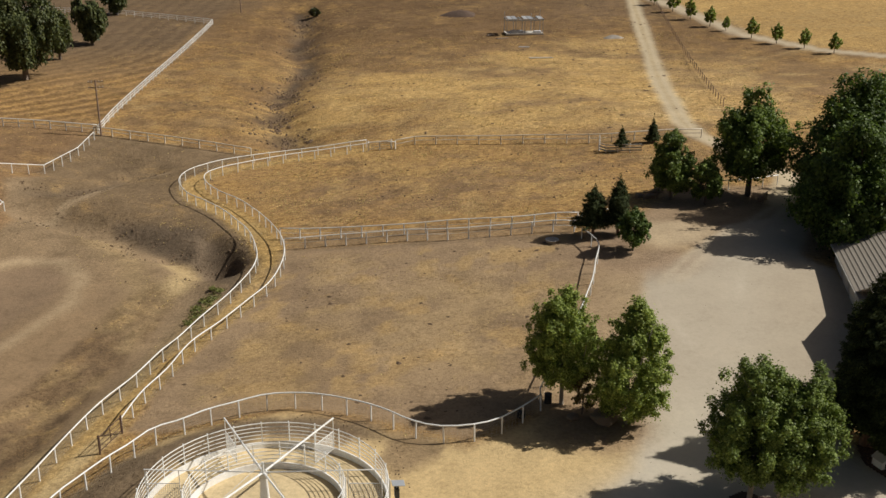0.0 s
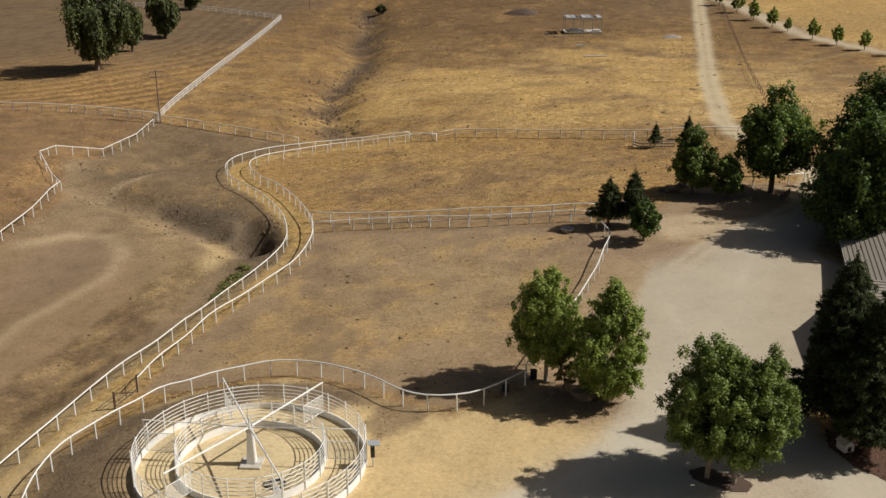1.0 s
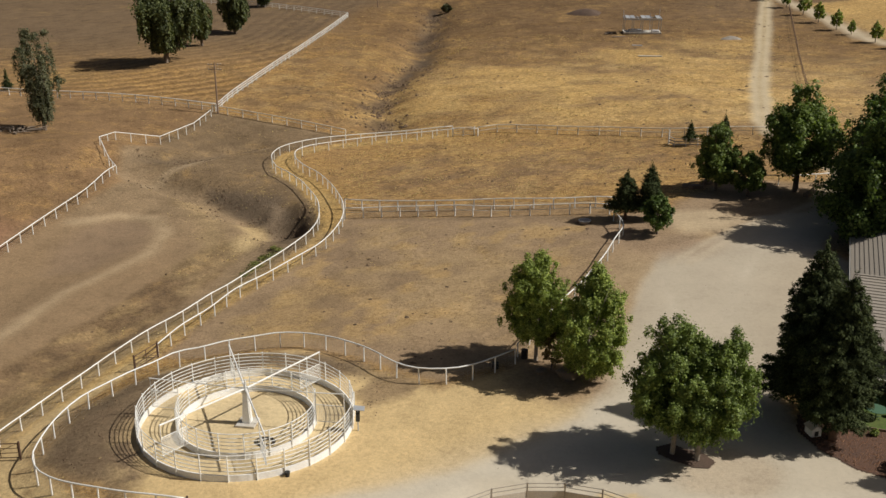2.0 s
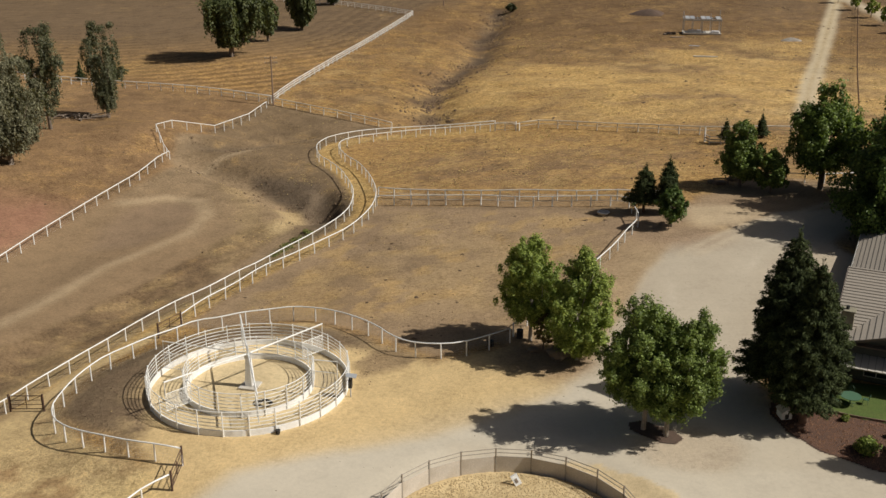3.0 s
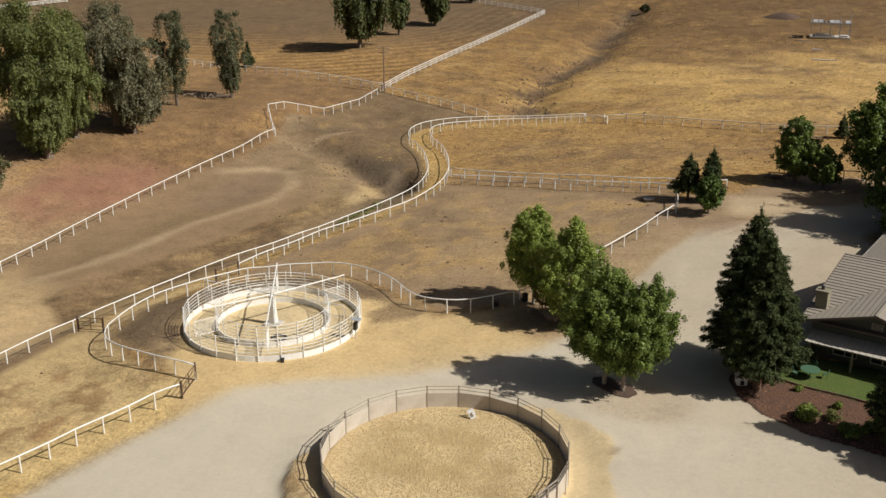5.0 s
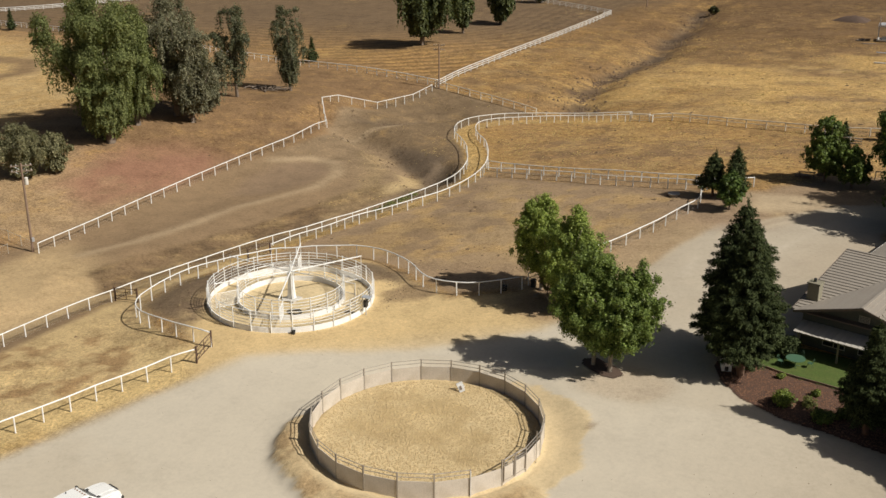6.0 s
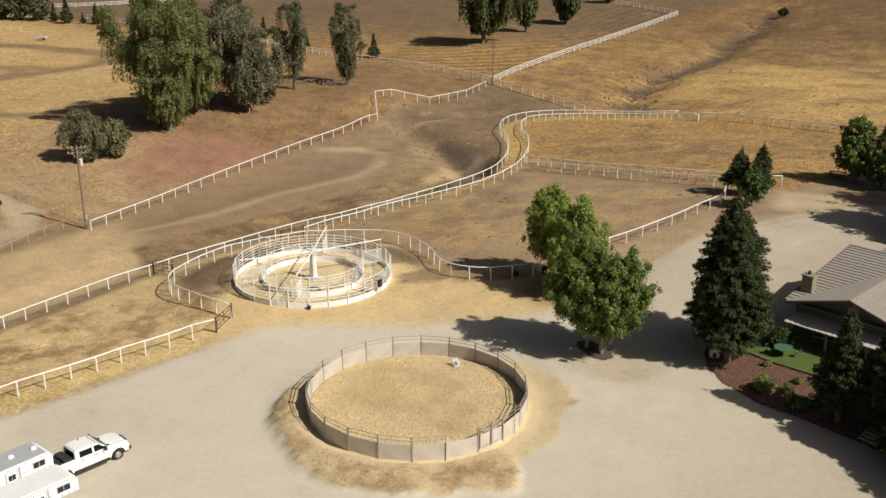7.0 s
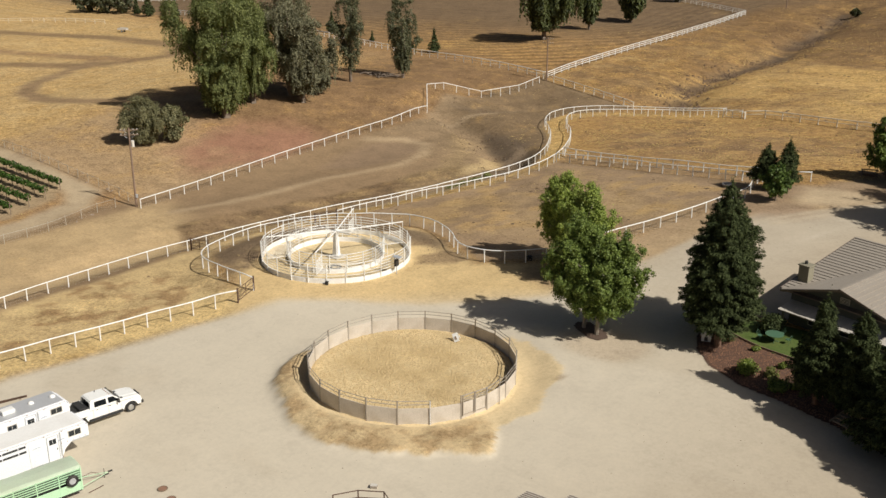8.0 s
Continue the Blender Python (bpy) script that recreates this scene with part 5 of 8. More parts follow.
def trunk_and_limbs(root, H, hb, ends, r, mat, rng):
    bm = bmesh.new()
    top = np.array([rng.normal(0, 0.03) * H, rng.normal(0, 0.03) * H, H * 0.82])
    path_tube(bm, [(0, 0, -0.4), (0, 0, 0.0), (top[0] * 0.2, top[1] * 0.2, H * 0.2), (top[0] * 0.6, top[1] * 0.6, H * 0.5), tuple(top)], [r * 1.5, r * 1.25, r, r * 0.65, r * 0.15], 10)
    part("trunk", bm, mat, root, smooth_faces=True)
    for e in ends:
        bm = bmesh.new()
        z = min(hb * 0.9 + rng.uniform(0, 0.25) * H, e[2] * 0.8)
        f = z / (H * 0.82)
        limb(bm, (top[0] * f * 0.8, top[1] * f * 0.8, z), e, r * 0.42, r * 0.08, 0.03 * H, rng)
        part("limb", bm, mat, root, smooth_faces=True)


def crown_width(k):
    """The crown's breadth at a share of its height: full low down, drawn in to a rounded top."""
    return np.where(k < 0.3, 0.62 + 0.38 * np.sin(np.clip(k, 0, 0.3) / 0.3 * math.pi / 2), (1 - (np.clip(k - 0.3, 0, 0.7) / 0.7) ** 1.9) ** 0.75 * 0.93 + 0.07)


def broadleaf(x, y, H, R, label, mat, hb=1.8, leaves=11000, size=0.27, boughs=40, seed=1, trunk_r=0.17, peaks=3, bark=None, group="broadleaf trees", sway=(0, 0), tuft=0.115):
    """A broad-leaved tree: boughs that climb outward from the trunk, each hung with leafy tufts, with gaps between them."""
    rng = np.random.default_rng(seed)
    root = thing("tree", pose(x, y, gz(x, y)), label, "tree", group)
    cen, rad, tips = [], [], []
    lead = [(rng.uniform(-0.35, 0.35) * R, rng.uniform(-0.35, 0.35) * R, H * rng.uniform(0.84, 0.95)) for _ in range(peaks)]
    lead[0] = (0.0, 0.0, H)
    for n in range(boughs):
        k = ((n + rng.uniform(0, 1)) / boughs) ** 0.92
        a = n * 2.39996 + rng.uniform(-0.45, 0.45)
        px, py, pz = lead[rng.integers(len(lead))] if k > 0.6 else lead[0]
        z1 = hb + k * (pz - hb) * 0.97
        reach = R * float(crown_width(k)) * rng.uniform(0.74, 1.06)
        end = np.array([sway[0] * k + px * k * 0.7 + reach * math.cos(a), sway[1] * k + py * k * 0.7 + reach * math.sin(a), z1])
        foot = np.array([sway[0] * k * 0.4, sway[1] * k * 0.4, max(0.5 * hb, z1 - (0.5 + 0.7 * rng.uniform()) * reach - 0.05 * H)])
        tips.append(tuple(end))
        steps = 4 + int(reach / R * 7)
        for j in range(steps):
            f = 0.38 + 0.62 * (j + rng.uniform(0, 1)) / steps
            p = foot + (end - foot) * f + np.array([0, 0, 0.10 * reach * math.sin(math.pi * f)]) + rng.normal(0, 0.085 * R, 3) * (1, 1, 0.8)
            cen.append(p)
            rad.append(R * tuft * rng.uniform(0.6, 1.35) * (1.08 - 0.3 * f))
    for p in lead:
        cen.append(np.array([p[0] + sway[0], p[1] + sway[1], p[2] - 0.12 * R]))
        rad.append(0.13 * R)
    cen, rad = np.array(cen), np.array(rad)
    pick = rng.choice(len(cen), leaves, p=rad ** 1.8 / (rad ** 1.8).sum())
    d = unit(rng, leaves)
    d[:, 2] = np.abs(d[:, 2]) * np.where(rng.uniform(0, 1, leaves) < 0.72, 1, -1)
    q = rad[pick, None] * (0.55 + 0.55 * rng.uniform(0, 1, (leaves, 1)) ** 0.6) * rng.lognormal(0, 0.13, (leaves, 1))
    at = cen[pick] + d * q * (0.92, 0.92, 1.35)
    stray = rng.uniform(0, 1, leaves) < 0.20
    at[stray] += rng.normal(0, 0.06 * R, (int(stray.sum()), 3))
    mid = np.array([sway[0] * 0.5, sway[1] * 0.5, hb + 0.42 * (H - hb)])
    out = d * 0.85 + (at - mid) / R * 0.28 + (0, 0, 0.32)
    part("crown", leaf_mesh("crown", at, out, size, mat, 1.35, 0.5, 0.2, seed), mat, root)
    trunk_and_limbs(root, H, hb, [tips[i] for i in range(2, boughs, max(1, boughs // 11))], trunk_r, bark or M_BARK, rng)
    return root


def conifer(x, y, H, R, label, mat, leaves=12000, size=0.3, seed=1, hb=0.9, tiers=26, trunk_r=0.22, shape=0.85, group="conifers", bark=None):
    """An evergreen: whorls of drooping boughs, each a feathered spray of needles, uneven in length."""
    rng = np.random.default_rng(seed)
    root = thing("conifer", pose(x, y, gz(x, y)), label, "tree", group)
    at, out, way = [], [], []
    boughs = []
    tiers = int(tiers * 1.25)
    for t in range(tiers):
        k = min(max((t + rng.uniform(-0.4, 0.4)) / (tiers - 1), 0), 1)
        z = hb + k * (H - hb - 0.3)
        env = R * 1.12 * (1 - k) ** shape * (0.86 + 0.14 * math.sin(k * 9 + seed)) + 0.12
        if k < 0.16:
            env *= 0.66 + 2.1 * k
        first = rng.uniform(0, 6.28)
        count = max(7, int(19 - 9 * k))
        for b in range(count):
            a = first + 2 * math.pi * b / count + rng.normal(0, 0.16)
            side = 0.86 + 0.22 * math.sin(2 * a + seed) * math.sin(5 * k + seed)
            boughs.append((z + rng.normal(0, 0.12), a, env * side * rng.uniform(0.70, 1.10), k))
    weight = np.array([b[2] ** 1.35 + 0.12 for b in boughs])
    counts = rng.multinomial(leaves, weight / weight.sum())
    for (z, a, ln, k), n in zip(boughs, counts):
        u = rng.uniform(0.10, 1.0, n) ** 0.7
        wide = (0.06 + 0.19 * np.sin(np.clip(u, 0, 1) * math.pi * 0.86)) * (0.38 + 0.38 * ln)
        w = rng.uniform(-1, 1, n) * wide
        c, s = math.cos(a), math.sin(a)
        r = u * ln
        zz = z - 0.15 * r - 0.07 * r * u + 0.30 * np.maximum(0, u - 0.7) * ln * 0.7 - 0.18 * np.abs(w) + rng.normal(0, 0.09, n)
        at.append(np.stack([r * c - w * s, r * s + w * c, zz], 1))
        out.append(np.stack([np.full(n, c * 0.45), np.full(n, s * 0.45), np.full(n, 0.9)], 1))
        v = np.sign(w) * 0.75
        way.append(np.stack([c - v * s, s + v * c, np.full(n, -0.25)], 1))
    tip = rng.normal(0, 1, (60, 3)) * (0.10, 0.10, 0.4) + (0, 0, H - 0.35)
    at.append(tip)
    out.append(np.tile((0.1, 0.1, 0.5), (60, 1)))
    way.append(np.tile((0.0, 0.0, 1.0), (60, 1)))
    part("crown", leaf_mesh("crown", np.concatenate(at), np.concatenate(out), size * 0.48, mat, 3.6, 0.6, 0.0, seed, np.concatenate(way)), mat, root)
    bm = bmesh.new()
    path_tube(bm, [(0, 0, -0.4), (0, 0, 0), (0, 0, H * 0.5), (0, 0, H * 0.97)], [trunk_r * 1.6, trunk_r * 1.3, trunk_r * 0.7, 0.03], 10)
    part("trunk", bm, bark or M_REDBARK, root, smooth_faces=True)
    return root


def weeping(x, y, H, R, label, mat, seed=1, strands=900, per=40, size=0.24, hb=3.0, cup=0.45, trunk_r=0.4, group="weeping trees", lobes=40, lean=(0, 0), low=0.04, fat=0.62, skirt=0.30):
    """A weeping tree: boughs rising to uneven tops, from which long leafy strands hang, shorter towards the outside."""
    rng = np.random.default_rng(seed)
    root = thing("weeping_tree", pose(x, y, gz(x, y)), label, "tree", group)
    cen, rad = [], []
    for n in range(lobes):
        k = rng.uniform(0, 1) ** 0.8
        env = R * (1 - abs(k - fat) ** 1.8 / (fat if k < fat else 1 - fat) ** 1.8 * (0.55 if k < fat else 0.72))
        a = rng.uniform(0, 2 * math.pi)
        q = env * rng.uniform(0.03, 1.0) ** 0.6 * rng.uniform(0.85, 1.18)
        z = hb + (H - hb) * (0.15 + 0.80 * k)
        cen.append((q * math.cos(a) + lean[0] * z / H, q * math.sin(a) + lean[1] * z / H, z))
        rad.append(R * rng.uniform(0.08, 0.21))
    cen, rad = np.array(cen), np.array(rad)
    cap = strands * per // 3
    pick = rng.choice(lobes, cap, p=rad ** 1.6 / (rad ** 1.6).sum())
    d = unit(rng, cap)
    d[:, 2] = d[:, 2] * 0.9 + 0.1
    at = [cen[pick] + d * rad[pick, None] * np.abs(rng.normal(0.8, 0.35, (cap, 1)))]
    out = [d * 0.5 + (cen[pick] * (1, 1, 0)) / R * 0.4 + (0, 0, 0.6)]
    pick = rng.choice(lobes, strands)
    a = rng.uniform(0, 2 * math.pi, strands)
    ro = rad[pick] * rng.uniform(0.2, 1.2, strands)
    sx, sy = cen[pick, 0] + ro * np.cos(a), cen[pick, 1] + ro * np.sin(a)
    sz = cen[pick, 2] + rng.uniform(-0.2, 0.5, strands) * rad[pick]
    # the inner skirt that falls round the trunk
    inner = rng.uniform(0, 1, strands) < skirt
    q = R * rng.uniform(0.05, 0.42, strands)
    sx, sy = np.where(inner, q * np.cos(a), sx), np.where(inner, q * np.sin(a), sy)
    sz = np.where(inner, H * rng.uniform(0.25, 0.6, strands), sz)
    rr = np.clip(np.hypot(sx - lean[0] * sz / H, sy - lean[1] * sz / H) / R, 0, 1.2)
    foot = H * (low + cup * rr ** 1.7) * rng.uniform(0.6, 1.45, strands) + 0.08
    hang = rng.uniform(0.22, 1.0, lobes)[pick] * rng.uniform(0.8, 1.08, strands)
    ln = np.clip((sz - foot) * np.where(inner, rng.uniform(0.85, 1.06, strands), hang), 0.5, 0.8 * H)
    u = rng.uniform(0, 1, (strands, per)) ** 0.85
    thin = 0.24 * (1 - 0.6 * u)
    px = sx[:, None] + rng.normal(0, 1, u.shape) * thin + np.cos(a)[:, None] * 0.5 * u
    py = sy[:, None] + rng.normal(0, 1, u.shape) * thin + np.sin(a)[:, None] * 0.5 * u
    pz = sz[:, None] - ln[:, None] * u
    at.append(np.stack([px, py, pz], -1).reshape(-1, 3))
    out.append(np.repeat(np.stack([np.cos(a), np.sin(a), 0.45 + 0 * a], 1), per, axis=0))
    part("crown", leaf_mesh("crown", np.concatenate(at), np.concatenate(out), size, mat, 1.9, 0.6, 1.6, seed), mat, root)
    ends = [tuple(cen[i]) for i in rng.choice(lobes, 8, replace=False)]
    trunk_and_limbs(root, H * 0.85, hb * 0.6, ends, trunk_r, M_BARK, rng)
    return root


def bush(x, y, r, h, label, mat, leaves=1400, size=0.12, seed=1, category="bush"):
    rng = np.random.default_rng(seed)
    root = thing("bush", pose(x, y, gz(x, y) + 0.05), label, category, "garden bushes")
    n = 9
    cen = np.stack([rng.uniform(-0.5, 0.5, n) * r, rng.uniform(-0.5, 0.5, n) * r, rng.uniform(0.25, 0.7, n) * h], 1)
    pick = rng.choice(n, leaves)
    d = unit(rng, leaves)
    at = cen[pick] + d * (r * 0.55, r * 0.55, h * 0.42) * rng.uniform(0.5, 1.1, (leaves, 1))
    at[:, 2] = np.maximum(at[:, 2], 0.03)
    part("foliage", leaf_mesh("foliage", at, d + (0, 0, 0.5), size, mat, 1.6, 0.6, 0.0, seed), mat, root)
    bm = bmesh.new()
    for e in cen[:5]:
        limb(bm, (0, 0, -0.1), e, 0.03, 0.008, 0.05, rng, 5)
    part("stems", bm, M_BARK, root)
    return root


# by the paddock and in the yard
broadleaf(10.6, 70.5, 10.0, 3.1, "full green broadleaf tree beside the paddock fence", L_BROAD, 2.5, 66000, 0.12, 76, 11, 0.15, 3, bark=M_PALEBARK, sway=(0.2, -0.2), tuft=0.095)
broadleaf(15.1, 67.4, 10.2, 3.2, "tall green broadleaf tree at the yard's edge", L_BROAD, 1.1, 70000, 0.12, 78, 12, 0.15, 3, bark=M_PALEBARK, sway=(0.4, -0.2), tuft=0.095)
broadleaf(12.0, 68.9, 3.4, 1.2, "small half-dry sapling with rusty leaves", L_RUSTBUSH, 0.9, 1200, 0.14, 14, 13, 0.06, 2)
broadleaf(21.3, 57.1, 11.0, 3.6, "full green broadleaf tree in the gravel yard", L_YARD, 3.1, 84000, 0.12, 84, 14, 0.16, 3, bark=M_PALEBARK, sway=(-0.4, -0.7), tuft=0.092)
broadleaf(23.0, 56.5, 9.9, 3.3, "second green broadleaf tree on the mulched ring", L_YARD, 2.6, 80000, 0.12, 80, 15, 0.16, 3, bark=M_PALEBARK, sway=(2.0, 0.9), tuft=0.092)
# evergreens by the house
conifer(31.5, 63.4, 13.7, 4.8, "tall dark redwood-like conifer by the lawn", L_CONIFER, 130000, 0.15, 21, 2.4, 38, 0.30, 0.54)
conifer(32.9, 60.1, 12.8, 4.2, "dark conifer close beside a taller one", L_CONIFER, 95000, 0.15, 22, 2.2, 36, 0.26, 0.56)
conifer(43.2, 55.2, 9.0, 2.7, "dark conifer in the mulch bed", L_CONIFER, 50000, 0.15, 23, 1.4, 30, 0.2, 0.48)
conifer(46.2, 55.0, 8.5, 2.7, "bushy dark conifer in the mulch bed", L_CONIFER, 54000, 0.15, 24, 1.0, 30, 0.2, 0.48)
conifer(55.5, 49.0, 9.0, 4.0, "dark conifer past the garden steps", L_CONIFER, 32000, 0.24, 63, 0.5, 20, 0.2, 0.34)
conifer(59.5, 46.6, 9.0, 3.6, "dark conifer near the end of the row", L_CONIFER, 32000, 0.24, 64, 0.5, 20, 0.2, 0.34)
conifer(53.4, 50.6, 8.7, 3.7, "dark conifer in the row past the steps", L_CONIFER, 24000, 0.24, 66, 0.5, 20, 0.2, 0.34)
conifer(57.5, 47.8, 8.8, 3.3, "dark conifer inside the row", L_CONIFER, 24000, 0.24, 67, 0.5, 20, 0.2, 0.34)
conifer(61.5, 45.3, 8.5, 3.3, "dark conifer among the row", L_CONIFER, 24000, 0.24, 68, 0.5, 20, 0.2, 0.34)
conifer(63.5, 44.0, 8.5, 3.6, "dark conifer at the end of the row", L_CONIFER, 28000, 0.24, 65, 0.5, 20, 0.2, 0.34)
conifer(50.2, 52.6, 9.5, 3.7, "dark conifer at the bed's end", L_CONIFER, 32000, 0.24, 25, 0.5, 20, 0.2, 0.34)
# the group of three at the paddock's corner
conifer(18.5, 105.5, 5.7, 2.5, "small dark conifer at the paddock corner", L_CONIFER, 15000, 0.17, 26, 1.5, 19, 0.14, 0.46)
conifer(21.2, 105.4, 6.5, 2.1, "small dark conifer beside the drive", L_CONIFER, 15000, 0.17, 27, 1.6, 20, 0.14, 0.46)
broadleaf(21.9, 100.3, 4.8, 2.1, "small green tree beside two conifers", L_BROADDEEP, 1.2, 8000, 0.18, 28, 28, 0.09, 2)
# along the north drive
broadleaf(29.8, 117.6, 8.6, 3.1, "green tree beside the drive's fence", L_YARD, 1.6, 24000, 0.19, 64, 31, 0.16, 3, tuft=0.095)
broadleaf(33.4, 115.2, 5.6, 2.3, "small green tree between larger ones", L_YARD, 1.2, 9000, 0.22, 30, 32, 0.12, 2)
broadleaf(39.6, 118.8, 13.2, 5.2, "large dense green tree with a leaning trunk", L_BROADDARK, 3.4, 30000, 0.25, 66, 33, 0.3, 4)
broadleaf(47.8, 109.8, 17.0, 7.0, "very large dark green tree by the drive", L_BROADDEEP, 1.0, 46000, 0.27, 96, 34, 0.4, 4)
broadleaf(44.8, 100.4, 13.8, 6.0, "dense dark green tree beside the lawn", L_BROADDEEP, 0.5, 46000, 0.25, 96, 35, 0.3, 3)
broadleaf(54.0, 116.5, 16.5, 7.0, "tall dark green tree behind others", L_BROADDARK, 1.5, 13000, 0.36, 54, 36, 0.35, 3)
broadleaf(53.5, 106.0, 12.0, 5.2, "dark green tree beyond the drive", L_BROADDARK, 1.2, 11000, 0.36, 50, 37, 0.35, 3)
conifer(28.5, 142.7, 3.4, 1.25, "small dark conifer by the white panels", L_CONIFER, 1600, 0.25, 38, 0.9, 10, 0.08, 0.6)
conifer(33.8, 146.4, 3.4, 1.4, "small dark conifer on the hillside's edge", L_CONIFER, 2000, 0.27, 39, 0.6, 12, 0.1, 0.7)
# trees in the western field
weeping(-73.2, 94.2, 22.5, 8.6, "huge weeping olive-green tree in the dry field", L_WILLOW, 41, 1500, 70, 0.165, 4.0, 0.60, 0.6, lobes=58, lean=(-3.2, 1.6), low=0.0, fat=0.72)
weeping(-75.1, 102.1, 17.5, 6.0, "weeping green tree beside a larger one", L_WILLOW, 42, 800, 60, 0.175, 4.0, 0.40, 0.4, lobes=46, low=0.10)
weeping(-74.0, 110.0, 20.0, 7.0, "tall dark grey-green weeping tree", L_GREYWILLOW, 43, 620, 50, 0.17, 4.0, 0.40, 0.45, lobes=56, low=0.12, skirt=0.16)
weeping(-69.8, 109.3, 12.5, 4.6, "low grey-green tree with drooping boughs", L_GREYWILLOW, 44, 340, 46, 0.17, 2.5, 0.30, 0.35, lobes=40, low=0.08, skirt=0.18)
weeping(-72.4, 115.4, 11.0, 4.6, "small grey-green tree behind the clump", L_GREYWILLOW, 45, 460, 46, 0.17, 2.0, 0.15, 0.3, lobes=30)
weeping(-73.5, 77.6, 7.8, 3.6, "round pale grey-green bushy tree by the power pole", L_PALEGREY, 46, 800, 36, 0.125, 1.6, 0.26, 0.25, lobes=46, low=0.03, fat=0.5)
weeping(-71.1, 81.3, 6.0, 2.6, "small pale grey-green bushy tree", L_PALEGREY, 47, 260, 26, 0.17, 1.5, 0.3, 0.2, lobes=24, fat=0.5)
weeping(-76.0, 128.2, 17.0, 3.8, "slender dusky eucalyptus with an open crown", L_EUC, 48, 280, 46, 0.16, 4.5, 0.60, 0.26, "eucalyptus trees", 26, low=0.14, fat=0.74, skirt=0.26)
weeping(-73.6, 141.2, 17.0, 3.5, "upright dusky eucalyptus in the dry field", L_EUC, 49, 360, 48, 0.16, 2.0, 0.32, 0.28, "eucalyptus trees", 28, low=0.06, fat=0.6, skirt=0.36)
weeping(-78.2, 200.8, 17.0, 7.4, "broad dark tree standing alone in the hay field", L_HAYTREE, 51, 900, 34, 0.32, 3.4, 0.12, 0.5, lobes=60, low=0.13, skirt=0.12)
weeping(-79.6, 225.0, 10.5, 3.4, "smaller dark tree in the hay field", L_HAYTREE, 52, 240, 24, 0.42, 3.0, 0.2, 0.3, lobes=28, low=0.2)
weeping(-79.6, 248.0, 11.5, 4.0, "dark drooping tree near the far fence", L_HAYTREE, 53, 300, 24, 0.45, 2.5, 0.2, 0.35, lobes=30, low=0.1)
weeping(-85.5, 289.6, 7.5, 3.2, "dark tree at the far edge of the hay field", L_HAYTREE, 54, 300, 24, 0.45, 2.5, 0.2, 0.35, lobes=30, low=0.1)
# rows of young trees
_sap = broadleaf(88.0, 217.8, 4.2, 1.5, "young green roadside tree", L_BROAD, 1.2, 900, 0.34, 18, 55, 0.07, 2, group="young trees along the drive")
for _x, _y, _s in ((84.0, 224.7, 1.0), (80, 231.3, 1.05), (76.8, 239.5, 1.1), (73.8, 250.4, 0.8), (71.6, 256.8, 1.15), (69.4, 268, 1.2), (67.8, 281, 1.25), (65.5, 294, 1.2), (62.5, 308, 1.2)):
    copy_thing(_sap, pose(_x, _y, gz(_x, _y), 0, 0, _x * 37) @ Matrix.Diagonal((_s, _s, _s, 1)))
_pine = conifer(-139, 186.5, 5.2, 1.7, "young dark conifer along the far fence", L_CONIFER, 700, 0.5, 56, 0.5, 9, 0.1, 0.7, group="young conifers along the far fence")
for _x, _y, _s in ((-150, 189, 0.6), (-163, 191, 1.25), (-172, 192.5, 0.95), (-186, 195, 1.3), (-190, 195.5, 1.2), (-209.5, 187, 1.1), (-214.5, 186, 0.6), (-220.3, 184.5, 1.45), (-228.7, 186, 1.0), (-117.1, 179.2, 0.5), (-99.5, 173.7, 0.7), (-91.6, 173.5, 1.0)):
    copy_thing(_pine, pose(_x, _y, gz(_x, _y), 0, 0, _x * 53) @ Matrix.Diagonal((_s, _s, _s, 1)))
for _k, (_x, _y, _h) in enumerate(((-251, 182, 9), (-243.5, 184, 9), (-236, 186, 9.5), (-30.7, 292.7, 2.4))):
    broadleaf(_x, _y, _h, _h * 0.55, "dark round tree far off", L_EUC, 0.8, 1800, 0.6, 20, 70 + _k, 0.2, 2, group="far trees")
# bushes
bush(37.0, 56.8, 1.0, 1.15, "yellow-green flowering bush in the mulch", L_BUSH, 1800, 0.13, 81)
bush(40.0, 55.6, 0.9, 1.0, "dark green bush in the mulch", L_BROADDARK, 1500, 0.13, 82)
bush(41.6, 56.8, 0.6, 0.8, "tufted green bush in the mulch", L_BUSH, 700, 0.13, 83)
bush(39.0, 59.2, 0.45, 0.6, "small pale bush at the lawn's edge", L_BUSH, 500, 0.1, 84)
bush(36.0, 61.0, 0.4, 0.45, "small low bush at the lawn's edge", L_BUSH, 400, 0.1, 85)
bush(33.4, 61.4, 0.4, 0.4, "small dry bush under the conifer", L_RUSTBUSH, 400, 0.1, 86)
bush(35.6, 65.4, 1.3, 1.7, "clipped dark green shrub by the house corner", L_CONIFER, 2200, 0.14, 87)
bush(41.0, 56.5, 0.5, 0.55, "small pale straggling plant in the mulch", L_BUSH, 420, 0.11, 89)
bush(38.9, 57.4, 0.6, 0.7, "thin dry flowering plant in the mulch", L_WEED, 420, 0.11, 79)
bush(43.0, 57.4, 0.7, 0.9, "green bush among the mulch", L_BROADDARK, 900, 0.12, 88)
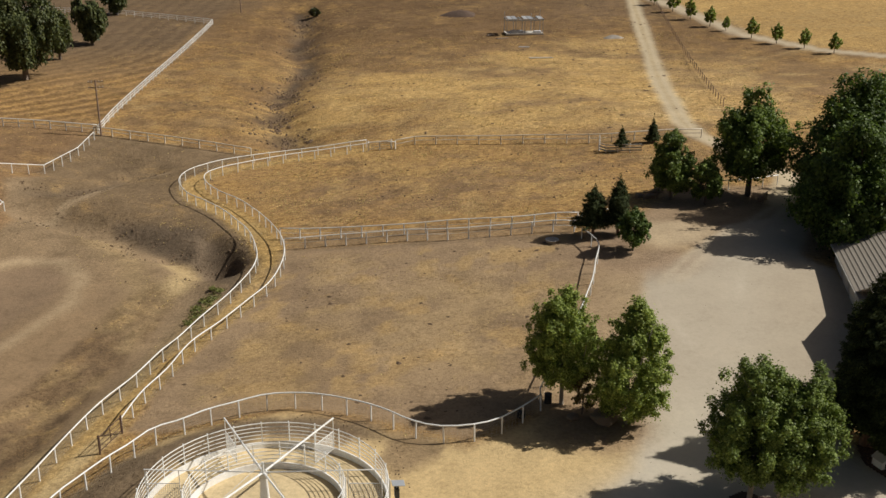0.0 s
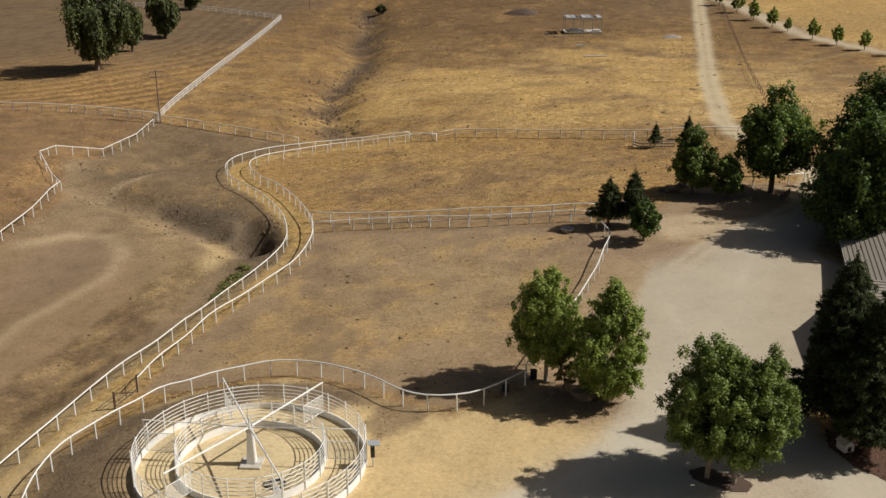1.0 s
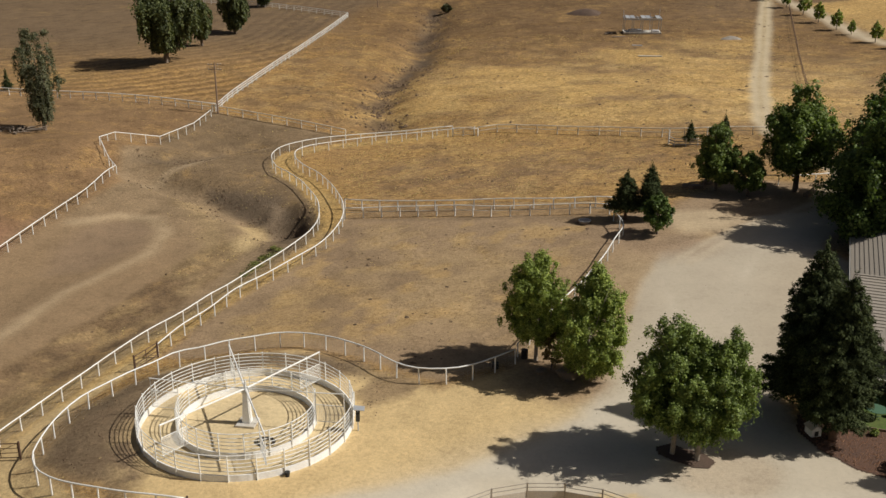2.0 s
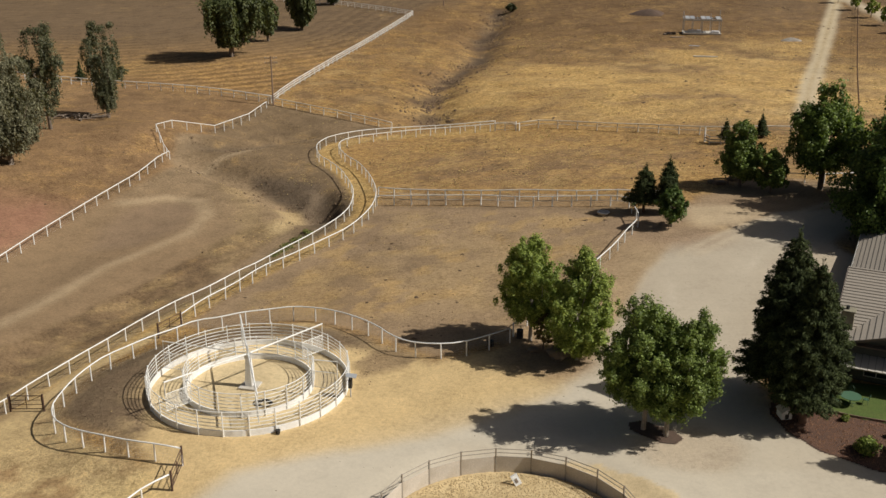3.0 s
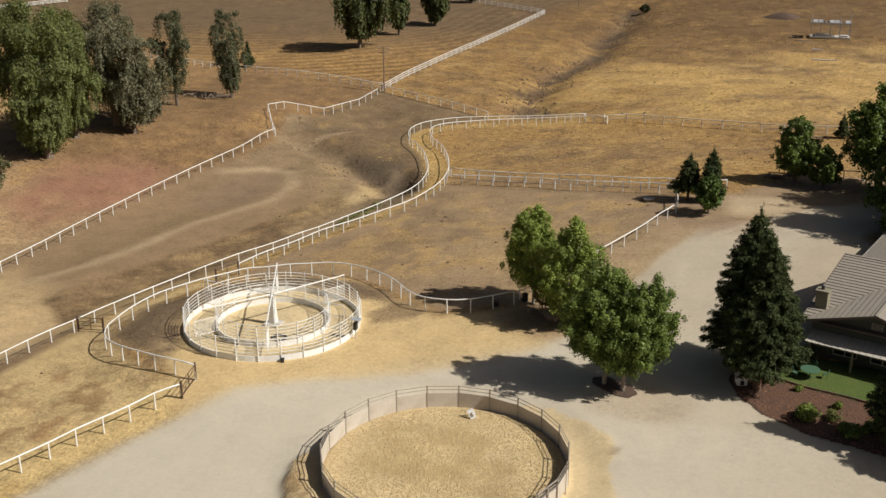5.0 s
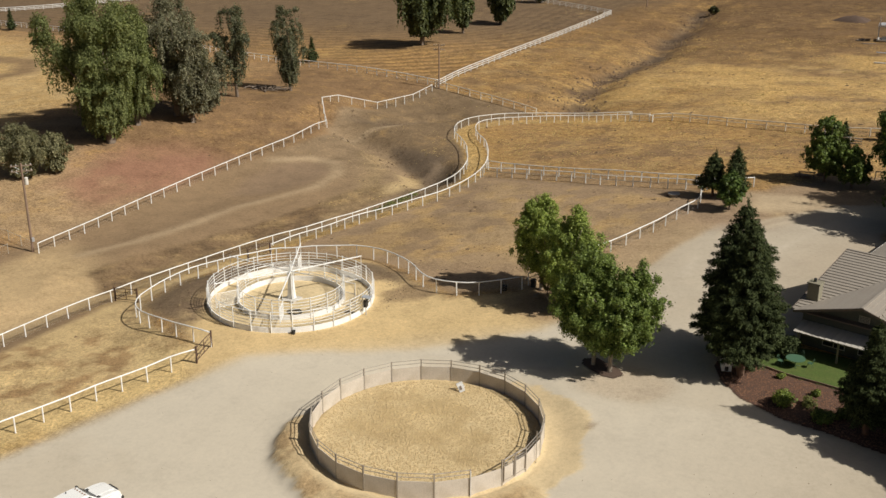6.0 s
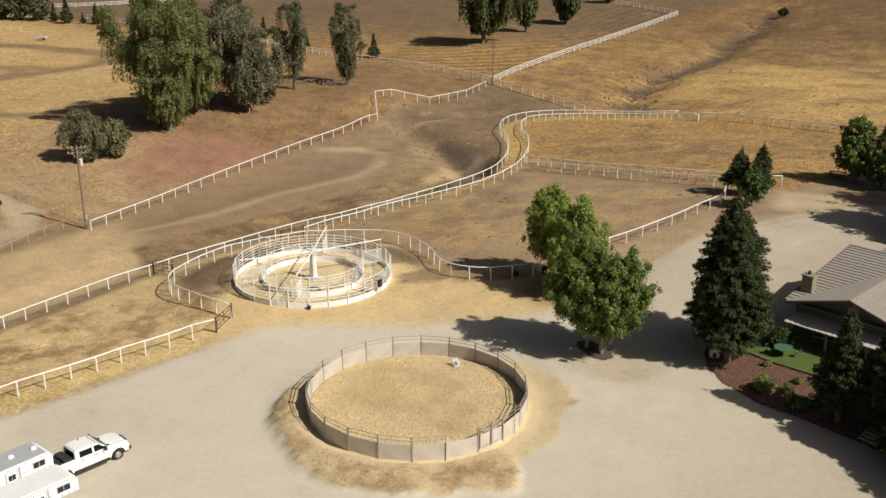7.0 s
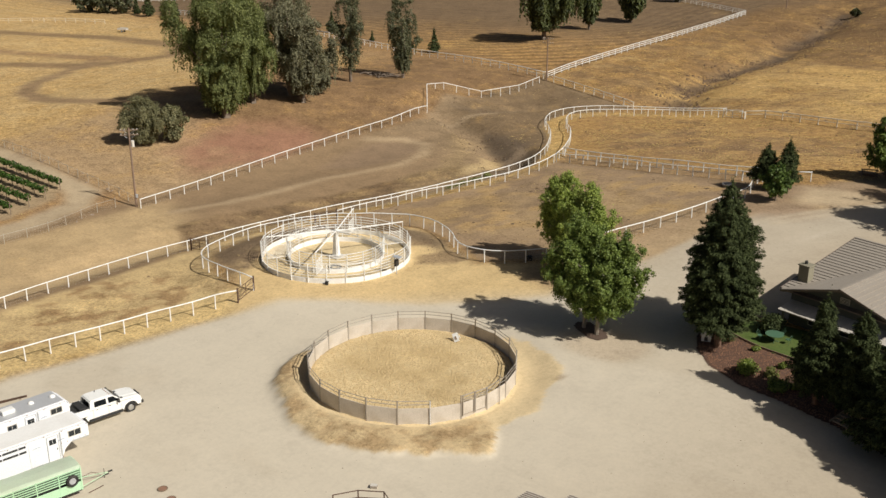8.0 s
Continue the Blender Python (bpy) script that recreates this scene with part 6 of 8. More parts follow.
for _k, (_x, _y, _r) in enumerate(((-23.8, 94.1, 0.7), (-23.5, 95.4, 0.9), (-23.0, 96.8, 1.1), (-22.7, 98.4, 1.0), (-22.4, 99.6, 1.0), (-22.1, 101.2, 0.8), (-23.8, 97.8, 0.7), (-23.3, 99.4, 0.6), (-22.8, 102.0, 0.5))):
    bush(_x, _y, _r * 1.15, 0.26, "low olive-green weeds in the damp wash", L_WEED, 260, 0.10, 90 + _k, "weeds")


# ---- the house ----
HU, HW = Vector((0.978, -0.208, 0)), Vector((0.208, 0.978, 0))
H0 = Vector((35.5, 67.4, 0))
HOUSE = Matrix(((HU.x, HW.x, 0, H0.x), (HU.y, HW.y, 0, H0.y), (0, 0, 1, 0), (0, 0, 0, 1)))


def slab(bm, top, thick):
    """A sheet with thickness from the corners of its upper face."""
    up = [bm.verts.new(p) for p in top]
    lo = [bm.verts.new((p[0], p[1], p[2] - thick)) for p in top]
    bm.faces.new(up)
    bm.faces.new(lo[::-1])
    n = len(top)
    for i in range(n):
        j = (i + 1) % n
        bm.faces.new((up[i], lo[i], lo[j], up[j]))
    bmesh.ops.recalc_face_normals(bm, faces=bm.faces[:])
    return bm


def house():
    root = thing("house", HOUSE, "single-storey ranch house with dark green walls and taupe roof", "house")
    eave, slope_a, slope_b = 5.9, 0.30, 0.176
    base = 1.2
    za = lambda u: eave + slope_a * min(u, 11.2 - u)
    zb = lambda w: eave + slope_b * w
    # walls with thickness; the south gable follows the roof
    wall_t = 0.2
    bm = bmesh.new()
    extrude_outline(bm, [(0.5, base), (10.7, base), (10.7, za(0.5) - 0.16), (5.6, za(5.6) - 0.16), (0.5, za(0.5) - 0.16)], wall_t, pose(0, 0.75, 0))
    gable = part("wall", bm, M_SIDING, root, "dark green lap-sided gable wall")
    for k in range(16):
        z = 2.7 + 0.27 * k
        lo, hi = 0.52, 10.68
        if z > za(0.5) - 0.2:
            lo = (z + 0.22 - eave) / slope_a
            hi = 11.2 - lo
        if hi - lo > 0.4:
            part("board", box(bmesh.new(), (hi - lo, 0.025, 0.035), ((lo + hi) / 2, 0.64, z)), M_SIDING, gable)
    part("wall", box(bmesh.new(), (wall_t, 12.0, 4.9), (0.6, 6.9, 3.55)), M_SIDING, root)
    part("wall", box(bmesh.new(), (11.0, wall_t, 4.4), (16.2, 3.0, 3.4)), M_SIDING, root)
    part("wall", box(bmesh.new(), (wall_t, 12.0, 4.4), (21.6, 8.9, 3.4)), M_SIDING, root)
    part("wall", box(bmesh.new(), (wall_t, 16.4, 3.1), (0.25, 21.4, 3.95)), M_PALESIDING, root, "pale grey side wall")
    part("wall", box(bmesh.new(), (10.5, wall_t, 3.1), (5.4, 29.6, 3.95)), M_PALESIDING, root)
    part("wall", box(bmesh.new(), (wall_t, 16.4, 3.1), (10.55, 21.4, 3.95)), M_PALESIDING, root)
    for w, wide in ((19.4, 2.7), (23.1, 2.7), (26.8, 2.7)):
        d = part("garage_door", box(bmesh.new(), (0.06, wide, 1.9), (0.12, w, 4.45), bevel=0.015), M_TRIM, root, "off-white sectional garage door")
        for k in range(3):
            part("seam", box(bmesh.new(), (0.02, wide - 0.1, 0.03), (0.085, w, 4.0 + 0.46 * k)), M_PALESIDING, d)
    # roofs laid in courses that step down the slope
    roof = part("roof", slab(bmesh.new(), [(0.05, 0.1, eave - 0.09), (0.05, 12, zb(12) - 0.09), (20, 12, zb(12) - 0.09), (20, 0.1, eave - 0.09)], 0.1), M_DARKROOF, root, "taupe metal tile roof in stepped courses")
    step = 0.5
    for k in range(24):
        w0, w1 = k * step, (k + 1) * step
        u0, u1 = slope_b * w0 / slope_a, slope_b * w1 / slope_a
        z0, z1 = zb(w0) + 0.09, zb(w1) + 0.025
        for quad in (((-0.25, w0, z0), (min(u0, 5.6), w0, z0), (min(u1, 5.6), w1, z1), (-0.25, w1, z1)),
                     ((max(11.2 - u0, 5.6), w0, z0), (20.2, w0, z0), (20.2, w1, z1), (max(11.2 - u1, 5.6), w1, z1))):
            part("roof_course", slab(bmesh.new(), quad, 0.07), M_ROOF, roof)
        if w0 >= 12:
            break
    part("ridge_cap", box(bmesh.new(), (20.5, 0.28, 0.1), (9.95, 12.02, zb(12) + 0.06), bevel=0.03), M_ROOF, roof)
    part("rear_slope", slab(bmesh.new(), [(-0.2, 12.1, zb(12)), (20.2, 12.1, zb(12)), (20.2, 17.4, eave - 0.4), (-0.2, 17.4, eave - 0.4)], 0.12), M_ROOF, roof)
    rake = part("rake_board", bmesh_board((-0.3, 0, eave - 0.02), (-0.3, 12, zb(12) - 0.02)), M_DARKROOF, roof)
    roof_a = part("roof", slab(bmesh.new(), [(0.1, -0.3, za(0.1) - 0.1), (5.6, -0.3, za(5.6) - 0.1), (5.6, 9.5, za(5.6) - 0.1), (0.1, 0.1, za(0.1) - 0.1)], 0.1), M_DARKROOF, root, "taupe gable roof over the porch side")
    for k in range(12):
        u0, u1 = k * 5.6 / 12, (k + 1) * 5.6 / 12
        z0, z1 = za(u0) + 0.09, za(u1) + 0.03
        v0, v1 = max(u0 * slope_a / slope_b, 0.0), u1 * slope_a / slope_b
        part("roof_course", slab(bmesh.new(), [(u0, -0.45, z0), (u1, -0.45, z1), (u1, v1, z1), (u0, v0, z0)], 0.07), M_ROOF, roof_a)
        part("roof_course", slab(bmesh.new(), [(11.2 - u0, v0, z0), (11.2 - u1, v1, z1), (11.2 - u1, -0.45, z1), (11.2 - u0, -0.45, z0)], 0.07), M_ROOF, roof_a)
    part("ridge_cap", box(bmesh.new(), (0.28, 10.0, 0.1), (5.6, 4.5, za(5.6) + 0.07), bevel=0.03), M_ROOF, roof_a)
    for s in (0, 1):
        a, b = ((0.0, -0.48, eave), (5.6, -0.48, za(5.6))) if s == 0 else ((5.6, -0.48, za(5.6)), (11.2, -0.48, eave))
        part("barge_board", bmesh_board(a, b), M_DARKROOF, roof_a)
    # north wing
    zc = lambda u: 5.58 + 0.355 * (u + 0.3)
    roof_c = part("roof", slab(bmesh.new(), [(-0.2, 13.0, zc(-0.2) - 0.09), (5.4, 13.0, zc(5.4) - 0.09), (5.4, 29.9, zc(5.4) - 0.09), (-0.2, 29.9, zc(-0.2) - 0.09)], 0.1), M_DARKROOF, root, "taupe roof over the north wing")
    for k in range(14):
        u0, u1 = -0.3 + k * 0.407, -0.3 + (k + 1) * 0.407
        z0, z1 = zc(u0) + 0.075, zc(u1) + 0.02
        part("roof_course", slab(bmesh.new(), [(u0, 12.9, z0), (u1, 12.9, z1), (u1, 30.0, z1), (u0, 30.0, z0)], 0.06), M_ROOF, roof_c)
        part("roof_course", slab(bmesh.new(), [(10.8 - u0, 30.0, z0), (10.8 - u1, 30.0, z1), (10.8 - u1, 12.9, z1), (10.8 - u0, 12.9, z0)], 0.06), M_ROOF, roof_c)
    part("ridge_cap", box(bmesh.new(), (0.28, 17.2, 0.1), (5.4, 21.45, zc(5.4) + 0.07), bevel=0.03), M_ROOF, roof_c)
    bm = bmesh.new()
    extrude_outline(bm, [(0.1, 5.45), (10.7, 5.45), (5.4, zc(5.4) - 0.2)], 0.15, pose(0, 29.55, 0))
    part("gable_board", bm, M_PALESIDING, roof_c)
    gutter = path_tube(bmesh.new(), [(-0.36, 12.9, 5.56), (-0.36, 30.0, 5.56)], 0.06, 8)
    part("gutter", gutter, M_TRIM, roof_c)
    # chimney
    bm = box(bmesh.new(), (1.0, 0.9, 3.6), (0.62, 2.4, 5.98), bevel=0.02)
    chim = part("chimney", bm, M_STUCCO, root, "olive stucco chimney with a flat cap")
    part("cap", box(bmesh.new(), (1.17, 1.07, 0.12), (0.62, 2.4, 7.81), bevel=0.02), M_STUCCO, chim)
    part("flue", tube(bmesh.new(), (0.55, 2.4, 7.83), (0.55, 2.4, 8.16), 0.14, 0.14, 10), M_BLACKTRIM, chim)
    # porch roof and posts
    porch = part("porch_roof", slab(bmesh.new(), [(0.6, -1.4, 4.52), (11.4, -1.4, 4.52), (11.4, 0.66, 4.86), (0.6, 0.66, 4.86)], 0.12), M_DARKROOF, root, "pale ribbed porch roof")
    for k in range(20):
        u = 0.6 + k * 0.54
        part("porch_sheet", slab(bmesh.new(), [(u, -1.48, 4.58), (u + 0.5, -1.48, 4.55), (u + 0.5, 0.64, 4.90), (u, 0.64, 4.93)], 0.04), M_PORCH, porch)
    for u in (1.0, 4.4, 7.8, 11.1):
        part("porch_post", box(bmesh.new(), (0.16, 0.16, 3.2), (u, -1.2, 2.90), bevel=0.015), M_STUCCO, root)
    part("porch_floor", box(bmesh.new(), (11.2, 2.3, 0.5), (5.9, -0.5, 2.15), bevel=0.02), M_CONCRETE, root)
    # windows and a vent
    for u, wide in ((3.4, 1.9), (6.4, 1.9), (9.4, 1.5)):
        win = part("window", box(bmesh.new(), (wide, 0.1, 1.35), (u, 0.62, 3.75), bevel=0.01), M_TRIM, root, "white-framed window with dark glass")
        for s in (-1, 1):
            part("pane", box(bmesh.new(), (wide / 2 - 0.1, 0.03, 1.17), (u + s * (wide / 4 - 0.01), 0.565, 3.75)), M_GLASS, win)
    vent = part("attic_vent", box(bmesh.new(), (0.9, 0.08, 0.55), (5.6, 0.61, 6.3), bevel=0.01), M_PALESIDING, root)
    for k in range(4):
        part("slat", box(bmesh.new(), (0.8, 0.05, 0.04), (5.6, 0.565, 6.12 + 0.12 * k), (25, 0, 0)), M_SIDING, vent)
    return root


def bmesh_board(a, b, wide=0.06, high=0.2):
    a, b = Vector(a), Vector(b)
    bm = bmesh.new()
    d = (b - a).normalized()
    side = Vector((0, 0, 1)).cross(d).normalized() * wide / 2
    up = Vector((0, 0, high / 2))
    rings = [[bm.verts.new(p + s * side + t * up) for s, t in ((1, 1), (-1, 1), (-1, -1), (1, -1))] for p in (a, b)]
    for i in range(4):
        j = (i + 1) % 4
        bm.faces.new((rings[0][i], rings[0][j], rings[1][j], rings[1][i]))
    bm.faces.new(rings[0][::-1])
    bm.faces.new(rings[1])
    bmesh.ops.recalc_face_normals(bm, faces=bm.faces[:])
    return bm


house()


# ---- garden things ----
def lawn_edging():
    pts = [(31.9, 64.4), (32.2, 63.3), (36, 61.7), (41, 60.8), (47, 58.5), (54, 56.5)]
    fine = spline(pts, 0.8)
    root = thing("lawn_edging", pose(fine[0][0], fine[0][1], gz(*fine[0])), "thin brown timber edging between lawn and mulch", "edging")
    o = Vector((fine[0][0], fine[0][1], gz(*fine[0])))
    for a, b in zip(fine, fine[1:]):
        A, B = Vector((*a, gz(*a))) - o, Vector((*b, gz(*b))) - o
        part("board", bmesh_board(A + Vector((0, 0, 0.1)), B + Vector((0, 0, 0.1)), 0.06, 0.26), M_POLE, root)


lawn_edging()


def patio_set(x, y):
    z = gz(x, y) + 0.09
    t = thing("patio_table", pose(x, y, z), "round green painted steel patio table on the lawn", "table")
    bm = bmesh.new()
    disc(bm, 0.78, 0.70, 0.735, sides=28)
    part("tabletop", bm, M_GREENPATIO, t)
    part("pedestal", tube(bmesh.new(), (0, 0, 0.0), (0, 0, 0.70), 0.05, 0.04, 10), M_GREENPATIO, t)
    for k in range(4):
        a = k * math.pi / 2 + 0.4
        part("foot", tube(bmesh.new(), (0, 0, 0.12), (0.45 * math.cos(a), 0.45 * math.sin(a), 0.02), 0.022, 0.022, 6), M_GREENPATIO, t)
    c = thing("patio_chair", pose(x + 1.15, y + 0.25, z, 0, 0, 80), "green painted steel garden chair beside the table", "chair", "chairs round the patio table")
    bm = bmesh.new()
    disc(bm, 0.23, 0.43, 0.455, sides=18)
    part("seat", bm, M_GREENPATIO, c)
    back = bmesh.new()
    path_tube(back, [(-0.2, -0.2, 0.45), (-0.19, -0.27, 0.75), (0, -0.3, 0.9), (0.19, -0.27, 0.75), (0.2, -0.2, 0.45)], 0.014, 6)
    for dx in (-0.08, 0.0, 0.08):
        tube(back, (dx, -0.21, 0.45), (dx, -0.29, 0.86), 0.008, 0.008, 5)
    part("backrest", back, M_GREENPATIO, c)
    for sx in (-1, 1):
        for sy in (-1, 1):
            part("leg", tube(bmesh.new(), (sx * 0.15, sy * 0.15, 0.44), (sx * 0.2, sy * 0.2, 0.0), 0.014, 0.014, 6), M_GREENPATIO, c)
    for dx, dy, a in ((-1.1, -0.4, 250), (0.2, 1.2, 165), (-0.7, 0.95, 210)):
        copy_thing(c, pose(x + dx, y + dy, z, 0, 0, a))


patio_set(36.6, 63.4)


def dog_house():
    x, y = 31.6, 60.7
    root = thing("dog_house", pose(x, y, gz(x, y) + 0.05, 0, 0, 200), "small white wooden kennel under the tall conifer", "kennel")
    bm = bmesh.new()
    extrude_outline(bm, [(-0.4, 0), (0.4, 0), (0.4, 0.55), (0, 0.82), (-0.4, 0.55)], 0.95)
    part("body", bm, M_WHITE, root)
    for s in (-1, 1):
        part("roof_board", box(bmesh.new(), (0.58, 1.1, 0.04), (s * 0.24, 0, 0.73), (0, s * 34, 0)), M_TRIM, root)
    # the body is closed; a black panel paints the shade of its entrance
    part("doorway", box(bmesh.new(), (0.3, 0.03, 0.4), (0, 0.475, 0.24)), M_BLACKTRIM, root, "black panel standing in for the shaded entrance")
    return root


dog_house()


def garden_steps():
    x, y = 45.8, 53.4
    root = thing("garden_steps", pose(x, y, gz(x, y), 0, 0, 163), "weathered timber garden steps through the bed", "steps")
    for k in range(5):
        part("tread", box(bmesh.new(), (1.3, 0.36, 0.13), (0, -0.42 * k, 0.10 + 0.11 * k), (0, 0, random.uniform(-1, 1)), 0.015), M_STEPWOOD, root)
    for s in (-1, 1):
        part("stringer", box(bmesh.new(), (0.1, 2.4, 0.24), (s * 0.7, -0.85, 0.28), (-12, 0, 0), 0.01), M_STEPWOOD, root)
    return root


garden_steps()


# ---- power poles ----
def power_pole(x, y, h, label, arm=True, can=False, turn=20):
    root = thing("power_pole", pose(x, y, gz(x, y), 0, 0, turn), label, "power pole", "power poles")
    part("shaft", tube(bmesh.new(), (0, 0, -0.6), (0, 0, h), 0.16, 0.11, 10), M_POLE, root)
    if arm:
        for dz in (0.35, 1.25) if not can else (0.35, 1.0):
            a = part("crossarm", box(bmesh.new(), (2.4, 0.1, 0.12), (0, 0.14, h - dz), bevel=0.01), M_WOOD, root, "greyed timber crossarm")
            for dx in (-1.05, -0.55, 0.55, 1.05):
                part("insulator", tube(bmesh.new(), (dx, 0.14, h - dz + 0.06), (dx, 0.14, h - dz + 0.24), 0.045, 0.03, 8), M_TRIM, a)
            bm = bmesh.new()
            for s in (-1, 1):
                tube(bm, (0, 0.14, h - dz - 0.6), (s * 0.75, 0.14, h - dz - 0.05), 0.015, 0.015, 5)
            part("brace", bm, M_STEEL, a)
    if can:
        c = part("transformer", tube(bmesh.new(), (0.35, 0, h - 2.6), (0.35, 0, h - 1.8), 0.22, 0.22, 14), M_TRIM, root, "pale grey transformer can")
        part("lid", tube(bmesh.new(), (0.35, 0, h - 1.8), (0.35, 0, h - 1.72), 0.23, 0.12, 14), M_TRIM, c)
        part("meter_box", box(bmesh.new(), (0.3, 0.18, 0.5), (0.2, -0.15, 1.6), bevel=0.02), M_STEEL, root)
    return root


power_pole(-52.8, 163.6, 9.2, "brown wooden power pole with two crossarms at the fence corner", True, False, 15)
power_pole(-50.9, 59.6, 11.0, "brown wooden power pole with a transformer by the fence end", True, True, 50)
power_pole(-51.4, 292.8, 9.0, "far wooden power pole on the hillside", True, False, 10)


# ---- vehicles ----
def wheel(root, x, y, r, wide, mat_rim, name="wheel"):
    w = part(name, tube(bmesh.new(), (x, y - wide * 0.42, r), (x, y + wide * 0.42, r), r * 0.52, r * 0.52, 18), M_BLACKTRIM, root)
    bm = bmesh.new()
    pts = ring_points(r - wide * 0.36, 0, 26)
    path_tube(bm, [(x + px, y, r + py) for px, py, _ in pts], wide * 0.36, 8, True)
    bm.transform(Matrix.Translation((0, y, 0)) @ Matrix.Diagonal((1, 1.35, 1, 1)) @ Matrix.Translation((0, -y, 0)))
    part("tyre", bm, M_BLACK, w, smooth_faces=True)
    s = 1 if y > 0 else -1
    bm = tube(bmesh.new(), (x, y + s * wide * 0.36, r), (x, y + s * wide * 0.46, r), r * 0.56, r * 0.5, 18)
    tube(bm, (x, y + s * wide * 0.44, r), (x, y + s * wide * 0.5, r), r * 0.2, r * 0.14, 10)
    part("rim", bm, mat_rim, w)


def pickup(x, y, heading):
    """Crew-cab pickup; x ahead, y to its left."""
    root = thing("pickup_truck", pose(x, y, gz(x, y), 0, 0, heading), "white crew-cab pickup truck parked on the gravel", "pickup truck")
    hw = 1.01

    def arch(cx, r=0.56):
        return [(cx + r * math.cos(t), 0.44 + r * math.sin(t)) for t in np.linspace(0.12, math.pi - 0.12, 11)]

    def side(z):
        return hw - 0.02 - max(0.0, z - 1.38) * 0.27

    # lower body with wheel arches, hood falling to the nose; bumper at 3.2, tail at -3.25
    low = [(3.14, 0.55)] + arch(2.15) + arch(-2.05) + [(-3.2, 0.6), (-3.24, 1.32), (-1.2, 1.34), (-1.15, 1.40), (1.7, 1.44), (2.2, 1.42), (2.7, 1.36), (3.0, 1.25), (3.14, 1.06), (3.2, 0.85)]
    bm = bmesh.new()
    extrude_outline(bm, low, hw * 2)
    bmesh.ops.recalc_face_normals(bm, faces=bm.faces[:])
    for v in bm.verts:
        if v.co.x > 2.2 and abs(v.co.y) > 0.5:
            v.co.y *= 1 - 0.16 * ((v.co.x - 2.2) / 1.0) ** 2
    bmesh.ops.bevel(bm, geom=[e for e in bm.edges if all(abs(v.co.y) > 0.8 for v in e.verts) and e.verts[0].co.y * e.verts[1].co.y > 0 and min(v.co.z for v in e.verts) > 1.0], offset=0.09, segments=3, affect="EDGES")
    body = part("body", bm, M_CARWHITE, root, smooth_faces=False)
    part("hood_bulge", box(bmesh.new(), (1.35, 1.05, 0.10), (2.15, 0, 1.385), (0, 4, 0), 0.04), M_CARWHITE, body)
    part("cowl", box(bmesh.new(), (0.18, 1.6, 0.04), (1.56, 0, 1.43), bevel=0.01), M_BLACKTRIM, body)
    # cab
    bm = bmesh.new()
    prof = [(1.55, 1.39), (0.86, 1.95), (0.52, 2.03), (-0.2, 2.05), (-0.85, 2.03), (-1.08, 1.95), (-1.17, 1.34)]
    rings = []
    for s in (-1, 1):
        rings.append([bm.verts.new((a, s * side(b), b)) for a, b in prof])
    n = len(prof)
    bm.faces.new(rings[0])
    bm.faces.new(rings[1][::-1])
    for i in range(n):
        j = (i + 1) % n
        bm.faces.new((rings[0][j], rings[0][i], rings[1][i], rings[1][j]))
    bmesh.ops.recalc_face_normals(bm, faces=bm.faces[:])
    bmesh.ops.bevel(bm, geom=[e for e in bm.edges if min(v.co.z for v in e.verts) > 1.9], offset=0.07, segments=3, affect="EDGES")
    cab = part("cab", bm, M_CARWHITE, root)

    # glass set proud of the cab
    def pane(name, pts):
        b = bmesh.new()
        f = b.faces.new([b.verts.new(p) for p in pts])
        bmesh.ops.solidify(b, geom=[f], thickness=0.012)
        part(name, b, M_GLASS, cab)

    z0, z1 = 1.47, 1.90
    w0, w1 = side(z0) + 0.012, side(z1) + 0.012
    pane("windscreen", [(1.515, -0.84, 1.435), (1.515, 0.84, 1.435), (0.925, 0.76, 1.915), (0.925, -0.76, 1.915)])
    pane("rear_window", [(-1.165, -0.72, 1.45), (-1.165, 0.72, 1.45), (-1.10, 0.68, 1.90), (-1.10, -0.68, 1.90)])
    for s in (-1, 1):
        pane("side_window", [(1.27, s * w0, z0), (0.36, s * w0, z0), (0.36, s * w1, z1), (0.78, s * w1, z1)])
        pane("side_window", [(0.20, s * w0, z0), (-0.80, s * w0, z0), (-0.76, s * w1, z1), (0.20, s * w1, z1)])
        part("mirror", box(bmesh.new(), (0.14, 0.26, 0.34), (1.12, s * 1.2, 1.55), bevel=0.03), M_BLACKTRIM, cab)
        part("running_board", box(bmesh.new(), (2.75, 0.24, 0.07), (0.05, s * 1.05, 0.46), bevel=0.02), M_BLACKTRIM, root, "black running board")
        part("sill", box(bmesh.new(), (2.8, 0.05, 0.16), (0.05, s * (hw - 0.005), 0.52), bevel=0.01), M_BLACKTRIM, root)
        part("headlight", box(bmesh.new(), (0.12, 0.36, 0.24), (3.06, s * 0.66, 1.0), (0, 0, s * 16), 0.03), M_LAMPCLEAR, body)
        part("tail_light", box(bmesh.new(), (0.05, 0.14, 0.4), (-3.23, s * 0.9, 1.05), bevel=0.02), M_LAMPRED, body)
        for hx in (0.45, -0.62):
            part("door_handle", box(bmesh.new(), (0.18, 0.03, 0.04), (hx, s * (hw + 0.012), 1.24), bevel=0.01), M_BLACKTRIM, body)
        for hx in (1.38, 0.29, -0.95):
            part("door_seam", box(bmesh.new(), (0.014, 0.012, 0.72), (hx, s * hw, 0.98)), M_BLACKTRIM, body)
        for cx in (2.15, -2.05):
            lin = [(cx + 0.55 * math.cos(t), s * (hw - 0.03), 0.44 + 0.55 * math.sin(t)) for t in np.linspace(0.1, math.pi - 0.1, 14)]
            part("arch_lip", path_tube(bmesh.new(), lin, 0.05, 6), M_BLACKTRIM, body)
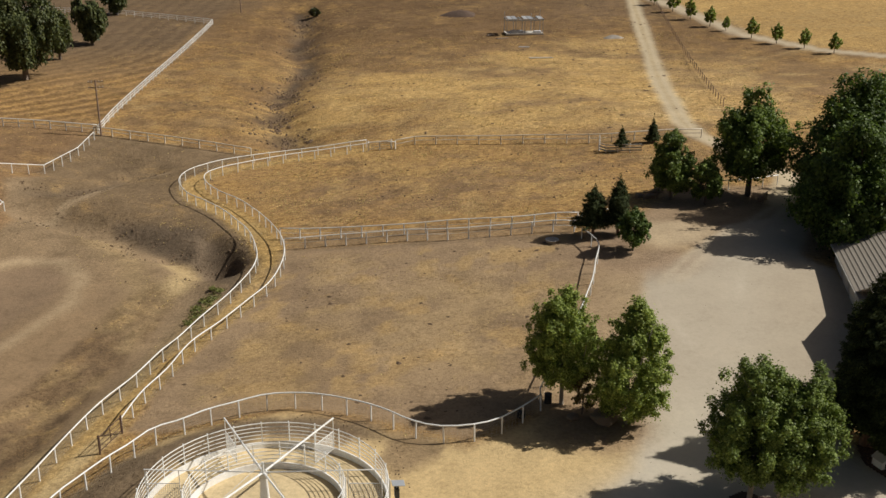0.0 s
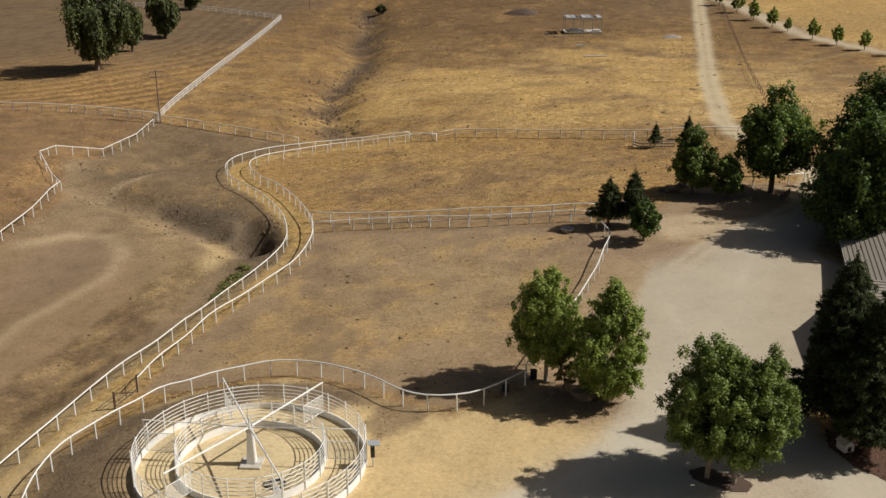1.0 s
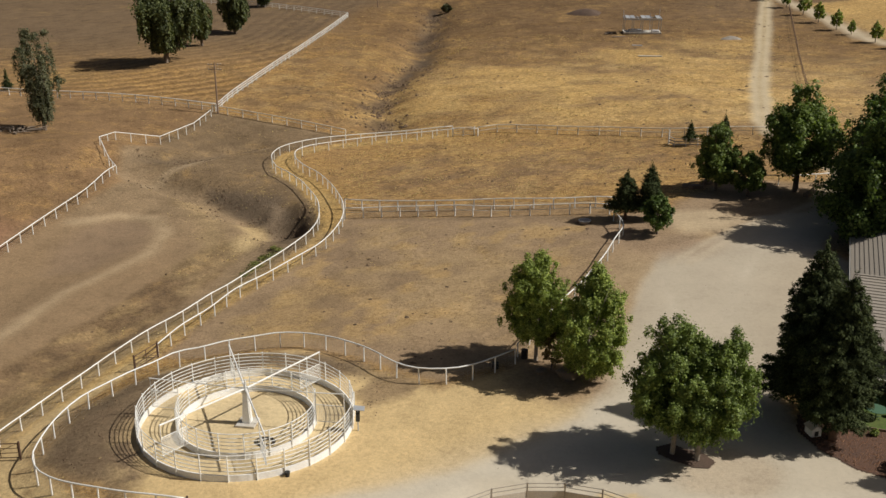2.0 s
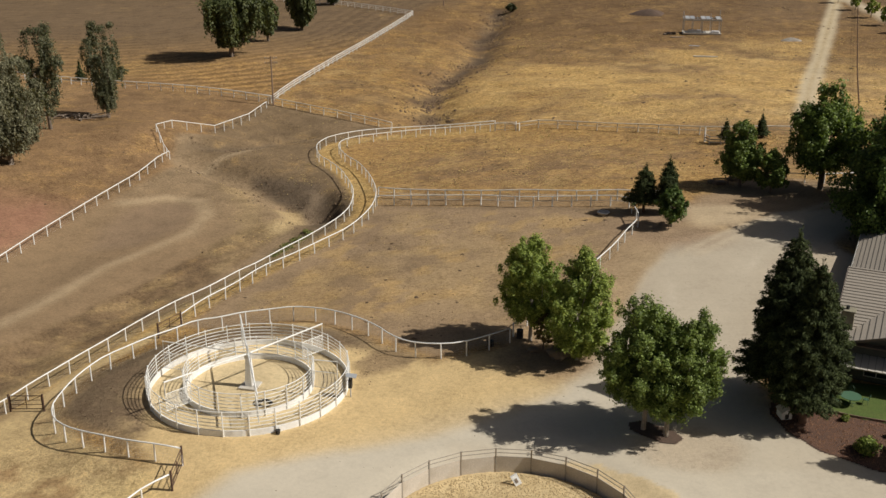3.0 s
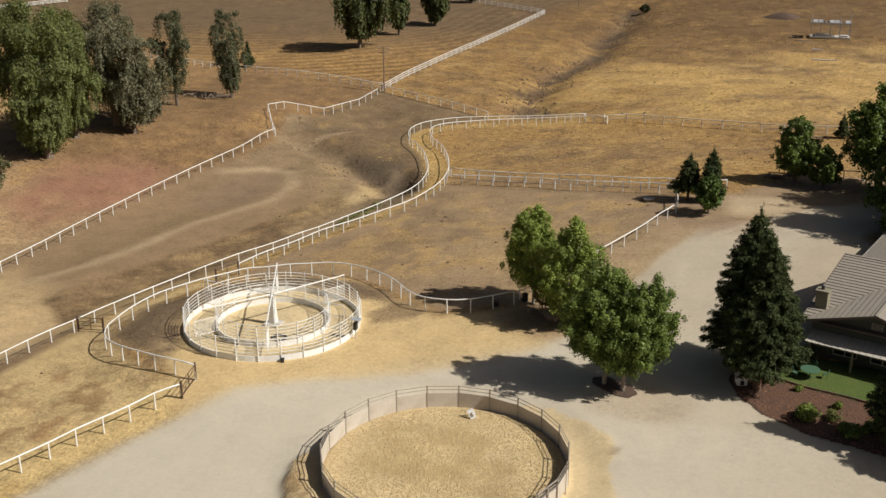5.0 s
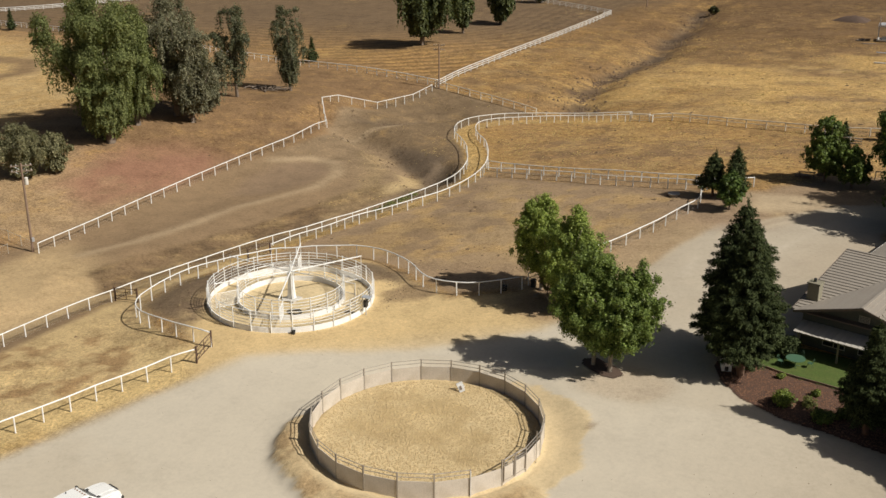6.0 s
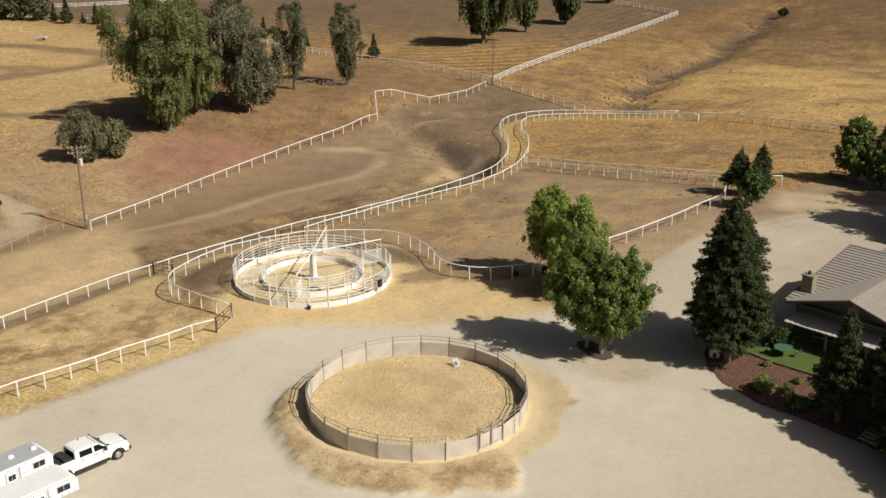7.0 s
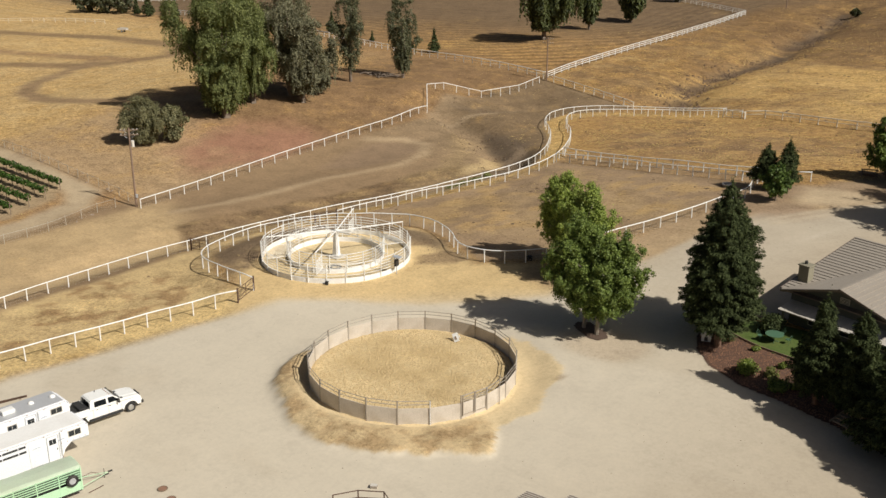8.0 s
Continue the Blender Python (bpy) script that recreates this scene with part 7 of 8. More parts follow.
        part("fender_flare", box(bmesh.new(), (1.3, 0.22, 0.12), (-2.05, s * 1.06, 1.05), bevel=0.05), M_CARWHITE, body)
    # bed: dark liner set above the load floor, walls, box
    part("bed_liner", box(bmesh.new(), (1.96, 1.66, 0.03), (-2.18, 0, 1.335)), M_BLACKTRIM, root, "black bed liner")
    for s in (-1, 1):
        part("bed_rail", box(bmesh.new(), (2.04, 0.13, 0.17), (-2.2, s * 0.93, 1.4), bevel=0.03), M_CARWHITE, root)
    part("tailgate", box(bmesh.new(), (0.1, 1.72, 0.17), (-3.18, 0, 1.4), bevel=0.03), M_CARWHITE, root)
    part("tool_box", box(bmesh.new(), (0.6, 1.5, 0.26), (-1.62, 0, 1.47), bevel=0.03), M_BLACKTRIM, root, "black bed tool box")
    part("grille", box(bmesh.new(), (0.08, 0.98, 0.44), (3.17, 0, 0.98), (0, -6, 0), 0.02), M_BLACKTRIM, body)
    part("bumper", box(bmesh.new(), (0.22, 1.86, 0.26), (3.2, 0, 0.62), bevel=0.07), M_BLACKTRIM, root, "dark front bumper")
    for k in (-0.55, -0.3, 0, 0.3, 0.55):
        part("roof_marker", box(bmesh.new(), (0.1, 0.11, 0.04), (0.62, k, 2.025), bevel=0.01), M_RUSTLID, cab)
    part("antenna", tube(bmesh.new(), (-0.1, 0.5, 2.03), (-0.1, 0.5, 2.2), 0.04, 0.025, 8), M_BLACKTRIM, cab)
    for s in (-1, 1):
        wheel(root, 2.15, s * 0.88, 0.45, 0.28, M_CHROME)
        wheel(root, -2.05, s * 0.93, 0.45, 0.4, M_CHROME)
    return root


pickup(-2.09, 21.75, 80.5)


def living_trailer(x, y, heading, length, label, roof_mat, vents, windows, slats=False, neck=2.3, name="horse_trailer"):
    """Gooseneck trailer; the nose reaches ahead along x, its right side is at -y. Origin under the nose's end."""
    root = thing(name, pose(x, y, gz(x, y), 0, 0, heading), label, "horse trailer", "horse trailers")
    hw, top = 1.15, 2.85
    outline = [(0, 1.62), (-0.08, 2.62), (-0.3, top), (-length, top), (-length, 0.45), (-neck - 0.25, 0.45), (-neck + 0.1, 1.2), (-neck + 0.55, 1.58)]
    bm = bmesh.new()
    extrude_outline(bm, outline, hw * 2)
    bmesh.ops.recalc_face_normals(bm, faces=bm.faces[:])
    bmesh.ops.bevel(bm, geom=[e for e in bm.edges if all(v.co.z > 2.5 for v in e.verts)], offset=0.09, segments=3, affect="EDGES")
    body = part("body", bm, M_TRAILWHITE, root)
    part("roof", box(bmesh.new(), (length - 0.5, hw * 2 - 0.12, 0.05), (-length / 2 - 0.15, 0, top + 0.02), bevel=0.015), roof_mat, root, "dull roof skin")
    part("nose_cap", box(bmesh.new(), (0.08, hw * 2 - 0.1, 0.9), (0.0, 0, 2.1), bevel=0.03), M_TRAILWHITE, root)
    for s in (-1, 1):
        part("roof_trim", tube(bmesh.new(), (-0.3, s * (hw + 0.005), top - 0.07), (-length, s * (hw + 0.005), top - 0.07), 0.035, 0.035, 6), M_STEEL, root)
        part("skirt_trim", box(bmesh.new(), (length - neck - 0.3, 0.03, 0.12), (-(length + neck) / 2 - 0.1, s * (hw + 0.01), 0.52)), M_STEEL, root)
        part("neck_trim", box(bmesh.new(), (neck - 0.7, 0.03, 0.07), (-neck / 2 + 0.28, s * (hw + 0.01), 1.63)), M_STEEL, root)
        for k in range(5):
            part("marker_light", box(bmesh.new(), (0.07, 0.04, 0.04), (-0.3 - 0.45 * k, s * (hw + 0.03), 1.75)), M_RUSTLID, root)
    for u, z, wide, high in windows:
        win = part("window", box(bmesh.new(), (wide + 0.12, 0.03, high + 0.12), (-u, -hw - 0.006, z), bevel=0.012), M_TRIM, root, "dark two-pane sliding window")
        for s in (-1, 1):
            part("pane", box(bmesh.new(), (wide / 2 - 0.015, 0.03, high), (-u + s * (wide / 4 + 0.01), -hw - 0.022, z), bevel=0.014), M_GLASS, win)
    du = neck + 0.78
    door = part("door", box(bmesh.new(), (0.78, 0.04, 1.95), (-du, -hw - 0.015, 1.55), bevel=0.015), M_TRAILWHITE, root, "white entry door with a dark window")
    part("door_frame", box(bmesh.new(), (0.90, 0.02, 2.06), (-du, -hw - 0.004, 1.55), bevel=0.005), M_STEEL, door)
    for s in (-1, 1):
        part("door_window", box(bmesh.new(), (0.25, 0.03, 0.42), (-du + s * 0.135, -hw - 0.035, 2.1), bevel=0.014), M_GLASS, door)
    part("door_latch", box(bmesh.new(), (0.06, 0.05, 0.12), (-neck - 0.50, -hw - 0.05, 1.45), bevel=0.01), M_BLACKTRIM, door)
    part("corner_trim", box(bmesh.new(), (0.12, 0.024, 2.0), (-neck - 0.20, -hw - 0.006, 1.66)), M_STEEL, root)
    for k in range(int(length / 1.3)):
        part("top_marker", box(bmesh.new(), (0.08, 0.03, 0.035), (-0.7 - 1.3 * k, -hw - 0.012, top - 0.17)), M_RUSTLID, root)
    # a thin blue-grey stripe that sweeps over the neck
    bm = path_tube(bmesh.new(), [(-2.35 + 0.55 * t, -hw - 0.004, 1.98 + 0.09 * math.sin(2.6 * t)) for t in np.linspace(0, 1, 9)], [0.008 + 0.028 * math.sin(math.pi * t) for t in np.linspace(0.02, 0.98, 9)], 6)
    part("stripe", bm, M_STRIPE, root, "thin blue-grey painted stripe")
    for u, v, kind in vents:
        if kind == "dome":
            bm = bmesh.new()
            bmesh.ops.create_uvsphere(bm, u_segments=14, v_segments=8, radius=0.24, matrix=pose(-u, v, top + 0.06) @ Matrix.Diagonal((1, 1, 0.75, 1)))
            part("vent_dome", bm, M_CARWHITE, root, "white roof vent dome", True)
        elif kind == "unit":
            part("air_conditioner", box(bmesh.new(), (1.0, 0.72, 0.34), (-u, v, top + 0.2), bevel=0.1), M_CARWHITE, root, "white rooftop air conditioner")
        else:
            p = part("solar_panel", box(bmesh.new(), (1.1, 0.8, 0.05), (-u, v, top + 0.11), bevel=0.005), M_BLACKTRIM, root, "dark framed roof panel")
            for k in range(3):
                part("cell_strip", box(bmesh.new(), (0.3, 0.72, 0.01), (-u - 0.34 + 0.34 * k, v, top + 0.14)), M_GLASS, p)
    if slats:
        u0 = neck + 1.35
        part("side_panel", box(bmesh.new(), (1.15, 0.05, 1.9), (-u0 - 0.6, -hw - 0.02, 1.56), bevel=0.02), M_TRAILWHITE, root, "white raised side panel")
        bm = path_tube(bmesh.new(), [(-u0 - 0.95 + 0.7 * t, -hw - 0.05, 2.0 + 0.08 * math.sin(2.4 * t)) for t in np.linspace(0, 1, 9)], [0.006 + 0.02 * math.sin(math.pi * t) for t in np.linspace(0.02, 0.98, 9)], 6)
        part("stripe", bm, M_STRIPE, root)
        # the skin has no gaps: black strips give their shade by colour
        for z in (2.06, 2.46):
            op = part("slat_opening", box(bmesh.new(), (length - u0 - 1.5, 0.03, 0.15), (-(length + u0 + 1.2) / 2, -hw - 0.012, z)), M_BLACKTRIM, root, "black strip standing in for the shade of an air gap")
            for k in range(5):
                part("divider", box(bmesh.new(), (0.06, 0.02, 0.17), (-u0 - 1.9 - k * 1.15, -hw - 0.03, z)), M_TRAILWHITE, op)
    for k in range(2):
        for s in (-1, 1):
            wheel(root, -length * 0.66 - 0.95 * k, s * (hw - 0.12), 0.4, 0.25, M_CHROME)
    part("coupler", tube(bmesh.new(), (-1.0, 0, 1.7), (-1.0, 0, 1.0), 0.07, 0.06, 10), M_BLACKTRIM, root)
    for s in (-1, 1):
        part("landing_leg", tube(bmesh.new(), (-neck - 0.05, s * 0.8, 1.1), (-neck - 0.05, s * 0.8, 0.0), 0.05, 0.045, 8), M_BLACKTRIM, root)
    return root


living_trailer(-3.05, 19.2, 84, 12.5, "white gooseneck horse trailer hitched to the pickup", M_TRAILROOF,
               [(0.75, 0.0, "dome"), (2.4, 0.1, "dome"), (4.3, -0.1, "unit"), (5.6, -0.1, "panel"), (7.4, 0.1, "dome")], [(1.05, 2.25, 0.85, 0.42), (4.5, 2.1, 0.66, 0.42), (7.0, 2.1, 0.62, 0.42)])
living_trailer(1.1, 18.2, 82, 11.5, "white gooseneck horse trailer with slatted side", M_TRAILROOF2,
               [(8.0, 0.2, "dome")], [(1.05, 2.25, 0.9, 0.42)], True, 1.95)


def stock_trailer(x, y, heading):
    root = thing("stock_trailer", pose(x, y, gz(x, y), 0, 0, heading), "faded mint green slatted stock trailer with a spare wheel", "stock trailer")
    length, hw, top = 6.2, 0.98, 2.25
    # floor coloured black, to carry the shade inside the slatted box
    part("floor", box(bmesh.new(), (length, hw * 2, 0.12), (-length / 2, 0, 0.5), bevel=0.02), M_BLACKTRIM, root)
    bm = bmesh.new()
    prof = [(-hw - 0.04, top - 0.02), (-hw * 0.8, top + 0.1), (0, top + 0.16), (hw * 0.8, top + 0.1), (hw + 0.04, top - 0.02)]
    vs = [[bm.verts.new((xx, a, b)) for a, b in prof] for xx in (0.05, -length)]
    faces = [bm.faces.new((vs[0][i], vs[0][i + 1], vs[1][i + 1], vs[1][i])) for i in range(4)]
    bmesh.ops.solidify(bm, geom=faces, thickness=0.04)
    bmesh.ops.recalc_face_normals(bm, faces=bm.faces[:])
    part("roof", bm, M_MINTPALE, root, "faded mint green sheet roof")
    part("front_wall", box(bmesh.new(), (0.06, hw * 2, top - 0.5), (0.0, 0, (top + 0.5) / 2), bevel=0.02), M_MINT, root)
    for s in (-1, 1):
        part("lower_panel", box(bmesh.new(), (length, 0.04, 0.66), (-length / 2, s * hw, 0.86), bevel=0.01), M_MINT, root)
        for k in range(5):
            part("slat", box(bmesh.new(), (length, 0.035, 0.075), (-length / 2, s * hw, 1.44 + 0.18 * k), bevel=0.008), M_MINT, root)
        for k in range(5):
            part("upright", box(bmesh.new(), (0.07, 0.05, top - 0.5), (-0.05 - k * (length - 0.1) / 4, s * (hw + 0.02), (top + 0.5) / 2), bevel=0.008), M_MINT, root)
        for k in range(2):
            wheel(root, -length * 0.6 - 0.85 * k, s * (hw + 0.12), 0.36, 0.22, M_STEEL)
        part("fender", box(bmesh.new(), (1.9, 0.28, 0.05), (-length * 0.6 - 0.42, s * (hw + 0.14), 0.86), bevel=0.02), M_MINT, root)
        part("tongue", tube(bmesh.new(), (0, s * 0.7, 0.5), (2.3, 0, 0.5), 0.026, 0.026, 8), M_MINT, root)
    part("jack", tube(bmesh.new(), (2.0, 0.1, 0.05), (2.0, 0.1, 0.85), 0.025, 0.025, 8), M_BLACKTRIM, root)
    part("coupler", box(bmesh.new(), (0.34, 0.11, 0.1), (2.4, 0, 0.52), bevel=0.02), M_BLACKTRIM, root)
    # black panel added behind the far slats, in place of the inside's shade
    part("lining", box(bmesh.new(), (length - 0.2, 0.03, top - 0.7), (-length / 2, hw - 0.06, (top + 0.45) / 2)), M_BLACKTRIM, root, "added black panel that keeps the gaps between slats dark")
    part("chain", path_tube(bmesh.new(), [(0.1, 0.62, 0.9), (0.6, 0.5, 0.55), (1.2, 0.42, 0.7), (1.7, 0.2, 0.5)], 0.02, 5), M_RUST, root)
    part("prop", tube(bmesh.new(), (0.35, -1.0, 0.05), (1.5, -0.85, 0.12), 0.035, 0.03, 6), M_RUST, root)
    # spare wheel on the side
    sp = part("spare_wheel", tube(bmesh.new(), (-0.7, -hw - 0.08, 1.5), (-0.7, -hw - 0.2, 1.5), 0.24, 0.24, 18), M_STEEL, root, "spare wheel hung on the side")
    part("tyre", path_tube(bmesh.new(), [(-0.7 + 0.33 * math.cos(t), -hw - 0.13, 1.5 + 0.33 * math.sin(t)) for t in np.linspace(0, 2 * math.pi, 25)[:-1]], 0.115, 8, True), M_BLACK, sp, smooth_faces=True)
    return root


stock_trailer(5.7, 14.73, 80)


def steel_beam(x, y, turn, ln):
    z = gz(x, y)
    root = thing("steel_beam", pose(x, y, z, 0, 0, turn), "long dark rusted beam lying beside the trailer", "beam")
    for dz in (0.10, 0.24):
        part("flange", box(bmesh.new(), (ln, 0.12, 0.02), (0, 0, dz), bevel=0.004), M_RUST, root)
    part("web", box(bmesh.new(), (ln, 0.02, 0.13), (0, 0, 0.17)), M_RUST, root)
    for k in (-0.4, 0.4):
        part("bearer", box(bmesh.new(), (0.12, 0.5, 0.14), (k * ln, 0, 0.03), bevel=0.01), M_WOOD, root)


steel_beam(-11.2, 17.4, 71, 5.6)


def iron_lid(x, y, r, label):
    root = thing("manhole_lid", pose(x, y, gz(x, y) + 0.01), label, "manhole lid", "lids in the gravel")
    part("ring", path_tube(bmesh.new(), ring_points(r, 0.03, 24), 0.035, 6, True), M_STONE, root)
    part("lid", tube(bmesh.new(), (0, 0, -0.02), (0, 0, 0.045), r * 0.93, r * 0.9, 24), M_RUSTLID, root)
    return root


iron_lid(10.6, 18.3, 0.34, "rusty iron lid set in the gravel")
iron_lid(12.1, 17.9, 0.32, "rusty iron lid near a second one")


def utility_box(x, y):
    root = thing("utility_box", pose(x, y, gz(x, y), 0, 0, 30), "low grey concrete utility box in the gravel", "utility box")
    part("body", box(bmesh.new(), (0.5, 0.36, 0.24), (0, 0, 0.08), bevel=0.02), M_PENSTEEL, root)
    part("lid", box(bmesh.new(), (0.46, 0.32, 0.03), (0, 0, 0.21), bevel=0.01), M_CONCRETE, root)


utility_box(22.6, 27.2)


def hitch_rail():
    pts = [(22.2, 23.6), (23.2, 25.0), (24.75, 25.9), (25.7, 25.4), (26.0, 23.9)]
    o = Vector((*pts[0], gz(*pts[0])))
    root = thing("pipe_rail", pose(*o), "dark bent pipe rail beside a shed", "rail")
    loc = [Vector((*p, gz(*p))) - o for p in pts]
    for h in (0.65, 1.2):
        part("rail", path_tube(bmesh.new(), [p + Vector((0, 0, h)) for p in loc], 0.04, 7), M_RUST, root)
    for p in loc:
        part("post", tube(bmesh.new(), p + Vector((0, 0, -0.3)), p + Vector((0, 0, 1.2)), 0.045, 0.045, 8), M_RUST, root)


hitch_rail()


def shed(x, y, turn, wide, deep, label):
    """A low shed under a gabled slatted roof; the ridge runs along its x from the far gable at the origin."""
    z, hh, rise, e = gz(x, y), 2.5, 0.45, 0.3
    root = thing("shed", pose(x, y, z, 0, 0, turn), label, "shed", "sheds beside the yard")
    for s in (-1, 1):
        part("wall", box(bmesh.new(), (deep - 0.6, 0.12, hh + 0.2), (deep / 2, s * (wide / 2 - 0.06), hh / 2 - 0.1)), M_PALESIDING, root)
        bm = bmesh.new()
        extrude_outline(bm, [(-wide / 2 + 0.12, -0.2), (wide / 2 - 0.12, -0.2), (wide / 2 - 0.12, hh), (0, hh + rise - 0.14), (-wide / 2 + 0.12, hh)], 0.12, pose(0.36 if s < 0 else deep - 0.36, 0, 0, 0, 0, 90))
        part("gable_wall", bm, M_PALESIDING, root)
        fall = rise / (wide / 2)
        y1 = s * (wide / 2 + e)
        face = [(0, 0, hh + rise), (deep, 0, hh + rise), (deep, y1, hh - fall * e), (0, y1, hh - fall * e)]
        slope = part("roof_slope", slab(bmesh.new(), face if s < 0 else face[::-1], 0.05), M_DARKROOF, root, "dark brown slatted roof slope")
        for k in range(9):
            f = (k + 0.5) / 9
            part("batten", box(bmesh.new(), (deep, 0.09, 0.05), (deep / 2, y1 * f, hh + rise - fall * abs(y1) * f + 0.035), (-s * math.degrees(math.atan(fall)), 0, 0), 0.006), M_PENPANEL, slope)
    part("ridge_cap", box(bmesh.new(), (deep + 0.06, 0.16, 0.06), (deep / 2, 0, hh + rise + 0.04), bevel=0.01), M_DARKROOF, root)
    return root


shed(33.68, 27.66, 6, 4.5, 2.3, "small shed with a dark slatted gable roof")
shed(36.16, 28.92, 6, 4.5, 2.3, "second small shed with a dark slatted roof")



# ---- the vineyard ----
def vine_row(k):
    y0 = 57.0 - 3.5 * k
    x1 = -65.2 + 2.1 * k - 0.12 * k * k
    x0 = x1 - 26
    ang = math.atan2(-0.3, 14)
    root = thing("vine_row", pose(x1, y0, gz(x1, y0)), "row of green grapevines on posts and wire", "vine row", "vineyard rows")
    rng = np.random.default_rng(200 + k)
    n = 2600
    s = rng.uniform(0, 26, n)
    dx, dy = -math.cos(ang), -math.sin(ang)
    px, py = s * dx, s * dy
    zz = ground(x1 + px, y0 + py) - gz(x1, y0)
    lump = 0.75 + 0.45 * np.sin(s * 4.2) * np.sin(s * 1.3 + k)
    a = rng.uniform(0, 2 * math.pi, n)
    rr = np.sqrt(rng.uniform(0.2, 1, n)) * lump
    at = np.stack([px + 0.55 * rr * np.cos(a) * -dy, py + 0.55 * rr * np.cos(a) * dx, zz + 1.25 + 0.5 * rr * np.sin(a)], 1)
    out = np.stack([np.cos(a) * -dy, np.cos(a) * dx, np.sin(a) + 0.3], 1)
    part("foliage", leaf_mesh("foliage", at, out, 0.26, L_VINE, 1.2, 0.6, 0.3, 300 + k), L_VINE, root)
    for j in range(0, 27, 3):
        q = (j * dx, j * dy, gz(x1 + j * dx, y0 + j * dy) - gz(x1, y0))
        part("post", tube(bmesh.new(), (q[0], q[1], q[2] - 0.3), (q[0], q[1], q[2] + 1.7), 0.05, 0.05, 6), M_WOOD, root)
    bm = bmesh.new()
    for h in (0.9, 1.5):
        path_tube(bm, [(j * dx, j * dy, gz(x1 + j * dx, y0 + j * dy) - gz(x1, y0) + h) for j in range(0, 27, 3)], 0.006, 4)
    part("wire", bm, M_WIRE, root)


for _k in range(6):
    vine_row(_k)


# ---- on the hillside ----
def steel_frame():
    x, y = 24.4, 251.5
    z = gz(x, y)
    root = thing("steel_frame", pose(x, y, z, 0, 0, 4), "unfinished grey steel-framed shelter with stacked sheets", "shelter frame")
    part("deck", box(bmesh.new(), (9.2, 4.6, 0.35), (0, 0, 0.2), bevel=0.03), M_CONCRETE, root)
    for i in range(5):
        for s in (-1, 1):
            part("post", box(bmesh.new(), (0.14, 0.14, 3.2), (-4.4 + 2.2 * i, s * 2.1, 1.9), bevel=0.01), M_STEEL, root)
    for s in (-1, 1):
        part("beam", box(bmesh.new(), (9.3, 0.16, 0.3), (0, s * 2.1, 3.5), bevel=0.01), M_STEEL, root)
    for i in range(9):
        part("rafter", box(bmesh.new(), (0.1, 4.8, 0.18), (-4.5 + 1.125 * i, 0, 3.72), (2, 0, 0), 0.008), M_STEEL, root)
    for i, dx in enumerate((-3.6, -2.4, 0.2, 1.4, 3.8)):
        part("roof_sheet", box(bmesh.new(), (1.05, 4.5, 0.04), (dx, 0.1, 3.86), (2, 0, 0)), M_STEEL if i % 2 else M_TRAILROOF, root)
    for dx, h in ((-4.4, 5.2), (4.4, 5.6), (2.2, 4.6)):
        part("tall_post", tube(bmesh.new(), (dx, 2.1, 3.3), (dx, 2.1, h), 0.05, 0.05, 6), M_STEEL, root)
    part("sheet_stack", box(bmesh.new(), (3.0, 1.4, 0.6), (-1.8, -1.2, 0.68), bevel=0.02), M_TRAILROOF, root)
    part("sheet_stack", box(bmesh.new(), (1.8, 1.2, 0.5), (3.2, -1.4, 0.62), bevel=0.02), M_TRAILWHITE, root)


steel_frame()


def lumber(x, y, turn, ln, label, mat, n=5):
    root = thing("lumber_stack", pose(x, y, gz(x, y), 0, 0, turn), label, "lumber")
    for k in range(n):
        part("board", box(bmesh.new(), (ln * random.uniform(0.85, 1.05), 0.28, 0.09), (random.uniform(-0.2, 0.2), (k % 3) * 0.32 - 0.3, 0.05 + 0.1 * (k // 3)), (0, 0, random.uniform(-3, 3)), 0.01), mat, root)


lumber(25.5, 222.1, 2, 5.2, "stack of pale timber lying in dry grass", M_TRIM, 5)
lumber(18.9, 245.7, 20, 3.2, "loose dark timber beside the frame", M_WOOD, 5)
lumber(16.3, 250.3, 60, 2.6, "pile of weathered boards beside the frame", M_WOOD, 6)
lumber(22.9, 234.9, -8, 2.4, "few pale boards in dry grass", M_STEEL, 3)


def mound(x, y, r, h, label, mat, name="gravel_heap", seed=1):
    """A low heap with a rough outline."""
    rng = np.random.default_rng(seed)
    verts, faces = [(0, 0, h)], []
    rings, n = 6, 20
    for i in range(1, rings + 1):
        f = i / rings
        for k in range(n):
            a = 2 * math.pi * k / n
            q = r * f * (1 + 0.18 * math.sin(3 * a + seed) + rng.uniform(-0.06, 0.06))
            px, py = q * math.cos(a), q * math.sin(a) * 0.7
            verts.append((px, py, h * (1 - f ** 1.6) * rng.uniform(0.85, 1.1) + gz(x + px, y + py) - gz(x, y) - (0.06 if i == rings else 0)))
    for k in range(n):
        faces.append((0, 1 + k, 1 + (k + 1) % n))
    for i in range(rings - 1):
        for k in range(n):
            a, b = 1 + i * n + k, 1 + i * n + (k + 1) % n
            faces.append((a, a + n, b + n, b))
    ob = new(name, mesh_from(name, verts, faces, mat, True))
    ob.matrix_basis = pose(x, y, gz(x, y))
    tagged(ob, label, "heap")


mound(45.2, 244.6, 2.4, 0.7, "low heap of grey gravel on the hillside", M_PENSTEEL, seed=3)
mound(10.0, 282.8, 5.0, 1.4, "brown earth heap on the far slope", M_DARKSOIL, "earth_heap", 5)


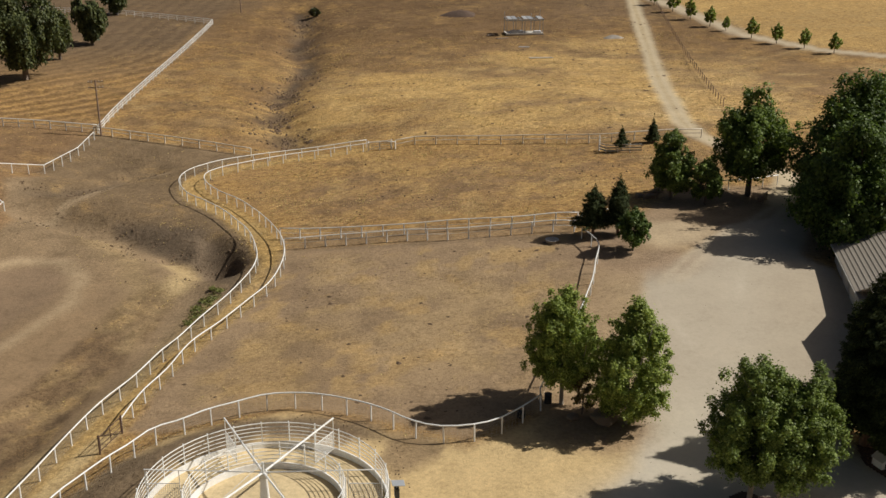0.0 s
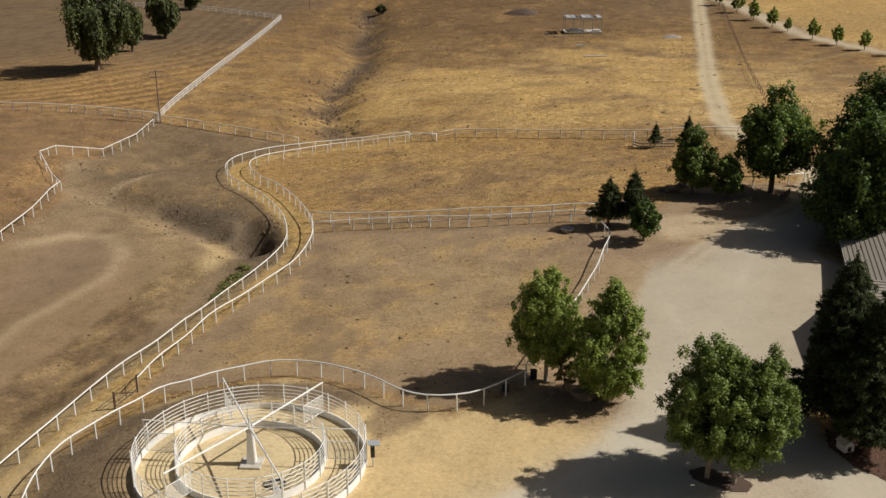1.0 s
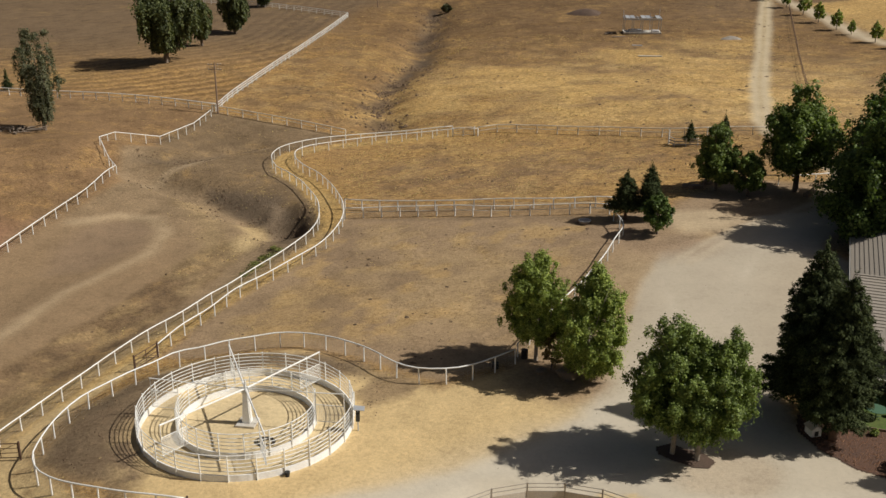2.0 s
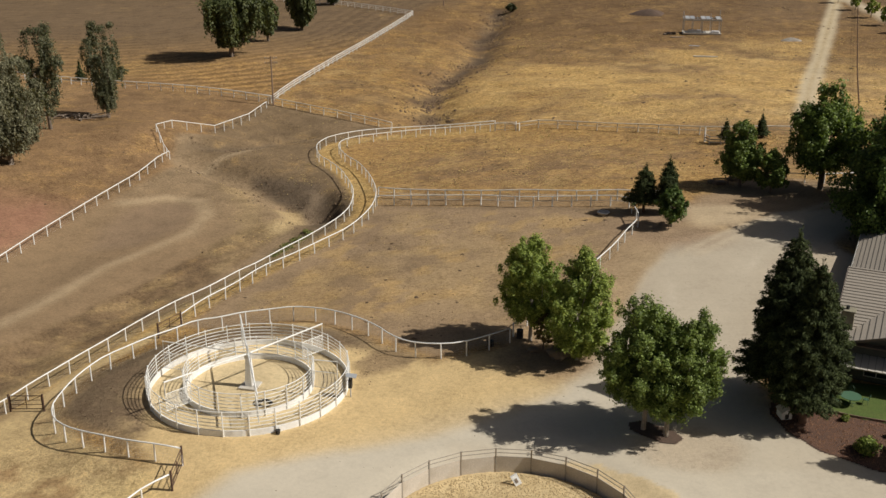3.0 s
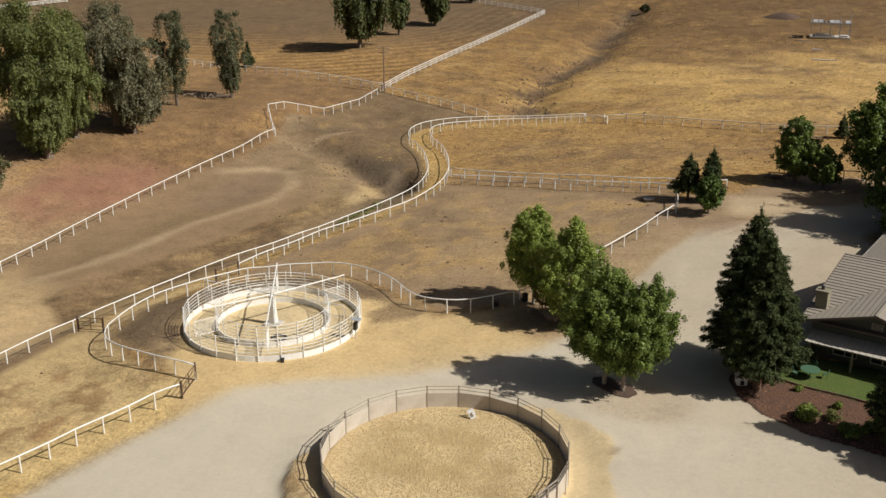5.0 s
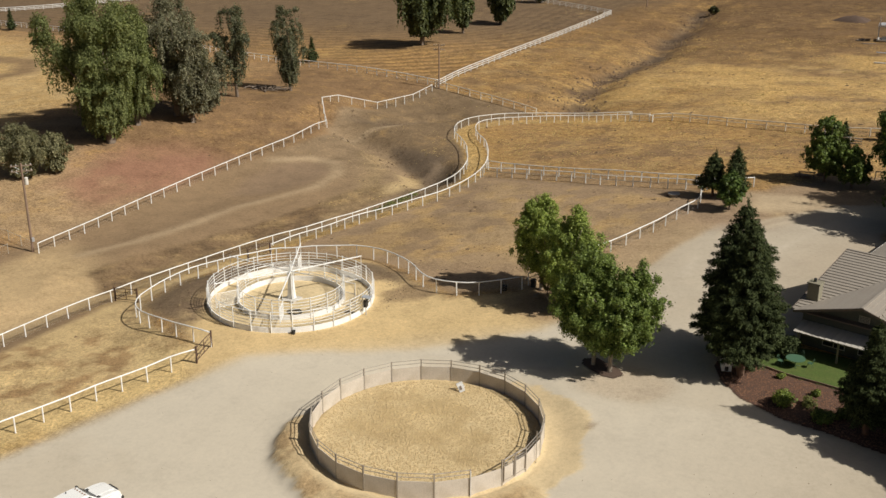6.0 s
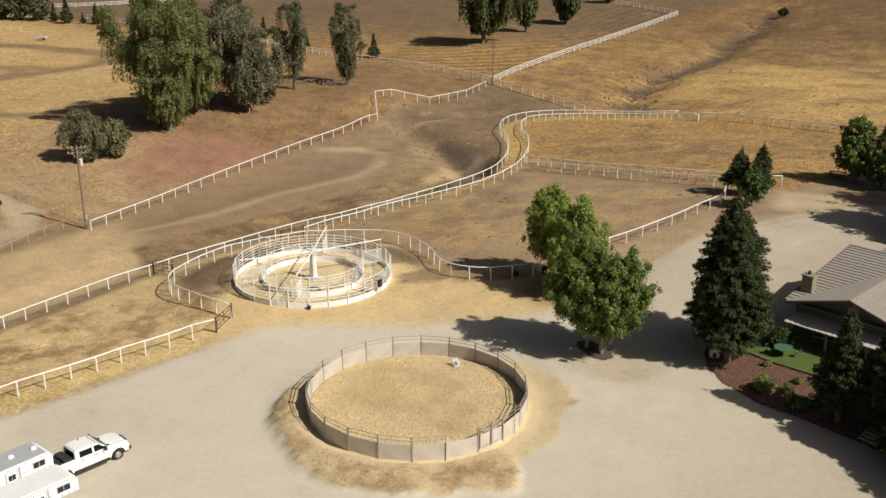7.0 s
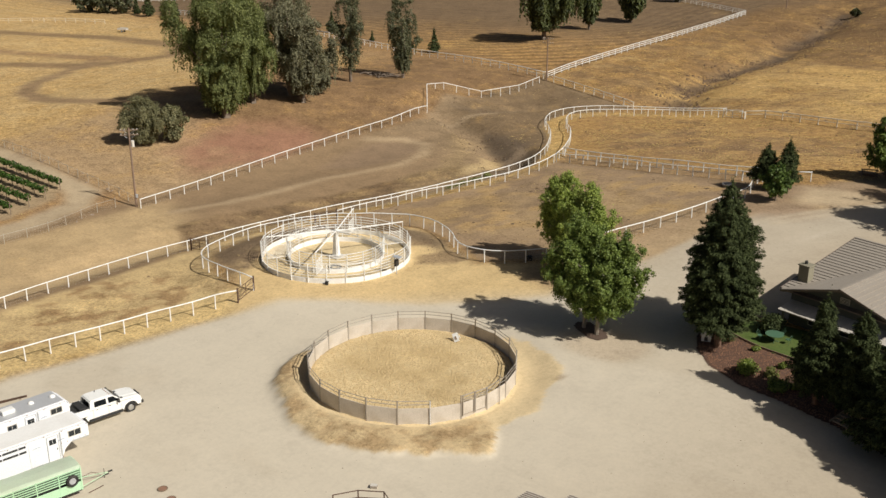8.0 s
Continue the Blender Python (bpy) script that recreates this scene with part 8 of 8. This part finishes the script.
def panel_pen():
    pts = [(25.5, 144.1), (26.2, 142.4), (31.2, 141.4)]
    o = Vector((*pts[0], gz(*pts[0])))
    root = thing("panel_pen", pose(*o), "low whitewashed panel fence round a small conifer", "panel fence")
    for a, b in zip(pts, pts[1:]):
        n = max(1, round(math.dist(a, b) / 1.7))
        for k in range(n):
            p = Vector((*a, 0)).lerp(Vector((*b, 0)), k / n)
            q = Vector((*a, 0)).lerp(Vector((*b, 0)), (k + 1) / n)
            p.z, q.z = gz(p.x, p.y), gz(q.x, q.y)
            p, q = p - o, q - o
            panel = part("panel", bmesh_board(p.lerp(q, 0.02) + Vector((0, 0, 1.12)), p.lerp(q, 0.98) + Vector((0, 0, 1.12)), 0.04, 0.12), M_WHITE, root)
            for h in (0.3, 0.7):
                part("bar", bmesh_board(p.lerp(q, 0.02) + Vector((0, 0, h)), p.lerp(q, 0.98) + Vector((0, 0, h)), 0.03, 0.22), M_CONCRETE, panel)
            part("post", tube(bmesh.new(), p + Vector((0, 0, -0.2)), p + Vector((0, 0, 1.3)), 0.05, 0.05, 8), M_WHITE, root)
    part("end_post", tube(bmesh.new(), (0, 0, -0.2), (0, 0, 2.2), 0.14, 0.1, 8), M_WHITE, root)


panel_pen()


# ---- odds and ends ----
def log_pile(x, y):
    root = thing("log_pile", pose(x, y, gz(x, y)), "heap of dead grey branches and logs", "log pile")
    rng = np.random.default_rng(9)
    for k in range(34):
        a = rng.uniform(0, math.pi)
        c = Vector((rng.uniform(-4.4, 4.4), rng.uniform(-1.5, 1.5), rng.uniform(0.1, 0.8)))
        d = Vector((math.cos(a) * 1.0, math.sin(a) * 0.6, rng.uniform(-0.1, 0.1))) * rng.uniform(0.7, 1.7)
        c.z = max(c.z, abs(d.z) + 0.1)
        bm = bmesh.new()
        limb(bm, c - d, c + d, rng.uniform(0.08, 0.2), 0.04, 0.15, rng, 6)
        part("branch", bm, M_BARK, root)


log_pile(-76.6, 138.0)


def feeder_ring(x, y):
    root = thing("feeder_tub", pose(x, y, gz(x, y)), "grey rubber feed tub lying in the paddock corner", "feed tub")
    part("body", tube(bmesh.new(), (0, 0, 0), (0, 0, 0.32), 0.62, 0.7, 20), M_PENSTEEL, root)
    part("rim", path_tube(bmesh.new(), ring_points(0.7, 0.33, 20), 0.05, 6, True), M_TRAILROOF, root)


feeder_ring(13.9, 104.6)


def barrel(x, y, label, mat, r=0.3, h=0.9, name="barrel"):
    root = thing(name, pose(x, y, gz(x, y)), label, "barrel", "barrels by the paddock")
    bm = tube(bmesh.new(), (0, 0, 0), (0, 0, h), r, r, 18)
    part("body", bm, mat, root)
    for z in (0.02, h * 0.33, h * 0.66, h - 0.02):
        part("hoop", path_tube(bmesh.new(), ring_points(r + 0.005, z, 18), 0.018, 5, True), mat, root)


barrel(9.6, 70.9, "black plastic barrel beside the fence's end", M_BLACK, 0.29, 0.8)
barrel(7.3, 68.9, "black feed bucket hung low by the fence", M_BLACK, 0.28, 0.5)


def boulder(x, y, r, label, seed):
    bm = bmesh.new()
    bmesh.ops.create_icosphere(bm, subdivisions=3, radius=r)
    for v in bm.verts:
        q = noise.noise(v.co * (1.4 / r) + Vector((seed * 3.1, 0, 0)))
        v.co *= 1 + 0.28 * q
        v.co.z *= 0.55
    ob = new("boulder", mesh_of("boulder", bm, M_STONE, True))
    ob.matrix_basis = pose(x, y, gz(x, y) + r * 0.22, 0, 0, seed * 50)
    tagged(ob, label, "boulder", "boulders under the trees")


boulder(13.5, 68.0, 1.0, "large pale tan boulder under the trees", 1)
boulder(11.2, 68.4, 0.5, "small tan boulder under the trees", 2)
boulder(29.0, 121.0, 0.7, "brown boulder by the north fence", 4)
boulder(26.4, 119.2, 0.6, "dark brown boulder by the north fence", 5)


def wooden_rack(x, y, turn, label):
    root = thing("wooden_rack", pose(x, y, gz(x, y), 0, 0, turn), label, "rack")
    for s in (-1, 1):
        part("upright", box(bmesh.new(), (0.12, 0.12, 1.1), (s * 0.9, 0, 0.5), bevel=0.01), M_WOOD, root)
    for h in (0.45, 0.95):
        part("bar", box(bmesh.new(), (2.2, 0.1, 0.14), (0, 0, h), bevel=0.01), M_WOOD, root)
    part("bin", box(bmesh.new(), (1.2, 0.6, 0.5), (0.1, 0.45, 0.25), bevel=0.03), M_POLE, root)


wooden_rack(27.5, 118.0, 20, "dark wooden feed rack beneath the trees")
wooden_rack(41.0, 116.5, 60, "weathered wooden rack beneath the big trees")


def field_bench(x, y):
    root = thing("field_trailer", pose(x, y, gz(x, y), 0, 0, 30), "small pale flat trailer far out in the field", "trailer")
    part("bed", box(bmesh.new(), (2.6, 1.6, 0.16), (0, 0, 0.75), bevel=0.02), M_CONCRETE, root)
    for s in (-1, 1):
        wheel(root, 0.0, s * 0.85, 0.34, 0.22, M_STEEL)
        part("side_board", box(bmesh.new(), (2.6, 0.05, 0.4), (0, s * 0.78, 1.02)), M_CONCRETE, root)
    part("drawbar", tube(bmesh.new(), (1.3, 0, 0.7), (2.6, 0, 0.5), 0.05, 0.05, 6), M_STEEL, root)


field_bench(-196, 158)


# ---- fine ground cover ----
def scatter(n, x0, x1, y0, y1, keep, seed):
    rng = np.random.default_rng(seed)
    x, y = rng.uniform(x0, x1, n), rng.uniform(y0, y1, n)
    c = cover_at(x, y)
    ok = keep(c[:, 0], c[:, 1], x, y, rng)
    return x[ok], y[ok], rng


def grass_tufts(name, n, span, keep, seed, size, label):
    x, y, rng = scatter(n, *span, keep, seed)
    z = ground(x, y)
    m = len(x)
    blades = 5
    at = np.repeat(np.stack([x, y, z], 1), blades, 0)
    k = m * blades
    a = rng.uniform(0, 2 * math.pi, k)
    s = size * np.repeat(rng.uniform(0.5, 1.4, m), blades) * rng.uniform(0.7, 1.2, k)
    lean = np.stack([np.cos(a), np.sin(a), np.zeros(k)], 1)
    side = np.stack([-np.sin(a), np.cos(a), np.zeros(k)], 1)
    foot = at + lean * (s * 0.25)[:, None] - (0, 0, 0.03)
    tip = at + lean * (s * 0.9)[:, None] + np.stack([0 * s, 0 * s, s * rng.uniform(0.15, 0.45, k)], 1)
    co = np.stack([foot - side * (s * 0.32)[:, None], foot + side * (s * 0.32)[:, None], tip], 1).reshape(-1, 3)
    me = bpy.data.meshes.new(name)
    me.vertices.add(3 * k)
    me.vertices.foreach_set("co", co.ravel())
    me.loops.add(3 * k)
    me.loops.foreach_set("vertex_index", np.arange(3 * k))
    me.polygons.add(k)
    me.polygons.foreach_set("loop_start", np.arange(0, 3 * k, 3))
    me.polygons.foreach_set("loop_total", np.full(k, 3))
    me.update(calc_edges=True)
    me.materials.append(M_STRAW)
    tagged(new(name, me), label, "dry grass", kind="stuff")


def in_clumps(x, y, size, seed, level):
    return fbm(x, y, size, seed, 3) > level


grass_tufts("dry_grass_near", 60000, (-60, 45, 12, 155), lambda g, v, x, y, r: (v < 0.3) & (r.uniform(0, 1, len(x)) < g * 0.9) & in_clumps(x, y, 5, 41, 0.47), 301, 0.14, "short dry straw tufts over paddock and field")
grass_tufts("dry_grass_far", 40000, (-70, 70, 153, 300), lambda g, v, x, y, r: (v < 0.3) & (r.uniform(0, 1, len(x)) < g) & in_clumps(x, y, 9, 43, 0.48), 302, 0.20, "long dry straw tufts on the hillside")


grass_tufts("field_tussocks", 26000, (-34, 44, 112, 154), lambda g, v, x, y, r: (v < 0.3) & (r.uniform(0, 1, len(x)) < g) & in_clumps(x, y, 2.6, 44, 0.50), 303, 0.17, "bleached straw tussocks in the middle field")
grass_tufts("hill_tussocks", 30000, (-52, 66, 154, 250), lambda g, v, x, y, r: (v < 0.3) & (r.uniform(0, 1, len(x)) < g) & in_clumps(x, y, 4.0, 46, 0.52), 304, 0.22, "tall golden straw tussocks on the hillside")


def clods(name, n, span, keep, seed, size, mat, label, category, tall=1.0, lift=0.0):
    """Small rough lumps lying on the ground."""
    x, y, rng = scatter(n, *span, keep, seed)
    z = ground(x, y) + lift
    m = len(x)
    s = size * rng.uniform(0.45, 1.5, m)
    a = rng.uniform(0, 6.28, m)
    ring = np.array([(math.cos(t), math.sin(t)) for t in np.linspace(0, 2 * math.pi, 6)[:-1]])
    verts = np.zeros((m, 6, 3))
    for k in range(5):
        q = s * rng.uniform(0.6, 1.2, m)
        verts[:, k, 0] = x + q * (ring[k, 0] * np.cos(a) - ring[k, 1] * np.sin(a))
        verts[:, k, 1] = y + q * (ring[k, 0] * np.sin(a) + ring[k, 1] * np.cos(a))
        verts[:, k, 2] = z - 0.02
    verts[:, 5] = np.stack([x, y, z + tall * s * rng.uniform(0.4, 0.8, m)], 1)
    base = np.arange(m)[:, None] * 6
    tri = np.concatenate([base + np.array([[k, (k + 1) % 5, 5]]) for k in range(5)], 0)
    me = mesh_from(name, verts.reshape(-1, 3), [tuple(int(v) for v in t) for t in tri], mat)
    tagged(new(name, me), label, category, kind="stuff")


_pad = [(-22, 72), (-21, 82), (-16, 96), (-14.5, 109), (16, 106), (17, 101), (13.5, 88), (8, 71), (3, 67), (-3, 70), (-11, 73.5), (-19, 71)]
clods("paddock_crumbs", 700, (-23, 18, 66, 110), lambda g, v, x, y, r: (poly_dist(x, y, _pad) > 0.3) & in_clumps(x, y, 9, 52, 0.46), 321, 0.07, M_CLOD, "small dark crumbs over the paddock", "clods")
clods("dung_clods", 200, (-23, 18, 66, 110), lambda g, v, x, y, r: (poly_dist(x, y, _pad) > 0.3) & in_clumps(x, y, 7, 51, 0.46), 311, 0.27, M_CLOD, "dark dung and clods scattered over the paddock", "clods", 0.4)
clods("yard_clods", 320, (-60, -20, 40, 150), lambda g, v, x, y, r: (v < 0.2) & in_clumps(x, y, 6, 53, 0.5), 312, 0.16, M_CLOD, "dark clods scattered over the valley", "clods")
clods("field_clods", 300, (-30, 36, 112, 150), lambda g, v, x, y, r: (v < 0.2) & in_clumps(x, y, 6, 55, 0.5), 313, 0.17, M_CLOD, "dark clods and weeds in the middle field", "clods")
clods("bank_stones", 900, (-62, -20, 98, 140), lambda g, v, x, y, r: (seg_dist(x, y, WASH) < 6) & in_clumps(x, y, 4, 57, 0.5), 314, 0.09, M_STONE, "loose stones along the eroded wash", "stones")
clods("pen_clods", 26000, (4, 24, 31, 52), lambda g, v, x, y, r: np.hypot(x - PEN[0], y - PEN[1]) < 8.3, 315, 0.085, M_PENLUMP, "churned sandy lumps inside the round pen", "clods")
clods("spoil_lumps", 5000, (2, 28, 27, 42), lambda g, v, x, y, r: (np.hypot(x - PEN[0], y - PEN[1]) > 9.6) & (np.hypot(x - PEN[0], y - PEN[1]) < np.interp(np.degrees(np.arctan2(y - PEN[1], x - PEN[0])) % 360, SPOIL_AT, SPOIL_OUT) - 0.3) & in_clumps(x, y, 2, 67, 0.46), 326, 0.075, M_PENLUMP, "dry sandy clods on the spoil round the pen", "clods")
clods("yard_gravel", 700, (-12, 55, 12, 100), lambda g, v, x, y, r: (v > 0.6), 316, 0.045, M_STONE, "loose stones on the gravel yard", "stones")
clods("hill_scrub", 700, (-50, 60, 156, 300), lambda g, v, x, y, r: in_clumps(x, y, 8, 59, 0.56), 317, 0.38, M_CLOD, "dark dead weeds on the hillside", "weeds", 0.5)
clods("mulch_chips", 13000, (30, 54, 50, 64), lambda g, v, x, y, r: poly_dist(x, y, BED) > 0.2, 318, 0.065, M_CHIP, "coarse bark chips on the bed", "mulch", lift=0.06)
clods("bank_clods", 9000, (-62, -18, 96, 150), lambda g, v, x, y, r: (np.minimum(seg_dist(x, y, SCAR), np.minimum(seg_dist(x, y, WASH[2:]), seg_dist(x, y, [(-23.5, 113), (-22.4, 109), (-21.5, 103.8)]))) < r.exponential(1.6, len(x))) & in_clumps(x, y, 3, 58, 0.46), 322, 0.15, M_CLOD, "crumbling dark earth along the eroded banks", "clods")
clods("gully_brush", 9000, (-42, -18, 160, 300), lambda g, v, x, y, r: (seg_dist(x, y, GULLY) < r.exponential(2.2, len(x))) & in_clumps(x, y, 7, 60, 0.46), 323, 0.34, M_CLOD, "dead brown brush along the gully floor", "brush")
clods("walker_manure", 2200, (-27, -1, 46, 74), lambda g, v, x, y, r: (np.abs(np.hypot(x - WALKER[0], y - WALKER[1]) - 11.5) < 2.6) & ((y > 60) | (x < -19)) & in_clumps(x, y, 4, 62, 0.46), 324, 0.08, M_CLOD, "dark trodden manure round the walker", "clods")
clods("roadside_tufts", 900, (-100, -48, 34, 66), lambda g, v, x, y, r: (np.minimum(seg_dist(x, y, [(-94.6, 63.9), (-68.6, 62.3), (-51.2, 60.3)]), seg_dist(x, y, [(-52.2, 57.6), (-50.6, 49.9), (-49.4, 41.5)])) < r.exponential(0.5, len(x))) & in_clumps(x, y, 3, 64, 0.44), 325, 0.2, M_WOOD, "dry brown weeds along the wire fences", "weeds")
